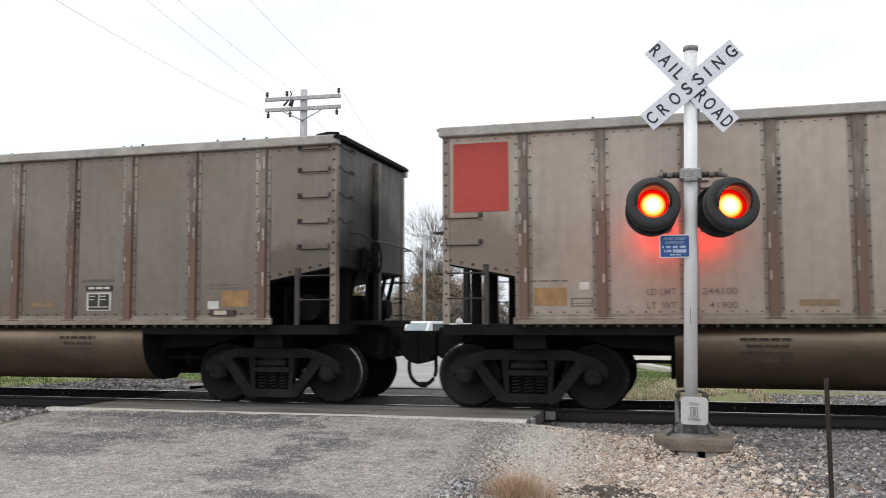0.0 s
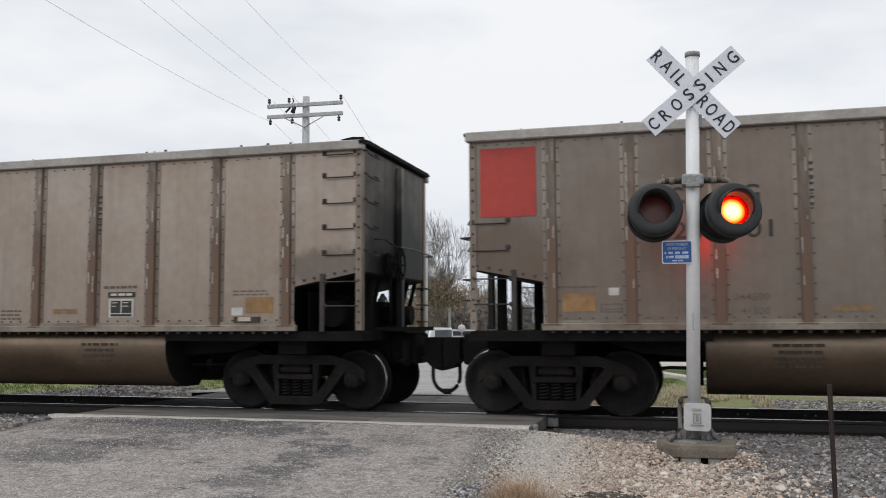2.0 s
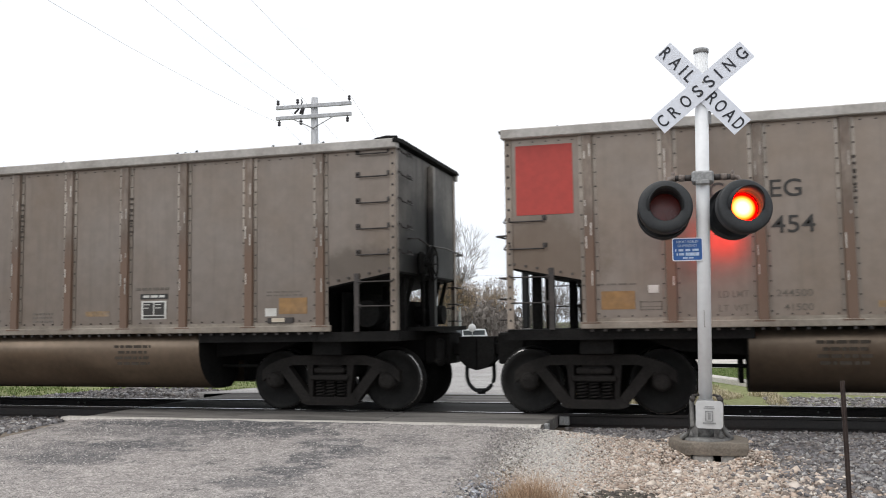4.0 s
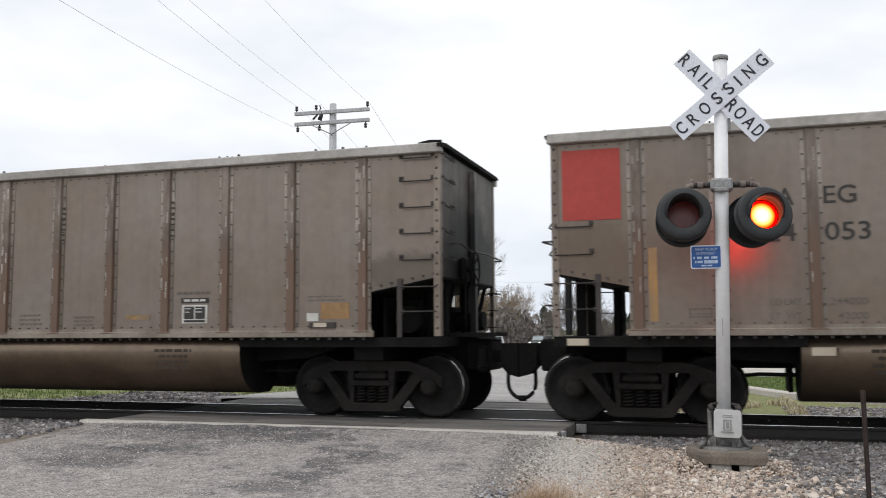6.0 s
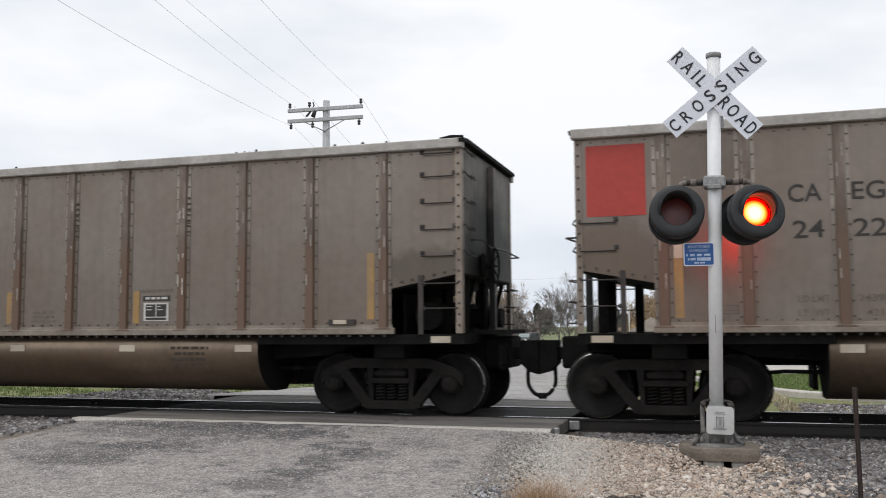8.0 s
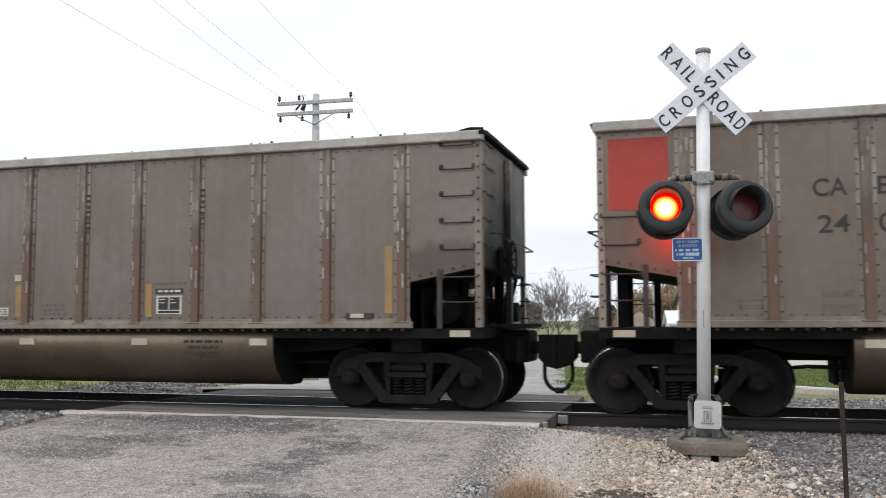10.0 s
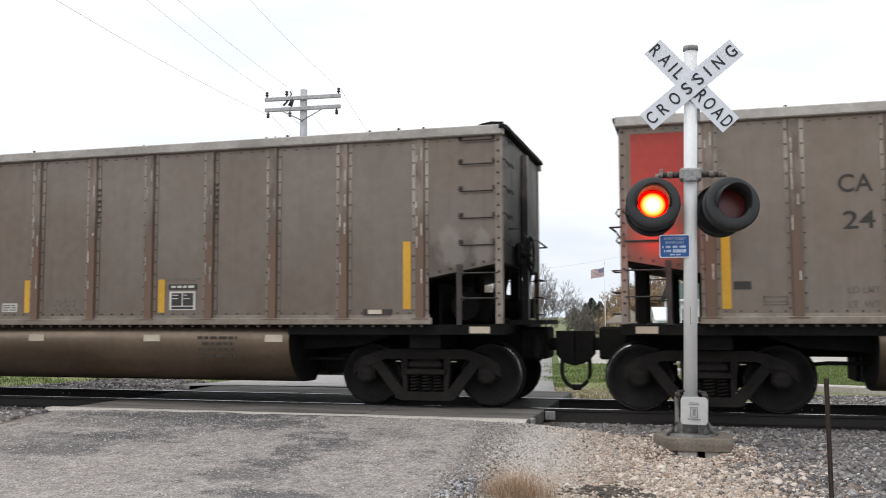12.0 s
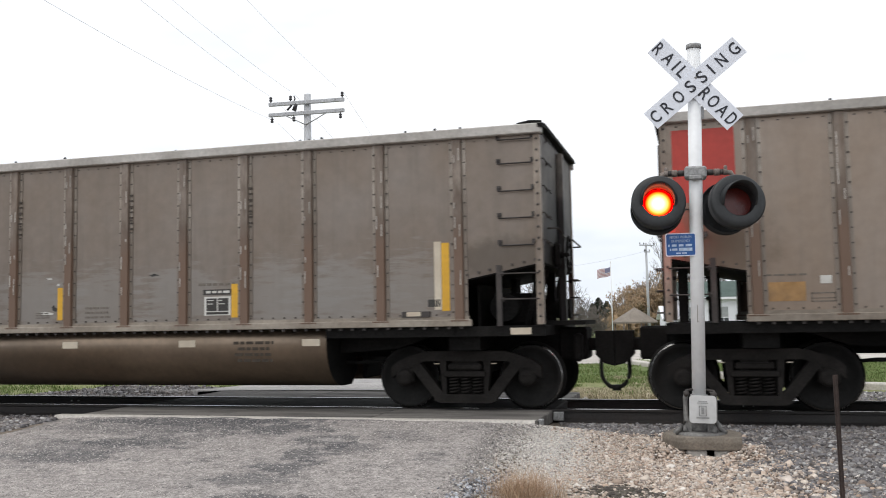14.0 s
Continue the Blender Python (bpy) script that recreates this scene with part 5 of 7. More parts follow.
    tube(bm, [(x0 - 0.07, 0.125, 0.227), (x0 + 0.05, 0.15, 0.227)], 0.045, 8)
    part("air_hose", bm, M["rubber"], car, "looped black rubber air hose")
    bm = bmesh.new()
    rows = 30
    grid = [[bm.verts.new((-HALF + 0.1 + (2 * HALF - 0.2) * i / 60, -SIDE + 0.04 + (2 * SIDE - 0.08) * j / 12,
                           3.60 + 0.16 * math.sin(math.pi * j / 12) + 0.10 * noise.noise((i * 0.5, j * 0.6, 0)))) for j in range(13)] for i in range(61)]
    for i in range(60):
        for j in range(12):
            bm.faces.new((grid[i][j], grid[i + 1][j], grid[i + 1][j + 1], grid[i][j + 1]))
    for i in range(12):
        x, s = random.uniform(-7, 7), random.uniform(0.012, 0.026)
        mtx = pose(x, -SIDE - random.uniform(0, 0.06), 3.862 + s * 0.4, *[random.uniform(0, 90) for _ in range(3)])
        bmesh.ops.create_icosphere(bm, subdivisions=1, radius=s, matrix=mtx)
    part("coal_load", bm, M["coal"], car, "black crushed coal heaped below the rim")
    return car


def flat(name, x0, x1, z0, z1, material, parent, label="", lift=0.004, y=-SIDE):
    bm = bmesh.new()
    box(bm, x0, x1, y - lift, y - 0.0005, z0, z1)
    return part(name, bm, material, parent, label)


def words(name, body, x, z, height, material, parent, bold=0.0, width=None, y=-SIDE - 0.004):
    me, w = text_mesh(name, body, height, material, bold)
    ob = put(name, me, parent, m=pose(x, y, z))
    if width:
        ob.scale = (width / w, 1, 1)
    return ob


def bars(name, x0, x1, z_top, n, material, parent, thick=0.022, gap=0.05, y=-SIDE):
    """Lines of lettering too small to read."""
    bm = bmesh.new()
    rnd = random.Random(int(x0 * 100) + n)
    for i in range(n):
        x, z = x0, z_top - i * gap
        while x < x1 - 0.03:
            w = min(rnd.uniform(0.05, 0.14), x1 - x)
            box(bm, x, x + w, y - 0.003, y - 0.0005, z - thick, z)
            x += w + 0.025
    return part(name, bm, material, parent)


def mark_car(car, marks, number, limits, kind, stripe, second=-2.92):
    """Paint, lettering and decals of one car."""
    flat("red_panel", -7.165, -6.40, 2.69, 3.628, M["red"], car, "faded red end panel")
    if number:
        a, b = number
        words("lettering", "CA", -4.68, 2.775, 0.215, M["letter"], car, 0.0018, 0.385)
        words("lettering", "EG", -3.955, 2.775, 0.215, M["letter"], car, 0.0018, 0.37)
        words("lettering", a, -4.64, 2.325, 0.215, M["letter"], car, 0.0018, 0.36)
        words("lettering", b, -3.955, 2.325, 0.215, M["letter"], car, 0.0018, 0.51)
    if limits:
        words("load_lettering", "LD LMT", -4.61, 1.54, 0.085, M["faint"], car, 0.0007, 0.36)
        words("load_lettering", limits[0], -3.93, 1.54, 0.085, M["faint"], car, 0.0007, 0.42)
        words("load_lettering", "LT  WT", -4.61, 1.365, 0.085, M["faint"], car, 0.0007, 0.36)
        words("load_lettering", limits[1], -3.85, 1.365, 0.085, M["faint"], car, 0.0007, 0.34)
    # capacity stencil: a white frame with two dark blocks
    x = 3.24
    if kind == "b":
        x = 2.29
    st = flat("data_stencil", x, x + 0.43, 1.385, 1.66, M["decal"], car, "white-framed data stencil")
    for x0, x1, z0, z1 in ((0.035, 0.205, 0.065, 0.25), (0.225, 0.395, 0.065, 0.25), (0.035, 0.395, 0.015, 0.05)):
        flat("block", x + x0, x + x1, 1.385 + z0, 1.385 + z1, M["letter"], st, lift=0.007)
    for bx in (0.05, 0.24):
        bars("block_lettering", x + bx, x + bx + 0.10, 1.385 + 0.225, 2, M["decal"], st, 0.012, 0.05, y=-SIDE - 0.0075)
    band = flat("black_band", x - 0.02, x + 0.45, 1.685, 1.765, M["letter"], car)
    bars("band_lettering", x + 0.03, x + 0.41, 1.745, 1, M["decal"], band, 0.034, y=-SIDE - 0.0045)
    bars("small_lettering", x - 0.10, x + 0.50, 1.86, 1, M["faint"], car, 0.04)
    lx = -1.70 if kind == "a" else -0.67
    if marks < 2.5:
        flat("label", lx, lx + 0.28, 1.37, 1.505, M["decal"], car, "white label")
    bars("label_lettering", lx + 0.02, lx + 0.26, 1.48, 3, M["faint"], car, 0.016, 0.035, y=-SIDE - 0.004)
    bars("small_lettering", 0.24, 0.68, 1.55, 3, M["faint"], car, 0.03, 0.07)
    if kind == "a":
        bars("small_lettering", 1.28, 1.66, 1.51, 3, M["faint"], car, 0.03, 0.06)
    for tx in (-3.5, 2.75):
        for i in range(4):
            z, cut = 1.0 - 0.085 * i, (0.0, 0.07, 0.01, 0.04)[i]
            back = 0.62 * (1 - math.sqrt(max(0.0, 1 - (max(0.0, 0.975 - z) / 0.635) ** 2)))
            bars("tub_lettering", tx + cut, tx + 0.64 - cut, z, 1, M["tub_letter"], car, 0.042, y=-SIDE + 0.028 + back)
    bm = bmesh.new()
    for x0, x1, z0, z1 in ((-5.58, -5.30, 1.50, 1.515), (-5.58, -5.30, 1.40, 1.415), (-5.58, -5.30, 1.44, 1.45), (-5.58, -5.565, 1.40, 1.515), (-5.315, -5.30, 1.40, 1.515)):
        box(bm, x0, x1, -SIDE - 0.003, -SIDE - 0.0005, z0, z1)
    part("small_frame", bm, M["faint"], car)
    flat("bracket", 5.35, 5.75, 1.30, 1.38, M["iron"], car, lift=0.03)
    flat("bracket_plate", 5.42, 5.62, 1.315, 1.375, M["decal_tan"], car, lift=0.036)
    if kind == "a":
        for x0, x1, z0, z1 in ((-6.07, -5.64, 1.415, 1.65), (-2.79, -2.33, 1.39, 1.47), (-0.80, -0.34, 1.41, 1.49), (2.25, 2.68, 1.44, 1.52), (5.52, 5.96, 1.43, 1.66)):
            flat("orange_patch", x0, x1, z0, z1, M["orange"] if z1 - z0 > 0.15 else M["orange_thin"], car, "faded orange patch")
        flat("white_patch", -5.47, -5.34, 1.62, 1.72, M["decal"], car)
        flat("white_patch", 5.30, 5.48, 1.40, 1.515, M["decal"], car)
        bars("small_lettering", -6.09, -5.62, 1.75, 1, M["faint"], car, 0.02)
        bars("small_lettering", 5.32, 5.88, 1.76, 2, M["faint"], car, 0.02)
    else:
        if marks > 2.5:
            flat("dark_patch", 5.72, 5.90, 1.44, 1.54, M["letter"], car)
            flat("dark_patch", -5.93, -5.72, 1.60, 1.70, M["letter"], car)
        for x0, z0, z1 in ((-6.07, 1.36, 2.30), (second, 1.36, 1.86), (-0.26, 1.36, 1.86), (marks, 1.35, 1.84), (5.92, 1.38, 2.31)):
            flat("reflective_stripe", x0, x0 + 0.11, z0, z1, stripe, car, "vertical yellow reflective stripe")
        for x0 in (-4.16, -2.20, -0.18, 1.85, 3.83):
            flat("tub_reflector", x0, x0 + 0.275, 0.925, 1.025, M["decal_tan"], car, "pale reflector decal", y=-SIDE + 0.028)
        for x0 in (-7.14, 6.85):
            flat("sill_reflector", x0, x0 + 0.28, 1.05, 1.14, M["decal_tan"], car, y=-SIDE + 0.028)
    return car


FIRST = -3.067 + 7.17     # where the middle of car 0 stands at 0 s
# each car has its own shade of road dust
SHADE = {k: sheet_mat(g, w) for k, g, w in ((-1, 1.02, 0.0), (0, 1.62, 0.01), (1, 0.95, 0.0), (2, 1.10, 0.0), (3, 1.00, 0.0), (4, 0.98, 0.0), (5, 0.87, 0.01), (6, 1.0, 0.0), (7, 1.18, 0.02))}
SPEED, EASE = 7.887, -0.0049


def car_x(k, t):
    return FIRST + PITCH * k - SPEED * t - 0.5 * EASE * t * (t - 14)


# road grime low on both ends of every car
for k in SHADE:
    add_stain(SHADE[k], (-6.75, -1.55, 2.15), (0.85, 4.0, 0.55), (0.15, 0.108, 0.078), 0.6, 1.5, 2.4)
    add_stain(SHADE[k], (6.85, -1.55, 2.02), (0.8, 4.0, 0.36), (0.10, 0.082, 0.066), 0.6, 1.5, 2.4)
# graffiti half scrubbed off the lower sides of one car, and scrapes on another
for x, w in ((-0.6, 0.8), (0.55, 0.9), (1.9, 0.7), (3.5, 0.9), (4.45, 0.85), (5.5, 0.7)):
    add_stain(SHADE[6], (x, -1.55, 1.62), (w, 4.0, 0.55), (0.31, 0.288, 0.262), 0.5, 3.2, 5.0, (0.45, 1, 2.6))
add_stain(SHADE[5], (6.6, -1.55, 2.22), (0.22, 4.0, 0.30), (0.40, 0.362, 0.312), 0.35, 2.0, 5.0, (1.4, 1, 0.6))
add_stain(SHADE[5], (7.06, -1.55, 2.22), (0.14, 4.0, 0.26), (0.40, 0.362, 0.312), 0.35, 2.0, 5.0, (1.4, 1, 0.6))
cars = []
plan = {-1: (None, ("244500", "41500"), "a"), 0: (("26", "738"), ("244100", "41900"), "a"), 1: (("26", "501"), ("244500", "41500"), "a"),
        2: (("26", "454"), ("244500", "41500"), "a"), 3: (("24", "053"), ("244000", "42000"), "b"), 4: (("24", "221"), ("243900", "42100"), "b"),
        5: (("24", "059"), ("243800", "42200"), "b"), 6: (("24", "167"), ("243900", "42100"), "b"), 7: (None, ("244500", "41500"), "a")}
first_car = build_car()
for k in sorted(plan):
    here = pose(car_x(k, 0), TRACK, 0)
    if k == -1:
        first_car.matrix_basis = here
        car = first_car
    else:
        car = copy_thing(first_car, here)
    cars.append((k, car))
for k, car in cars:
    number, limits, kind = plan[k]
    mark_car(car, 2.73 if k == 6 else 2.10, number, limits, kind, M["yellow"] if k in (5, 6) else M["yellow_old"], {4: -3.325, 5: -3.27, 6: -2.29}.get(k, -2.92))
    if number:
        car["label"] = "weathered grey-brown coal car lettered CAEG " + number[0] + number[1]
    if k == 4:
        flat("stripe_cap", -6.072, -5.958, 2.12, 2.36, M["decal_tan"], car, "pale top of a worn stripe", lift=0.006)
        flat("stripe_cap", -3.330, -3.210, 1.86, 1.98, M["decal_tan"], car, "pale top of a worn stripe", lift=0.006)
        flat("stripe_cap", -0.285, -0.150, 1.92, 2.02, M["decal_tan"], car, "pale top of a worn stripe", lift=0.006)
    # small pale bars painted as glints of sky at the side-frame openings
    if k >= 5:
        for t in TRUCKS:
            for dx in (-0.40, 0.42):
                flat("bearing_label", t + dx - 0.035, t + dx + 0.035, 0.640, 0.654, M["decal_tan"], car, y=-1.09)
    if k == 6:
        flat("old_tape", 5.815, 5.915, 1.40, 2.33, M["decal_tan"], car, "pale ghost of an older stripe")
        for x0, z0, w, h, c in ((-0.62, 1.42, 0.30, 0.10, "decal"), (-0.40, 1.46, 0.16, 0.14, "letter"), (-0.50, 1.98, 0.17, 0.05, "decal"), (-0.30, 1.88, 0.10, 0.05, "decal"), (1.30, 1.98, 0.26, 0.05, "letter")):
            bm = bmesh.new()
            ring = [(x0 + w * (0.5 + 0.5 * math.cos(a) * random.uniform(0.25, 1)), z0 + h * (0.5 + 0.5 * math.sin(a) * random.uniform(0.25, 1))) for a in [i * 0.57 for i in range(11)]]
            prism(bm, ring, -SIDE - 0.003, -SIDE - 0.0008)
            part("paint_scrap", bm, M[c], car)
    for ob in car.children:
        if k in SHADE and ob.name.startswith("side_sheet"):
            ob.material_slots[0].link = "OBJECT"
            ob.material_slots[0].material = SHADE[k]
    if not number and kind == "b":
        car["label"] = "weathered grey-brown coal car with yellow side stripes"


# ---------------------------------------------------------------- the crossing signal
FOOT, HEAD = Vector((-0.012, 10.03, -0.03)), Vector((0.088, 10.03, 4.23))
LEAN = math.degrees(math.atan2(HEAD.x - FOOT.x, HEAD.z - FOOT.z))
signal = thing("crossing_signal", "white steel post with railroad crossbuck and flashing red lamps", "crossing signal", pose(FOOT.x, FOOT.y, FOOT.z, 0, LEAN, 0))
bm = bmesh.new()
lathe(bm, [(0.30, 0.072), (4.20, 0.072)], 28, "z")
part("post", bm, M["white_post"], signal)
bm = bmesh.new()
lathe(bm, [(4.205, 0.077), (4.208, 0.082), (4.248, 0.082), (4.254, 0.078), (4.256, 0.0)], 28, "z")
part("post_cap", bm, M["galv"], signal, "flat grey post cap")
bm = bmesh.new()
box(bm, -0.004, 0.0, -0.0765, -0.0715, 1.22, 1.40)
box(bm, 0.0, 0.016, -0.0765, -0.0715, 1.22, 1.224)
part("rust_scratch", bm, M["rusty"], signal)

base = thing("concrete_foundation", "chipped brown concrete foundation block under the signal post", "foundation", pose(-0.01, 10.03, 0))
bm = bmesh.new()
plan_pts = ((-0.225, -0.36), (0.415, -0.36), (0.43, 0.10), (0.34, 0.34), (-0.30, 0.34), (-0.39, -0.02))
rings = [[bm.verts.new((x * s, y * s, z)) for x, y in plan_pts] for s, z in ((0.95, -0.118), (1.0, -0.040), (0.99, 0.012))]
for lo, hi in zip(rings, rings[1:]):
    for i in range(6):
        bm.faces.new((lo[i], lo[(i + 1) % 6], hi[(i + 1) % 6], hi[i]))
bm.faces.new(rings[-1]), bm.faces.new(rings[0][::-1])
bmesh.ops.bevel(bm, geom=list(bm.edges), offset=0.007, segments=2, profile=0.5, affect="EDGES")
part("cap_block", bm, M["concrete"], base)
for x0, x1 in ((-0.14, 0.065), (0.14, 0.29)):
    bm = bmesh.new()
    box(bm, x0, x1, -0.31, 0.26, -0.36, -0.118, bevel=0.02)
    part("footing", bm, M["pale"], base)

# cast base with its junction box, two upright cheeks that hold the post, and a flared foot
bm = bmesh.new()
box(bm, -0.17, 0.17, -0.17, 0.17, 0.040, 0.065, bevel=0.008)
lathe(bm, [(0.065, 0.13), (0.13, 0.095), (0.40, 0.082)], 24, "z")
for sx in (-1, 1):
    for sy in (-1, 1):
        prism(bm, [(sx * 0.19, 0.065), (sx * 0.08, 0.065), (sx * 0.08, 0.25)], sy * 0.13 - 0.014, sy * 0.13 + 0.014)
        lathe(bm, [(0.065, 0.028), (0.105, 0.028), (0.11, 0.016), (0.135, 0.016)], 8, "z", (sx * 0.145, sy * 0.145, 0))
tube(bm, [(-0.13, -0.12, 0.49), (-0.14, -0.13, 0.42), (-0.135, -0.13, 0.19), (-0.19, -0.15, 0.10), (-0.25, -0.16, 0.055)], 0.026, 8)
tube(bm, [(0.13, 0.0, 0.49), (0.16, 0.0, 0.42), (0.16, 0.0, 0.19), (0.21, -0.02, 0.10), (0.27, -0.04, 0.055)], 0.026, 8)
lathe(bm, [(0.010, 0.27), (0.060, 0.27), (0.072, 0.20), (0.072, 0.10)], 20, "z")
part("cast_base", bm, M["cast"], signal, "dull cast-iron junction-box base")
bm = bmesh.new()
box(bm, -0.088, 0.160, -0.20, -0.08, 0.170, 0.448, bevel=0.03)
collar = bmesh.new()
lathe(collar, [(0.395, 0.084), (0.40, 0.090), (0.45, 0.090), (0.455, 0.076)], 24, "z")
part("collar", collar, M["galv"], signal)
door = part("junction_box", bm, M["cast"], signal, "galvanised junction box")
bm = bmesh.new()
box(bm, -0.100, 0.172, -0.218, -0.199, 0.172, 0.457)
bmesh.ops.bevel(bm, geom=[e for e in bm.edges if abs(e.verts[0].co.y - e.verts[1].co.y) > 0.001], offset=0.035, segments=4, profile=0.5, affect="EDGES")
part("box_cover", bm, M["box_grey"], door, "pale grey rounded cover")
bm = bmesh.new()
for x0, x1, z0, z1 in ((-0.005, 0.075, 0.345, 0.353), (-0.005, 0.075, 0.245, 0.253), (-0.005, 0.007, 0.253, 0.345), (0.063, 0.075, 0.253, 0.345), (0.020, 0.050, 0.265, 0.335), (-0.03, 0.10, 0.220, 0.236), (-0.02, 0.09, 0.378, 0.384), (-0.01, 0.08, 0.396, 0.402)):
    box(bm, x0, x1, -0.224, -0.217, z0, z1)
part("raised_mark", bm, M["galv"], door)
for sx in (-0.13, 0.15):
    bm = bmesh.new()
    tube(bm, [(sx, -0.16, 0.44), (sx, -0.13, 0.50), (sx * 0.5, -0.10, 0.51)], 0.014, 6)
    lathe(bm, [(-0.19, 0.0), (-0.19, 0.03), (-0.15, 0.03)], 10, "y", (sx, 0, 0.47))
    part("hinge_bolt", bm, M["iron"], signal)

# crossbuck: two boards at a right angle
def blade(angle, y, groups):
    m = pose(0.006, y, 3.80, 0, -angle, 0)
    bm = bmesh.new()
    box(bm, -0.612, 0.612, -0.003, 0.003, -0.1145, 0.1145)
    bo = part("blade", bm, M["sign_white"], signal, m=m)
    for s, x, w in groups:
        me, width = text_mesh("letter", s, 0.135, M["sign_letter"], 0.0018)
        ob = put("letter", me, bo, m=pose(x, -0.0055, -0.0675))
        ob.scale = (w / width, 1, 1)
    for x in (-0.05, 0.05):
        bm = bmesh.new()
        lathe(bm, [(-0.010, 0.0), (-0.010, 0.012), (-0.003, 0.012)], 8, "y", (x, 0, -0.04 if x < 0 else 0.04))
        part("bolt", bm, M["galv"], bo)
    return bo


blade(-47.5 - LEAN + 1.2, -0.086, (("R", -0.599, 0.085), ("A", -0.453, 0.105), ("I", -0.293, 0.020), ("L", -0.220, 0.070), ("R", 0.117, 0.085), ("O", 0.234, 0.100), ("A", 0.371, 0.105), ("D", 0.510, 0.085)))
blade(40.0 - LEAN + 1.2, -0.098, (("C", -0.585, 0.090), ("R", -0.429, 0.085), ("O", -0.272, 0.100), ("S", -0.098, 0.080), ("S", 0.058, 0.080), ("I", 0.212, 0.020), ("N", 0.320, 0.090), ("G", 0.491, 0.095)))
bm = bmesh.new()
box(bm, -0.09, 0.09, -0.085, -0.06, 3.66, 3.94)
box(bm, 0.07, 0.10, -0.02, 0.02, 3.42, 3.56)
part("bracket", bm, M["galv"], signal)

# cross arm with its clamp
bm = bmesh.new()
box(bm, -0.115, 0.115, -0.115, 0.10, 2.765, 2.895, bevel=0.02)
box(bm, -0.075, 0.075, -0.135, -0.11, 2.74, 2.80, bevel=0.015)
part("arm_clamp", bm, M["galv"], signal, "galvanised arm clamp")
for sx in (-1, 1):
    bm = bmesh.new()
    tube(bm, [(sx * 0.10, 0.0, 2.835), (sx * 0.22, 0, 2.835), (sx * 0.30, 0, 2.835), (sx * 0.365, 0, 2.825), (sx * 0.39, 0, 2.78), (sx * 0.39, 0, 2.60)], 0.027, 10)
    lathe(bm, [(sx * 0.19, 0.038), (sx * 0.25, 0.038)], 10, "x", (0, 0, 2.835))
    lathe(bm, [(sx * 0.29, 0.036), (sx * 0.33, 0.036)], 10, "x", (0, 0, 2.835))
    lathe(bm, [(2.85, 0.02), (2.90, 0.018), (2.91, 0.0)], 8, "z", (sx * 0.31, 0, 0))
    part("cross_arm", bm, M["rusty"], signal, "rust-brown pipe arm")
    bm = bmesh.new()
    lathe(bm, [(sx * 0.115, 0.0315), (sx * 0.118, 0.034), (sx * 0.185, 0.034), (sx * 0.188, 0.0)], 12, "x", (0, 0, 2.835))
    part("pipe_union", bm, M["iron"], signal, "dark iron pipe union")
    bm = bmesh.new()
    lathe(bm, [(sx * 0.252, 0.0), (sx * 0.252, 0.0315), (sx * 0.288, 0.0315), (sx * 0.288, 0.0)], 12, "x", (0, 0, 2.835))
    part("pipe_union", bm, M["iron"], signal, "dark iron pipe union")


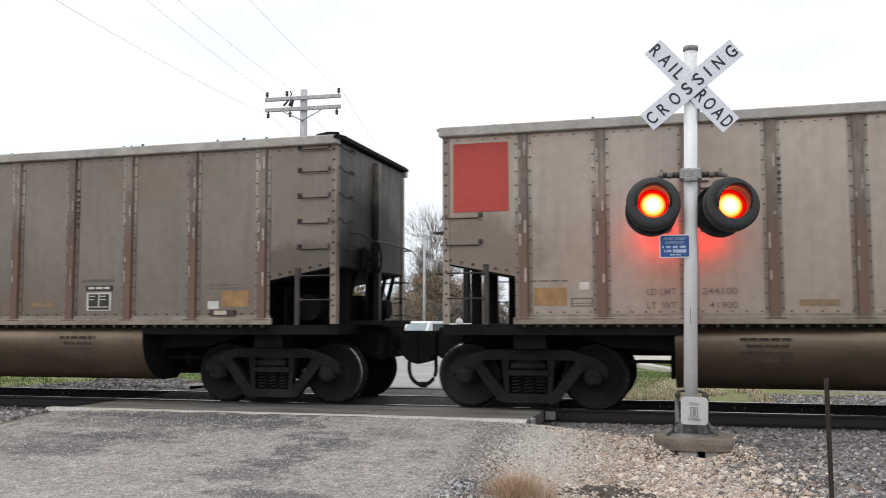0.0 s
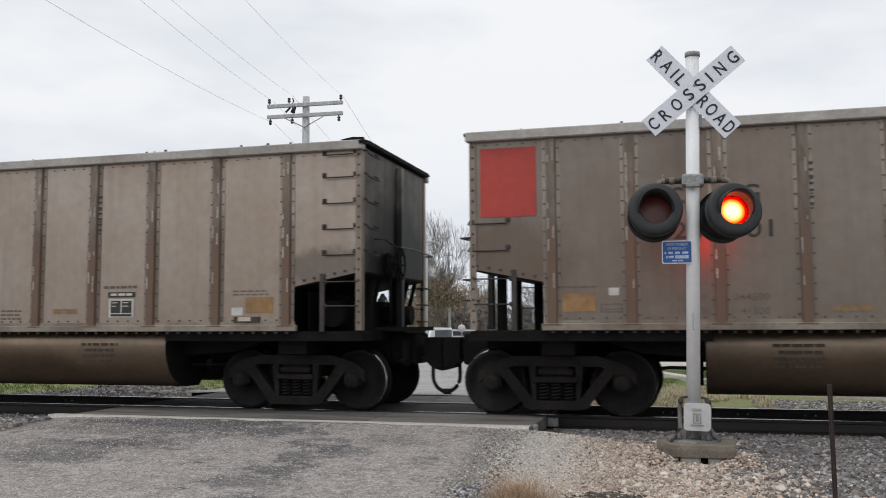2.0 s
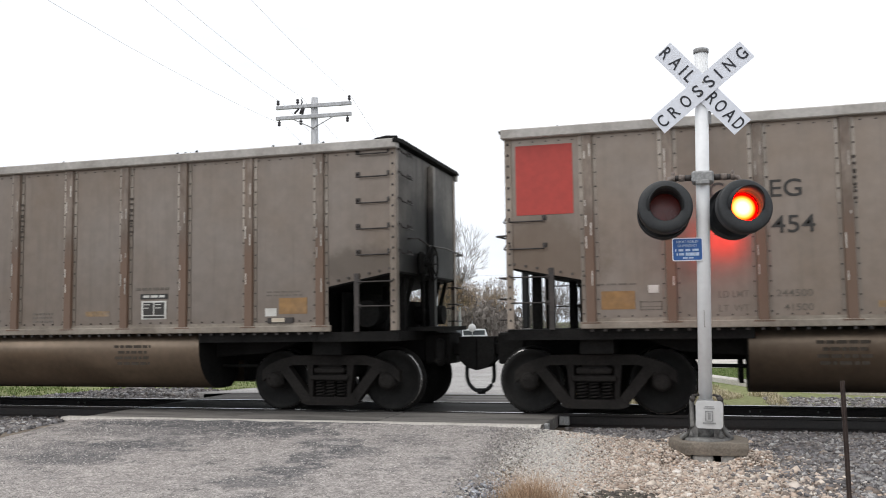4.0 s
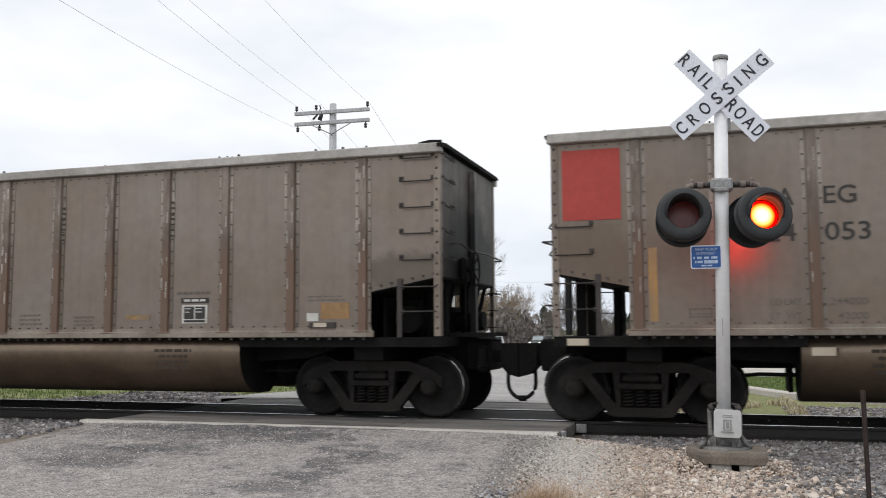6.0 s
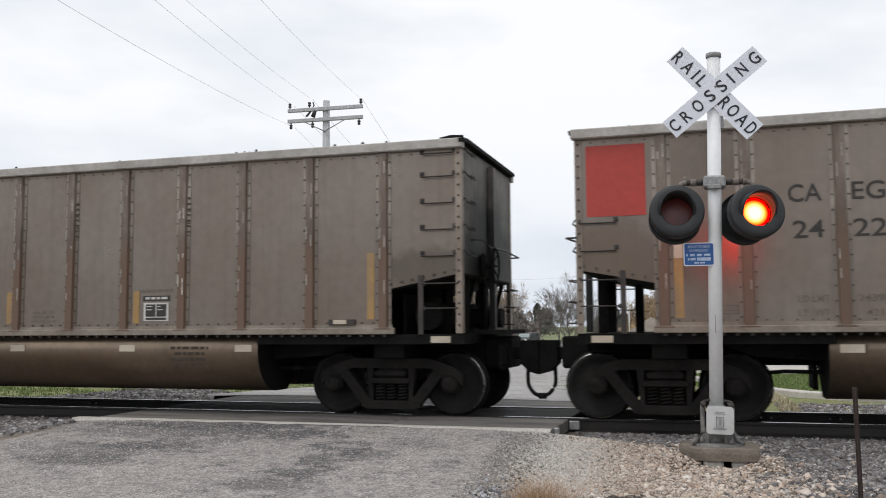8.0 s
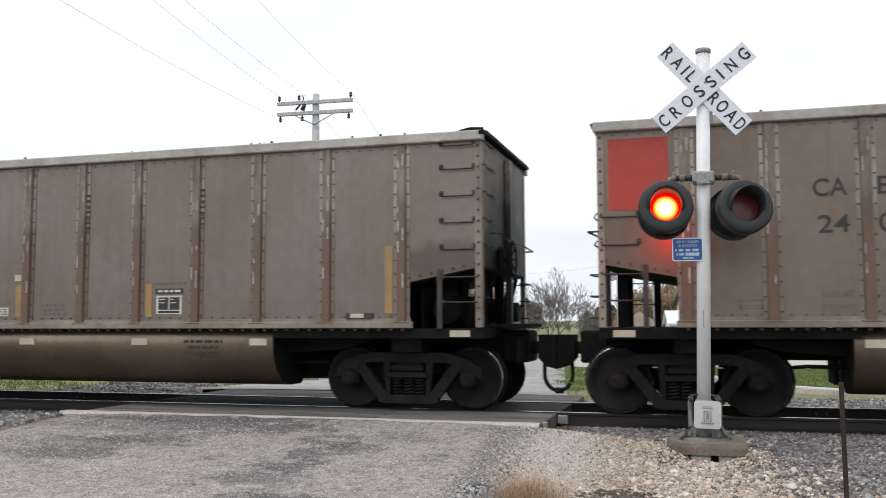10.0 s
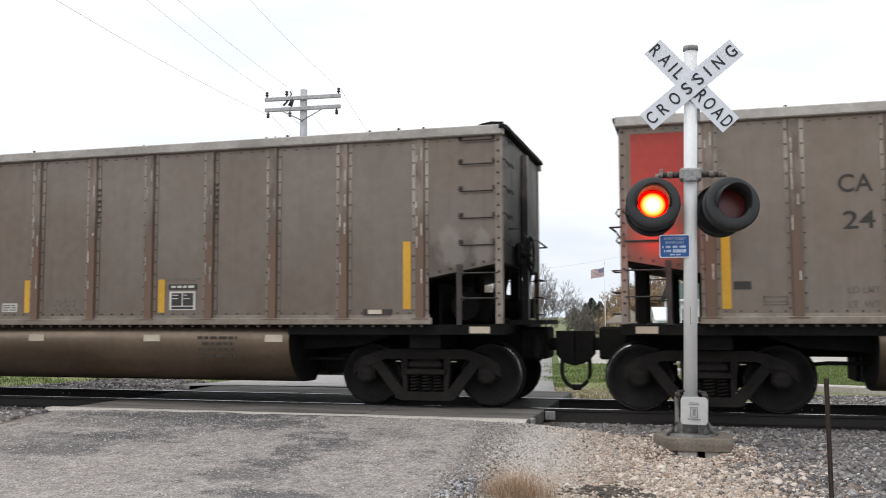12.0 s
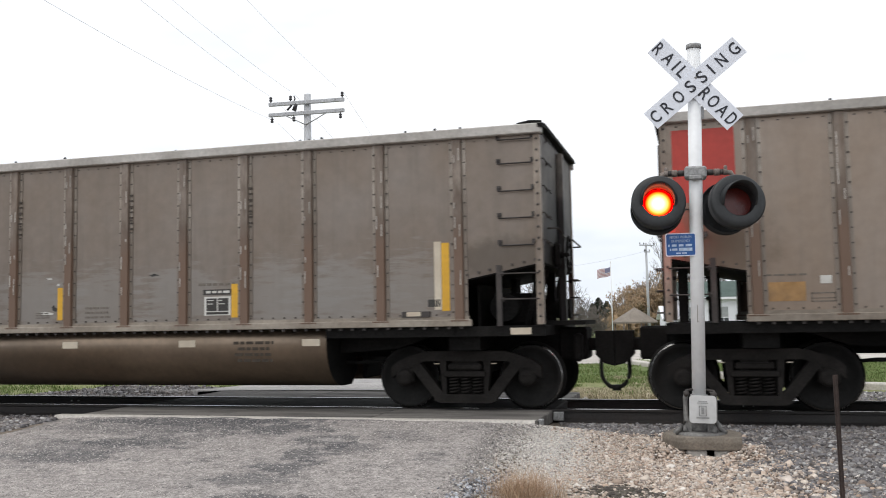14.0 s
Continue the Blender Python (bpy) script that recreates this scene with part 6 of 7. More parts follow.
def lamp(x, z, yaw, back):
    """A flashing lamp: round background, hood, housing and a disc that turns its lit or its dark face to the road."""
    away = 0.40 if back else 0.0
    aim = radians(yaw - 180 if back else yaw)
    turn = pose(x - away * math.sin(aim), -0.17 + away * math.cos(aim), z, 10 if back else -8, 0, yaw)
    bm = bmesh.new()
    # background: a dished black plate with a rolled rim and an opening for the lens
    lathe(bm, [(0.06, 0.176), (-0.075, 0.176), (-0.082, 0.183), (-0.066, 0.285), (-0.058, 0.298), (-0.045, 0.306), (0.07, 0.306), (0.07, 0.298), (-0.035, 0.296), (-0.05, 0.20), (0.06, 0.184), (0.06, 0.176)], 48, "y", close=True)
    lp = part("lamp_background", bm, M["hood"], signal, "round black lamp background", m=turn)
    lp.scale = (0.94, 0.94, 0.94)
    bm = bmesh.new()
    lathe(bm, [(0.05, 0.184), (0.24, 0.184), (0.24, 0.0)], 32, "y", close=True)
    part("housing", bm, M["hood"], lp)
    # the hood juts out over the upper part of the lens
    bm = bmesh.new()
    segs, ring = 36, []
    for i in range(segs + 1):
        a = math.radians(-20 + 220 * i / segs)
        length = 0.078 + 0.185 * max(0.0, math.sin(a) * 0.75 + 0.25) ** 0.8
        c, s = math.cos(a), math.sin(a)
        ring.append([bm.verts.new((c * r, y, s * r)) for r, y in ((0.1765, -0.06), (0.178, -length), (0.188, -length), (0.215, -0.06))])
    for p0, p1 in zip(ring, ring[1:]):
        for j in range(3):
            bm.faces.new((p0[j], p1[j], p1[j + 1], p0[j + 1])).smooth = True
    bm.faces.new(ring[0]), bm.faces.new(ring[-1][::-1])
    bmesh.ops.recalc_face_normals(bm, faces=bm.faces)
    if back:
        lathe(bm, [(-0.06, 0.1765), (-0.26, 0.1765), (-0.26, 0.185), (-0.06, 0.19)], 32, "y", close=True)
    part("hood", bm, M["hood"], lp)
    bm = bmesh.new()
    lathe(bm, [(-0.016, 0.0), (-0.013, 0.08), (-0.003, 0.166)], 32, "y", index=0)
    lathe(bm, [(0.016, 0.0), (0.013, 0.08), (0.003, 0.166)], 32, "y", index=1)
    lathe(bm, [(-0.003, 0.166), (-0.003, 0.1745), (0.003, 0.1745), (0.003, 0.166)], 32, "y", index=1)
    for f in list(bm.faces):
        if len(f.verts) > 4:
            bm.faces.remove(f)
    lens = part("lens_disc", bm, [M["beam"] if back else M["glow"], M["lens_dark"]], lp, "red lens")
    lens.matrix_basis = pose(0, 0.055, 0)
    return lens


LENSES = []
for x, z, side, yaw in ((-0.39, 2.50, "L", 5), (0.415, 2.485, "R", 16)):
    LENSES.append((side, lamp(x, z, yaw, False)))
    LENSES.append((side, lamp(x, z - 0.03, 180 + yaw, True)))
    bm = bmesh.new()
    box(bm, x - 0.05, x + 0.05, -0.05, 0.05, 2.44, 2.62, bevel=0.015)
    part("lamp_mount", bm, M["hood"], signal)

# blue notice below the lamps
bm = bmesh.new()
box(bm, -0.16, 0.16, -0.003, 0.0, -0.125, 0.125)
bmesh.ops.bevel(bm, geom=[e for e in bm.edges if abs(e.verts[0].co.y - e.verts[1].co.y) > 0.001], offset=0.02, segments=3, profile=0.5, affect="EDGES")
notice = part("notice_plate", bm, M["sign_white"], signal, "small blue emergency notice with white lettering", m=pose(-0.165, -0.078, 2.05, 0, -1, 0))
bm = bmesh.new()
box(bm, -0.149, 0.149, -0.006, -0.0035, -0.114, 0.114)
bmesh.ops.bevel(bm, geom=[e for e in bm.edges if abs(e.verts[0].co.y - e.verts[1].co.y) > 0.001], offset=0.016, segments=3, profile=0.5, affect="EDGES")
part("blue_field", bm, M["sign_blue"], notice)
for s, z, h, w in (("REPORT PROBLEM", 0.068, 0.027, 0.225), ("OR EMERGENCY", 0.026, 0.027, 0.20)):
    me, width = text_mesh("notice_lettering", s, h, M["notice_white"], 0.0)
    ob = put("notice_lettering", me, notice, m=pose(-w / 2, -0.008, z))
    ob.scale = (w / width, 1, 1)
bm = bmesh.new()
x = -0.13
for w in (0.015, 0.05, 0.05, 0.065):
    box(bm, x, x + w, -0.0085, -0.006, -0.020, 0.004)
    x += w + 0.022
for x0, x1 in ((-0.115, -0.10), (-0.09, -0.035)):
    box(bm, x0, x1, -0.0085, -0.006, -0.065, -0.04)
box(bm, -0.02, 0.12, -0.0085, -0.006, -0.07, -0.035)
for x0, x1 in ((-0.05, 0.0), (0.01, 0.06)):
    box(bm, x0, x1, -0.0085, -0.006, -0.10, -0.085)
part("notice_bars", bm, M["notice_white"], notice)

rod = thing("steel_rod", "rusty steel stake standing in the gravel", "stake", pose(0.955, 7.0, -0.24, 0, -0.6, 0))
bm = bmesh.new()
box(bm, -0.016, 0.016, -0.006, 0.006, -0.1, 1.06)
box(bm, -0.004, 0.004, -0.02, -0.006, -0.1, 1.06)
part("stake", bm, M["stake"], rod)

bush = np.array([(-1.42 + random.gauss(0, 0.13), 7.46 + random.gauss(0, 0.12), -0.26) for _ in range(60)])
blades("dry_weed", bush, 0.04, 0.30, 1.7, M["weed"], "dry reddish-brown weed clump at the road edge", "weed", 0.0013, 30, 0.08)
wisps = np.array([(-1.42 + random.gauss(0, 0.16), 7.50 + random.gauss(0, 0.15), -0.26) for _ in range(40)])
blades("dry_weed", wisps, 0.20, 0.42, 0.9, M["weed"], "thin dry stalks above the weed clump", "weed", 0.0010, 6, 0.05)
small = np.array([(-1.9 + random.gauss(0, 0.25), 8.2 + random.gauss(0, 0.5), -0.24) for _ in range(14)])
blades("dry_weed", small, 0.03, 0.09, 0.9, M["weed"], "thin dry weeds in the gravel", "weed", 0.002, 10, 0.05)


# ---------------------------------------------------------------- beyond the tracks
def at(ratio, y, dz=0.0):
    """A place on the ground at a depth y, in the direction x / y = ratio from the eye."""
    return ratio * y, y, ground_z(y) + dz


def pole(name, x, y, top, lean, label, arms, arm_turn=0.0, guy=False):
    z0 = ground_z(y)
    p = thing(name, label, "utility pole", pose(x, y, z0, 0, lean, arm_turn))
    bm = bmesh.new()
    tube(bm, [(0, 0, -0.3), (0, 0, (top - z0) * 0.5), (0, 0, top - z0)], 0.155, 12, 0.105)
    part("shaft", bm, M["pole"], p)
    for dz, half, up in arms:
        z = top - z0 - dz
        bm = bmesh.new()
        box(bm, -half, half, -0.16, -0.06, z - 0.055, z + 0.055, bevel=0.008)
        arm = part("cross_arm", bm, M["pole"], p)
        for sx in ([-half + 0.06, -half * 0.42, half - 0.06] if up else [-half + 0.1, -half * 0.33, half - 0.12]):
            bm = bmesh.new()
            s = 1 if up else -1
            prof = [(z + s * 0.05, 0.018), (z + s * 0.10, 0.02), (z + s * 0.11, 0.05), (z + s * 0.14, 0.055), (z + s * 0.16, 0.03), (z + s * 0.19, 0.05), (z + s * 0.23, 0.045), (z + s * 0.25, 0.0)]
            lathe(bm, prof, 10, "z", (sx, -0.11, 0))
            part("insulator", bm, M["insul"], arm)
        if not up:
            bm = bmesh.new()
            for s in (-1, 1):
                tube(bm, [(s * half * 0.55, -0.16, z - 0.05), (0, -0.14, z - 0.38)], 0.016, 5)
            part("brace", bm, M["galv"], arm)
    return p


near_pole = pole("utility_pole", -11.24, 25, 8.24, 0, "grey wooden utility pole with two crossarms", ((0.27, 1.22, True), (0.60, 1.22, False)), 3.0)
bm = bmesh.new()
tube(bm, [(-0.62, -0.11, 8.28), (-0.48, -0.11, 8.42), (-0.36, -0.11, 8.62), (-0.40, -0.11, 8.72)], 0.035, 8, 0.02)
tube(bm, [(-0.40, -0.11, 8.25), (-0.30, -0.11, 8.52)], 0.075, 8, 0.05)
part("cutout", bm, M["insul"], near_pole, "dark fuse cut-out")
bm = bmesh.new()
box(bm, 0.10, 0.17, -0.05, 0.05, 5.2, 5.55)
part("junction", bm, M["iron"], near_pole)

pole("utility_pole", *at(-0.2966, 80)[:2], 9.2, 0.4, "far grey utility pole with one crossarm", ((0.35, 1.2, True),), 6)
pole("utility_pole", *at(-0.268, 87)[:2], 8.4, -0.6, "far grey utility pole beside the bare tree", ((0.3, 0.5, True),), 4)
pole("utility_pole", *at(-0.236, 150)[:2], 8.0, 0.0, "distant utility pole with a crossarm", ((0.3, 1.2, True),), 0)
pole("utility_pole", *at(-0.222, 150)[:2], 6.8, -4.0, "distant leaning utility pole", ((0.3, 0.4, True),), 0)
pole("utility_pole", *at(-0.0492, 90)[:2], 8.4, -0.5, "grey utility pole behind the gazebo", ((0.25, 1.0, True), (0.9, 0.4, True)), 50)


def wire(a, b, sag, r=0.010):
    a, b = Vector(a), Vector(b)
    bm = bmesh.new()
    pts = []
    for i in range(25):
        u = i / 24
        q = a.lerp(b, u)
        q.z -= sag * 4 * u * (1 - u)
        pts.append(q)
    tube(bm, pts, r, 4, cap=False)
    w = thing("power_line", "thin grey overhead power line", "power line", group="overhead lines")
    part("strand", bm, M["wire"], w)


for x0, z0, a in ((-12.38, 8.20, 0.235), (-11.75, 8.35, 0.215), (-10.07, 8.20, 0.205), (-12.35, 7.50, 0.175)):
    wire((x0, 24.9, z0), (x0 + a * 50, -25, z0 + 1.0), 1.5, 0.0035)
    wire((x0, 25.1, z0), (x0 * 0.6 - 14, 80, z0 + 0.7), 1.2, 0.005)
wire((at(-0.2966, 80)[0], 80, 8.9), (at(-0.236, 150)[0], 150, 7.6), 1.0, 0.02)
wire((at(-0.0492, 90)[0], 90, 8.2), (40, 110, 8.0), 1.2, 0.007)
wire((at(-0.0492, 90)[0], 90, 7.6), (-30, 100, 7.4), 1.2, 0.007)


def tree_meshes(seed, height, spread=0.9, levels=6, trunk_share=0.23, fit=False):
    """Trunk and bare crown of a broad-leaved tree, and the places of its twig ends."""
    rnd = random.Random(seed)
    trunk, crown, tips = bmesh.new(), bmesh.new(), []

    def grow(p, d, length, r, level):
        mid = p + d * length * 0.5 + Vector((rnd.gauss(0, 1), rnd.gauss(0, 1), rnd.gauss(0, 0.5))) * length * 0.08
        end = mid + (d + Vector((rnd.gauss(0, 0.16), rnd.gauss(0, 0.16), 0.03))).normalized() * length * 0.5
        thin = r * 0.66
        tube(trunk if level < 2 else crown, [p, mid, end] if level < 5 else [p, end], r, 7 if level < 2 else 4 if level < 4 else 3, thin, cap=False)
        if level >= levels - 2:
            tips.append(end)
        if level >= levels:
            return
        n = 3 if level > 1 else 4
        for i in range(n):
            az = 2 * math.pi * (i + rnd.random() * 0.7) / n
            tilt = spread * (rnd.uniform(0.55, 1.1) if i else rnd.uniform(0.05, 0.4))
            ref = d.orthogonal().normalized()
            side = ref * math.cos(az) + d.cross(ref) * math.sin(az)
            nd = (d * math.cos(tilt) + side * math.sin(tilt) + Vector((0, 0, 0.13))).normalized()
            grow(end if i < 2 else p.lerp(end, rnd.uniform(0.35, 0.95)), nd, length * (rnd.uniform(0.78, 0.92) if i == 0 else rnd.uniform(0.5, 0.82)), max(thin * (0.92 if i == 0 else rnd.uniform(0.5, 0.75)), 0.015), level + 1)

    grow(Vector((0, 0, -0.2)), Vector((0, 0, 1)), height * trunk_share, height * 0.014, 0)
    if fit:
        k = height / max(q.z for q in tips)
        for b in (trunk, crown):
            for v in b.verts:
                v.co *= k
        tips = [q * k for q in tips]
    return trunk, crown, tips


def leaves(tips, seed, size, per, spread, share=1.0, low=None):
    rnd = random.Random(seed)
    bm = bmesh.new()
    for t in tips:
        if rnd.random() > share or (low and t.z > low):
            continue
        for _ in range(per):
            c = t + Vector((rnd.gauss(0, spread), rnd.gauss(0, spread), rnd.gauss(0, spread)))
            m = pose(0, 0, 0, *[rnd.uniform(0, 360) for _ in range(3)]).to_3x3()
            s = size * rnd.uniform(0.6, 1.3)
            bm.faces.new([bm.verts.new(c + m @ Vector(q) * s) for q in ((-1, -0.5, 0), (0.2, -0.6, 0.2), (1, 0.1, 0), (0.1, 0.6, 0.2))])
    return bm


def tree(place, seed, height, label, leaf=None, spread=0.9, per=2, size=0.10, share=0.7, low=None, levels=6, turn=0, fit=False, trunk_share=0.23):
    x, y, z = place
    t = thing("tree", label, "tree", pose(x, y, z, 0, 0, turn))
    trunk, crown, tips = tree_meshes(seed, height, spread, levels, trunk_share, fit)
    part("trunk", trunk, M["bark"], t)
    part("crown", crown, M["bark"], t)
    if leaf:
        part("foliage", leaves(tips, seed, size, per, height * 0.022, share, low), M[leaf], t)
    return t


def conifer(place, seed, height, radius, label):
    x, y, z = place
    rnd = random.Random(seed)
    t = thing("tree", label, "tree", pose(x, y, z))
    bm = bmesh.new()
    tube(bm, [(0, 0, -0.2), (0, 0, height * 0.9)], height * 0.018, 7, 0.02)
    part("trunk", bm, M["bark"], t)
    bm = bmesh.new()
    for _ in range(1500):
        u = rnd.random() ** 0.8
        r = radius * (1 - u) ** 0.7 * math.sqrt(rnd.uniform(0.15, 1)) * (0.8 + 0.3 * math.sin(9 * u))
        a = rnd.uniform(0, 2 * math.pi)
        c = Vector((math.cos(a) * r, math.sin(a) * r, height * (0.06 + 0.94 * u)))
        m = pose(0, 0, 0, rnd.uniform(-40, 40), rnd.uniform(-40, 40), rnd.uniform(0, 360)).to_3x3()
        s = height * 0.035 * rnd.uniform(0.6, 1.3)
        bm.faces.new([bm.verts.new(c + m @ Vector(q) * s) for q in ((-1, -0.5, 0), (1, -0.4, -0.3), (0.6, 0.5, -0.2), (-0.7, 0.6, 0.1))])
    part("crown", bm, M["leaf_dark"], t)
    return t


def thicket(name, x0, x1, y0, y1, height, n, seed, leaf, label, leaf_size=0.22):
    """Far brush: many thin stems with scraps of leaf, joined in one."""
    rnd = random.Random(seed)
    bm = bmesh.new()
    for _ in range(n):
        x, y = rnd.uniform(x0, x1), rnd.uniform(y0, y1)
        z = ground_z(y)
        h = height * rnd.uniform(0.55, 1.0) * (0.75 + 0.35 * noise.noise((x * 0.09, y * 0.05, seed)))
        top = Vector((x + rnd.gauss(0, 0.4), y, z + h))
        tube(bm, [(x, y, z), (x + rnd.gauss(0, 0.2), y, z + h * 0.55), top], 0.06, 3, 0.012, cap=False)
        for _ in range(5):
            b = Vector((x, y, z + h * rnd.uniform(0.25, 0.8)))
            tube(bm, [b, b + Vector((rnd.gauss(0, 0.8), rnd.gauss(0, 0.4), rnd.uniform(0.4, 1.4)))], 0.03, 3, 0.01, cap=False)
        for _ in range(8):
            c = Vector((x + rnd.gauss(0, 0.7), y + rnd.gauss(0, 0.5), z + h * rnd.uniform(0.05, 0.95)))
            m = pose(0, 0, 0, *[rnd.uniform(0, 360) for _ in range(3)]).to_3x3()
            s = leaf_size * rnd.uniform(0.5, 1.4)
            bm.faces.new([bm.verts.new(c + m @ Vector(q) * s) for q in ((-1, -0.5, 0), (1, -0.6, 0.2), (0.8, 0.5, 0), (-0.8, 0.7, 0.2))])
    ob = part(name, bm, M[leaf])
    return tagged(ob, label, "thicket", kind="stuff")


def house(name, place, turn, length, depth, wall, rise, siding, roof, label, windows=(), doors=(), overhang=0.35, end_windows=()):
    """A gabled building; its long front faces -y, its left front corner at the origin."""
    x, y, z = place
    h = thing(name, label, "house", pose(x, y, z, 0, 0, turn))
    bm = bmesh.new()
    section(bm, [(0, -0.3), (0, wall), (depth / 2, wall + rise), (depth, wall), (depth, -0.3)], 0, length)
    body = part("wall", bm, siding, h)
    for s in (0, 1):
        bm = bmesh.new()
        slope = rise / (depth / 2)
        e = overhang
        if s == 0:
            pts = [(-e, wall - e * slope), (-e, wall - e * slope + 0.10), (depth / 2, wall + rise + 0.12), (depth / 2, wall + rise + 0.02)]
        else:
            pts = [(depth + e, wall - e * slope), (depth + e, wall - e * slope + 0.10), (depth / 2, wall + rise + 0.12), (depth / 2, wall + rise + 0.02)]
        section(bm, pts, -e, length + e)
        part("roof", bm, roof, h)
    bm = bmesh.new()
    box(bm, -overhang - 0.02, length + overhang + 0.02, -overhang - 0.03, -overhang, wall - overhang * rise / (depth / 2) - 0.10, wall - overhang * rise / (depth / 2) + 0.09)
    part("fascia", bm, M["siding"], h)
    for x0, w, z0, hh in windows:
        bm = bmesh.new()
        for a, b, c, d in ((x0 - 0.09, x0, z0 - 0.09, z0 + hh + 0.09), (x0 + w, x0 + w + 0.09, z0 - 0.09, z0 + hh + 0.09), (x0, x0 + w, z0 + hh, z0 + hh + 0.09), (x0, x0 + w, z0 - 0.09, z0), (x0, x0 + w, z0 + hh / 2 - 0.03, z0 + hh / 2 + 0.03), (x0 + w / 2 - 0.02, x0 + w / 2 + 0.02, z0, z0 + hh / 2 - 0.03)):
            box(bm, a, b, -0.06, -0.02, c, d)
        wn_ = part("window", bm, M["siding"], h)
        bm = bmesh.new()
        box(bm, x0, x0 + w, -0.035, -0.022, z0, z0 + hh / 2 - 0.03)
        part("lower_pane", bm, M["glass"], wn_)
        bm = bmesh.new()
        box(bm, x0, x0 + w, -0.035, -0.022, z0 + hh / 2 + 0.03, z0 + hh)
        part("upper_pane", bm, M["pane_blind"], wn_)
    for x0, w, hh in doors:
        bm = bmesh.new()
        box(bm, x0, x0 + w, -0.05, -0.02, 0.0, hh)
        part("door", bm, M["siding_grey"], h)
    return h


M["pane_blind"] = mat("window_with_blind", (0.40, 0.41, 0.42), (0.33, 0.34, 0.35), rough=0.3, bump=0)
M["beige"] = mat("beige_metal_siding", (0.55, 0.53, 0.47), (0.47, 0.45, 0.40), rough=0.7, scale=3, big=1.2, bump=0.05)

# white church-like house with a green roof, and the small gabled wing on its end
white = house("house", (-0.80, 75, ground_z(75)), 9.0, 10.5, 8.2, 3.62, 1.28, M["siding"], M["roof_green"], "white clapboard house with a dark green shingle roof",
              windows=((0.25, 0.72, 1.12, 1.70), (2.62, 0.72, 1.12, 1.70), (5.24, 0.72, 1.12, 1.70), (7.95, 0.72, 1.12, 1.70)))
bm = bmesh.new()
prism(bm, [(-0.45, 3.5), (-0.45, 3.6), (-0.02, 4.95), (0.0, 4.85)], -0.37, -0.30)
part("gable_trim", bm, M["siding"], white)
bm = bmesh.new()
section(bm, [(0.6, -0.3), (0.6, 2.0), (2.2, 2.9), (3.8, 2.0), (3.8, -0.3)], -1.6, -0.02)
wing = part("porch", bm, M["siding"], white)
bm = bmesh.new()
for s in (0, 1):
    section(bm, [(2.2, 3.0), (2.2, 2.9), (0.3 if not s else 4.1, 1.85), (0.3 if not s else 4.1, 1.95)], -1.85, -0.02)
part("porch_roof", bm, M["siding"], wing)
bm = bmesh.new()
box(bm, -0.9, -0.45, 0.57, 0.60, 0.7, 1.6)
part("porch_window", bm, M["glass"], wing)

bm = bmesh.new()
prism(bm, [(10.52, -0.3), (10.52, 3.25), (12.1, 2.85), (12.1, -0.3)], 0.5, 5.5)
side_wing = part("side_wing", bm, M["siding"], white, "low white wing with a sloping roof")
bm = bmesh.new()
prism(bm, [(10.52, 3.27), (10.52, 3.37), (12.45, 2.89), (12.45, 2.77)], 0.2, 5.8)
part("wing_roof", bm, M["siding"], side_wing)

# rail fence before the house
fence = thing("fence", "thin galvanised rail fence before the white house", "fence")
for i in range(9):
    bm = bmesh.new()
    tube(bm, [(0.2 + i * 1.2, 47, ground_z(47) - 0.2), (0.2 + i * 1.2, 47, 0.60)], 0.022, 6)
    part("fence_post", bm, M["galv"], fence)
bm = bmesh.new()
tube(bm, [(0.2, 47, 0.60), (9.8, 47, 0.62)], 0.022, 6)
part("top_rail", bm, M["galv"], fence)

# long white-roofed shed and the grey houses behind it
house("shed", (-46.5, 88, ground_z(88)), 3.0, 12.6, 9.0, 2.35, 1.25, M["beige"], M["roof_white"], "long beige shed with a white metal roof", doors=((9.3, 1.0, 2.0), (3.0, 2.4, 2.1)))
house("shed", (-48.5, 72, ground_z(72)), 4.0, 8.5, 6.0, 2.1, 0.9, M["siding"], M["roof_white"], "low white shed with a white metal roof", doors=((5.2, 1.0, 1.9),))
house("house", (-45.0, 122, ground_z(122)), 0, 6.0, 7.0, 2.2, 1.9, M["siding_grey"], M["roof_grey"], "grey house with a grey shingle roof", windows=((1.2, 0.9, 0.8, 1.1), (3.8, 0.9, 0.8, 1.1)))
gray = house("house", (-41.5, 134, ground_z(134)), 90, 7.0, 5.2, 2.1, 2.0, M["siding_grey"], M["roof_grey"], "small grey gabled house with white trim")
bm = bmesh.new()
for y0 in (1.0, 3.2):
    box(bm, -0.05, -0.02, y0, y0 + 0.9, 0.7, 1.7)
part("window", bm, M["siding"], gray)

# gazebo and flag
gz = thing("gazebo", "open park gazebo with a brown hipped roof", "gazebo", pose(*at(-0.0645, 82), 0, 0, 20))
bm = bmesh.new()
apex = bm.verts.new((0, 0, 3.05))
rim = [bm.verts.new((2.15 * math.cos(a), 2.15 * math.sin(a), 1.75)) for a in [math.pi / 4 * i for i in range(8)]]
low = [bm.verts.new((2.15 * math.cos(a), 2.15 * math.sin(a), 1.62)) for a in [math.pi / 4 * i for i in range(8)]]
for i in range(8):
    bm.faces.new((rim[i], rim[(i + 1) % 8], apex))
    bm.faces.new((low[i], low[(i + 1) % 8], rim[(i + 1) % 8], rim[i]))
bm.faces.new(low[::-1])
part("roof", bm, M["roof_brown"], gz)
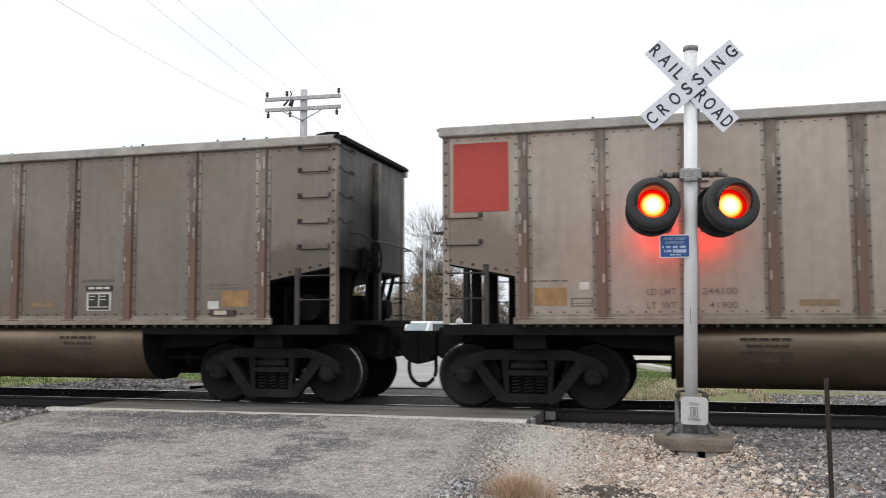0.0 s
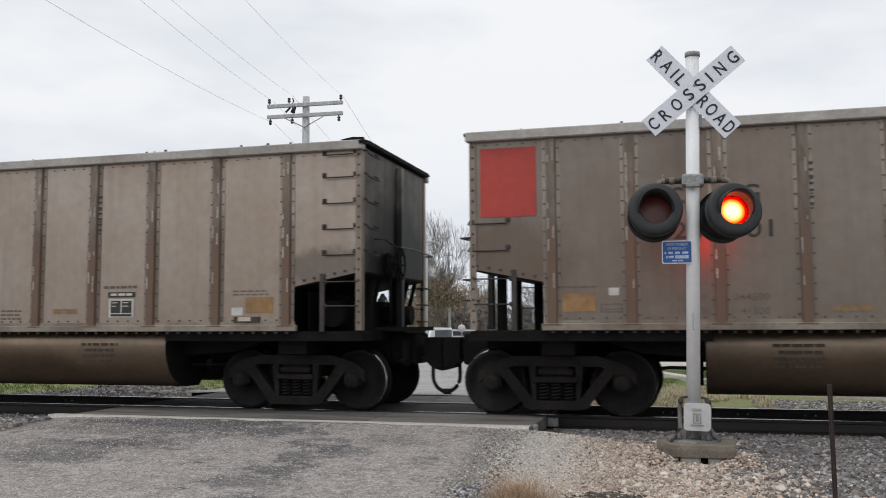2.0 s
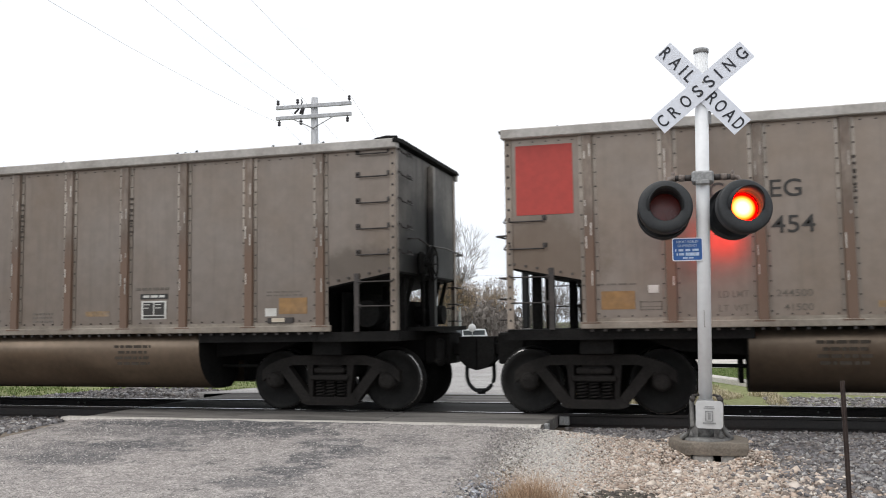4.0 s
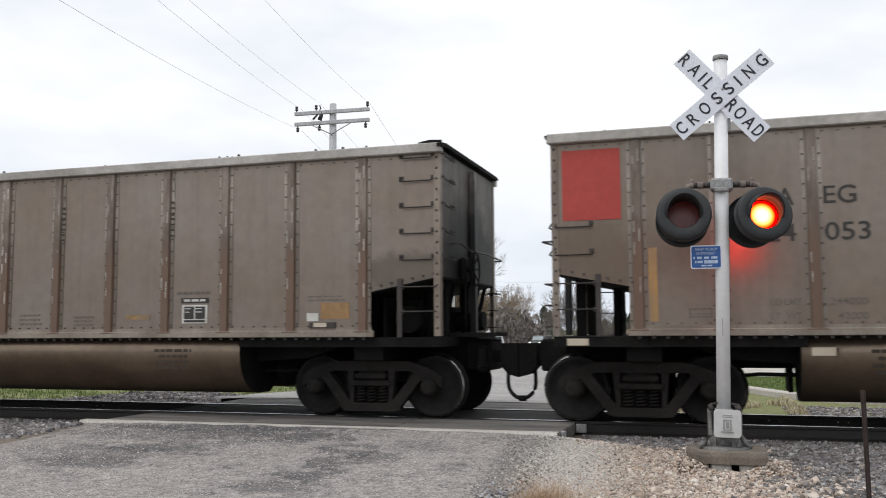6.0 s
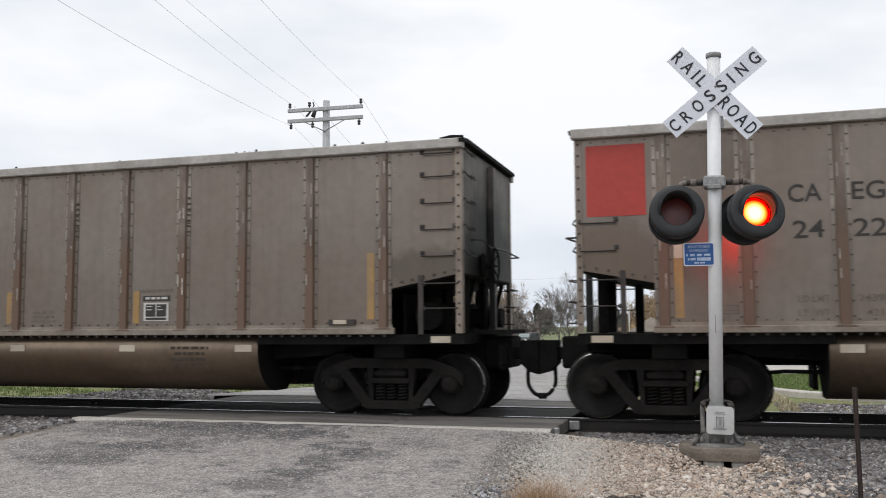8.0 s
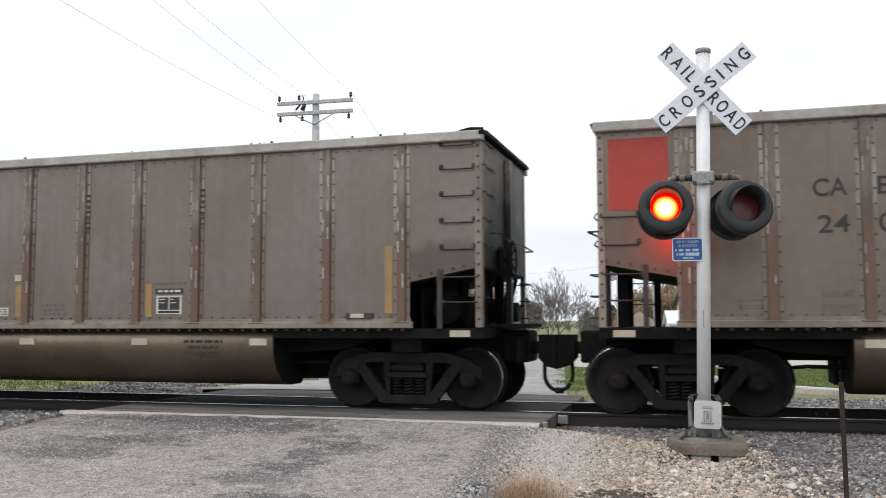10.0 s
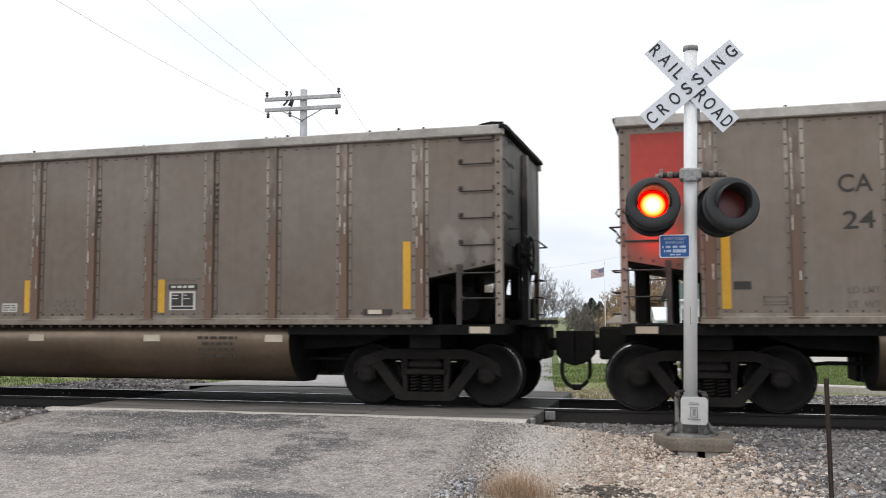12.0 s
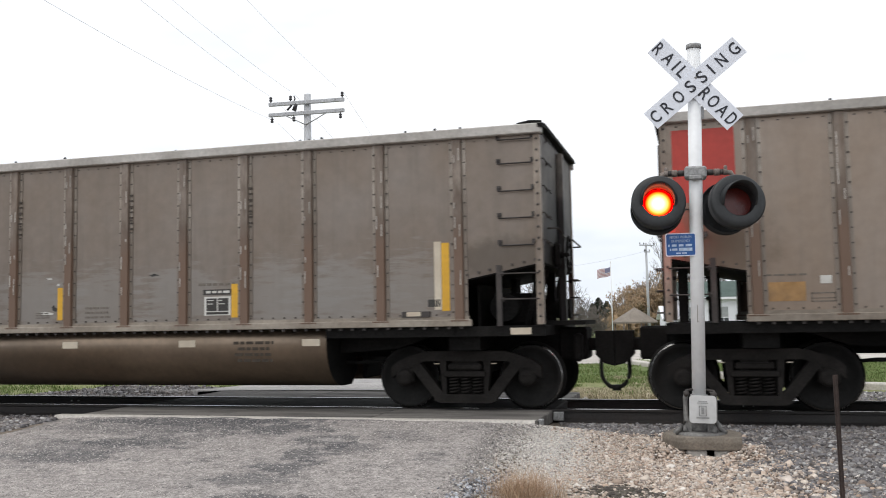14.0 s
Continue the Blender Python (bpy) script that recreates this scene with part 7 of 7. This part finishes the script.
for i in range(8):
    a = math.pi / 4 * i
    bm = bmesh.new()
    tube(bm, [(1.95 * math.cos(a), 1.95 * math.sin(a), -0.2), (1.95 * math.cos(a), 1.95 * math.sin(a), 1.63)], 0.06, 6)
    part("post", bm, M["bark"], gz)

fl = thing("flagpole", "white flagpole with a striped flag flying", "flagpole", pose(*at(-0.0885, 70)))
bm = bmesh.new()
tube(bm, [(0, 0, -0.2), (0, 0, 6.3)], 0.045, 8, 0.03)
lathe(bm, [(6.28, 0.0), (6.32, 0.05), (6.38, 0.05), (6.42, 0.0)], 8, "z")
part("mast", bm, M["white_post"], fl)
M["flag_red"] = mat("red_flag_cloth", (0.42, 0.20, 0.20), rough=0.8, bump=0)
M["flag_white"] = mat("white_flag_cloth", (0.66, 0.64, 0.64), rough=0.8, bump=0)
M["flag_blue"] = mat("blue_flag_cloth", (0.22, 0.22, 0.32), rough=0.8, bump=0)
bm = bmesh.new()
for i in range(13):
    top, bot = 5.98 - i * 0.052, 5.98 - (i + 1) * 0.052
    cols = []
    for j in range(13):
        u = j / 12
        w = 0.06 * math.sin(u * 7)
        cols.append([bm.verts.new((-0.03 - 1.02 * u, w, zz - 0.24 * u - 0.03 * math.sin(6 * u))) for zz in (top, bot)])
    for j in range(12):
        f = bm.faces.new((cols[j][0], cols[j + 1][0], cols[j + 1][1], cols[j][1]))
        f.material_index = 2 if (i < 7 and j < 5) else (0 if i % 2 == 0 else 1)
bm.normal_update()
bmesh.ops.solidify(bm, geom=list(bm.faces), thickness=0.006)
part("flag", bm, [M["flag_red"], M["flag_white"], M["flag_blue"]], fl, "red and white striped flag")

# round road sign seen from behind
sg = thing("road_sign", "pale eight-sided road sign on a thin post", "road sign", pose(*at(-0.254, 62)))
bm = bmesh.new()
box(bm, -0.03, 0.03, -0.02, 0.02, -0.2, 2.2)
part("sign_post", bm, M["galv"], sg)
bm = bmesh.new()
lathe(bm, [(-0.032, 0.0), (-0.032, 0.30), (-0.022, 0.30), (-0.022, 0.0)], 8, "y", (0, 0, 1.75))
part("sign_plate", bm, M["box_grey"], sg)


def vehicle(name, m, paint, label, lit=False, height=1.75):
    """A plain upright car that faces -y: body, cabin glass, bumper, lamps and wheels."""
    v = thing(name, label, "car", m)
    bm = bmesh.new()
    prof = [(-2.3, 0.35), (-2.3, 0.80), (-2.15, 0.98), (-1.35, 1.10), (-0.85, height - 0.10), (-0.6, height), (2.0, height - 0.03), (2.25, 1.0), (2.3, 0.35)]
    section(bm, prof, -0.92, 0.92)
    bmesh.ops.bevel(bm, geom=[e for e in bm.edges if abs(e.verts[0].co.x - e.verts[1].co.x) < 0.01], offset=0.07, segments=2, profile=0.5, affect="EDGES")
    part("body", bm, paint, v)
    bm = bmesh.new()
    d = Vector((0, -1.15 + 0.45, 1.05 - (height - 0.12)))
    a, b = Vector((0, -1.32, 1.13)), Vector((0, -0.88, height - 0.14))
    vs = [bm.verts.new(q + Vector((sx, -0.02, 0.02))) for q, sx in ((a, -0.78), (a, 0.78), (b, 0.70), (b, -0.70))]
    bm.faces.new(vs)
    bm.normal_update()
    bmesh.ops.solidify(bm, geom=list(bm.faces), thickness=0.012)
    part("windscreen", bm, M["screen"], v)
    for s in (-1, 1):
        bm = bmesh.new()
        box(bm, s * 0.925 - 0.006, s * 0.925 + 0.006, -0.55, 1.9, 1.08, height - 0.18)
        part("side_window", bm, M["glass"], v)
        bm = bmesh.new()
        box(bm, s * 0.70 - 0.16, s * 0.70 + 0.16, -2.33, -2.29, 0.68, 0.86)
        part("headlight", bm, M["headlight"] if lit else M["decal"], v)
        for y in (-1.4, 1.4):
            bm = bmesh.new()
            lathe(bm, [(s * 0.80, 0.0), (s * 0.80, 0.34), (s * 0.95, 0.34), (s * 0.96, 0.2), (s * 0.94, 0.0)], 20, "x", (0, y, 0.34))
            part("wheel", bm, M["rubber"], v)
    bm = bmesh.new()
    box(bm, -0.88, 0.88, -2.36, -2.28, 0.38, 0.60, bevel=0.03)
    part("bumper", bm, M["hood"], v)
    return v


M["car_white"] = mat("white_car_paint", (0.75, 0.77, 0.78), (0.70, 0.72, 0.73), rough=0.25, bump=0)
M["car_dark"] = mat("dark_car_paint", (0.05, 0.05, 0.055), rough=0.25, bump=0)
M["screen"] = mat("pale_windscreen", (0.32, 0.38, 0.39), (0.25, 0.30, 0.31), rough=0.08, bump=0)
head = bpy.data.materials.new("lit_headlight")
head.use_nodes = True
head.node_tree.nodes["Principled BSDF"].inputs["Emission Color"].default_value = (1, 0.97, 0.9, 1)
head.node_tree.nodes["Principled BSDF"].inputs["Emission Strength"].default_value = 2.5
M["headlight"] = head
vehicle("parked_car", pose(-0.296 * 58, 58, ground_z(58) + 0.06, 0, 0, -12), M["car_white"], "white sport utility car standing on the far street")
vehicle("parked_car", pose(-0.262 * 95, 95, ground_z(95), 0, 0, -60), M["car_white"], "white pickup-like car parked by the far trees")
far_car = vehicle("far_car", pose(-23, 130, ground_z(130)), M["car_dark"], "dark car with lit headlights on the far street", lit=True)

# trees, from the big bare one by the street round to those behind the house
tree(at(-0.280, 84), 52, 14.0, "tall bare maple with a few orange leaves", "leaf_orange", 0.58, 2, 0.09, 0.2, low=6.5, levels=8, fit=True, trunk_share=0.28)
tree(at(-0.302, 92), 12, 9.5, "bare spreading tree with orange leaves", "leaf_orange", 0.9, 2, 0.10, 0.4, low=5.0)
tree(at(-0.315, 100), 13, 8.0, "bare grey tree beside the street", None, 1.0)
tree(at(-0.245, 125), 14, 9.0, "bare autumn tree with orange leaves", "leaf_orange", 0.8, 2, 0.11, 0.35, fit=True)
tree(at(-0.223, 135), 15, 10.0, "tree with rusty orange leaves", "leaf_orange", 0.8, 2, 0.11, 0.35, fit=True, levels=7)
tree(at(-0.165, 105), 16, 7.6, "bare grey tree by the far field", None, 0.85, fit=True)
tree(at(-0.151, 85), 17, 7.7, "bare spreading tree by the field", None, 0.85, fit=True, levels=7)
tree(at(-0.118, 84), 18, 4.2, "bare grey tree near the flagpole", None, 0.9, fit=True)
tree(at(-0.106, 80), 19, 3.9, "small bare tree near the flagpole", None, 0.9, fit=True)
tree(at(-0.072, 105), 20, 6.5, "tree with thin orange leaves behind the gazebo", "leaf_orange", 0.8, 4, 0.13, 0.7)
tree(at(-0.048, 100), 21, 7.5, "tree with thin orange leaves behind the gazebo", "leaf_orange", 0.8, 5, 0.13, 0.8)
tree(at(-0.033, 92), 31, 7.2, "russet-leaved tree beside the white house", "leaf_orange", 0.85, 7, 0.12, 0.9, fit=True)
tree(at(-0.050, 95), 32, 5.0, "low russet-leaved tree beside the white house", "leaf_orange", 0.95, 8, 0.12, 0.9, fit=True, trunk_share=0.15)
tree(at(-0.735, 46), 33, 4.6, "russet-leaved tree beyond the tracks", "leaf_orange", 0.95, 8, 0.09, 0.9, fit=True, trunk_share=0.14)
tree(at(-0.700, 50), 34, 3.4, "low russet-leaved tree beyond the tracks", "leaf_orange", 1.0, 8, 0.09, 0.9, fit=True, trunk_share=0.12)
tree(at(-0.775, 52), 35, 5.5, "tree with dull green leaves beyond the tracks", "leaf_olive", 0.95, 7, 0.10, 0.8, fit=True, trunk_share=0.14)
tree(at(-0.84, 44), 36, 4.8, "tree with dull green leaves beyond the tracks", "leaf_dark", 0.95, 7, 0.09, 0.8, fit=True, trunk_share=0.14)
tree(at(-0.90, 48), 37, 6.0, "tree with dull green leaves beyond the tracks", "leaf_dark", 0.95, 6, 0.09, 0.7, fit=True, trunk_share=0.14)
tree(at(-0.625, 80), 38, 5.2, "dark-leaved tree behind the white shed", "leaf_olive", 0.95, 6, 0.12, 0.7, fit=True)
tree(at(-0.030, 98), 22, 10.0, "tall bare tree behind the white house", None, 0.7)
tree(at(0.012, 110), 23, 11.5, "tall bare tree behind the white house", None, 0.75, levels=7)
tree(at(0.064, 118), 24, 8.5, "bare round-topped tree behind the white house", None, 0.9, levels=7)
tree(at(0.118, 115), 39, 9.5, "bare grey tree far behind the white house", None, 0.85, fit=True, levels=7)
tree(at(0.190, 78), 40, 5.6, "low russet-leaved tree beside the white house", "leaf_rust", 0.95, 8, 0.10, 0.9, fit=True, trunk_share=0.12)
tree(at(0.208, 60), 25, 11.5, "tree with withered brown leaves beside the white house", "leaf_rust", 0.74, 5, 0.085, 0.8, levels=7, fit=True, trunk_share=0.20)
tree(at(0.240, 66), 26, 12.5, "taller tree with withered brown leaves beside the white house", "leaf_rust", 0.75, 3, 0.09, 0.5, levels=7, fit=True, trunk_share=0.20)
for rt, w in ((0.148, 1.5), (0.170, 1.0)):
    x, y, z = at(rt, 50)
    bx = thing("utility_box", "low pale green utility cabinet on the far lawn", "utility box", pose(x, y, z))
    bm = bmesh.new()
    box(bm, -w / 2, w / 2, -0.4, 0.4, -0.05, 1.40, bevel=0.03)
    part("cabinet", bm, M["utility"], bx)
    bm = bmesh.new()
    box(bm, -w / 2 - 0.04, w / 2 + 0.04, -0.44, 0.44, 1.401, 1.46, bevel=0.02)
    part("lid", bm, M["utility"], bx)
tree(at(-0.43, 110), 27, 8.0, "bare tree with orange leaves behind the shed", "leaf_orange", 0.9, 2, 0.12, 0.4)
tree(at(-0.385, 112), 28, 7.0, "tree with dull green leaves behind the shed", "leaf_olive", 0.9, 5, 0.18, 1.0)
tree(at(-0.48, 105), 29, 8.5, "bare tree with orange leaves behind the shed", "leaf_orange", 0.9, 2, 0.12, 0.4)
tree(at(-0.395, 128), 30, 13, "tall bare tree behind the grey houses", None, 0.8, levels=7)
for i, (rt, y, hgt, rad) in enumerate(((-0.094, 120, 4.6, 1.6), (-0.103, 124, 5.2, 1.8), (-0.110, 122, 4.4, 1.6), (-0.122, 140, 4.2, 1.6), (-0.352, 125, 5.6, 1.0), (-0.362, 140, 7.0, 2.6), (-0.35, 150, 8.0, 3.0), (-0.19, 240, 9, 3.2), (-0.183, 250, 8, 3.0), (-0.176, 255, 7, 3.0))):
    conifer(at(rt, y), 40 + i, hgt, rad, "dark evergreen tree beyond the field")
thicket("far_brush", -48, -26, 100, 140, 8.0, 1500, 3, "brush", "dark bare brush along the far street", 0.3)
thicket("far_brush", -85, -42, 125, 160, 9.0, 700, 4, "brush", "dark bare brush behind the shed")
thicket("far_brush", -18, 40, 160, 230, 8.0, 700, 5, "brush", "bare grey woods beyond the field", 0.3)
thicket("far_brush", -140, -60, 190, 230, 11.0, 500, 6, "brush", "bare grey woods on the horizon", 0.35)
thicket("far_brush", 20, 120, 150, 200, 11.0, 420, 7, "brush", "bare grey woods on the horizon", 0.35)
thicket("orange_brush", -9, -3.5, 92, 100, 3.6, 90, 8, "leaf_orange", "rusty autumn bushes behind the gazebo", 0.2)


# ---------------------------------------------------------------- what moves: the cars, their wheels and the lamp discs
def motions():
    times = [i * 0.5 for i in range(29)]
    for k, car in cars:
        walk(car, [(t, pose(car_x(k, t), TRACK, 0)) for t in times])
    steps = [i / 15 for i in range(211)]
    for k, car in cars:
        for ax in car.children:
            if ax.name.split(".")[0] == "axle":
                x = ax.location.x
                walk(ax, [(t, pose(x, 0, 0.457) @ Matrix.Rotation((car_x(k, t) - car_x(k, 0)) / 0.457, 4, "Y")) for t in steps])
    walk(far_car, [(t, pose(-23.2, 134 - 2.4 * t, ground_z(134 - 2.4 * t), 0, 0, -10)) for t in times])
    # the two sides flash in turn; a disc turns over at once
    beat = 0.4735
    for side, lens in LENSES:
        here = lens.matrix_basis.copy()
        rows = [(0.0, here)]
        turned, n = 0.0, 0
        while n * beat < 13.9:
            # the relay grows a little uneven later on
            goes_on = (n % 2 == 0) == (side == "R")
            if n > 20 or (n > 16 and n % 2 == 0):
                early = 0.06 if n % 2 else 0.09 if goes_on else 0.03
            else:
                early = 0.0
            if n or not goes_on:
                first = round((n * beat - early - 0.0165) * 30)
                first -= goes_on
                for i, part_way in enumerate((0.0, 0.47, 0.94, 1.0) if goes_on else (0.0, 0.12, 0.60, 1.0)):
                    if first + i > 0:
                        rows.append(((first + i) / 30, here @ Matrix.Rotation(turned + math.pi * part_way, 4, "Z")))
                turned += math.pi
            n += 1
        rows.append((14.0, here @ Matrix.Rotation(turned, 4, "Z")))
        walk(lens, rows)


motions()
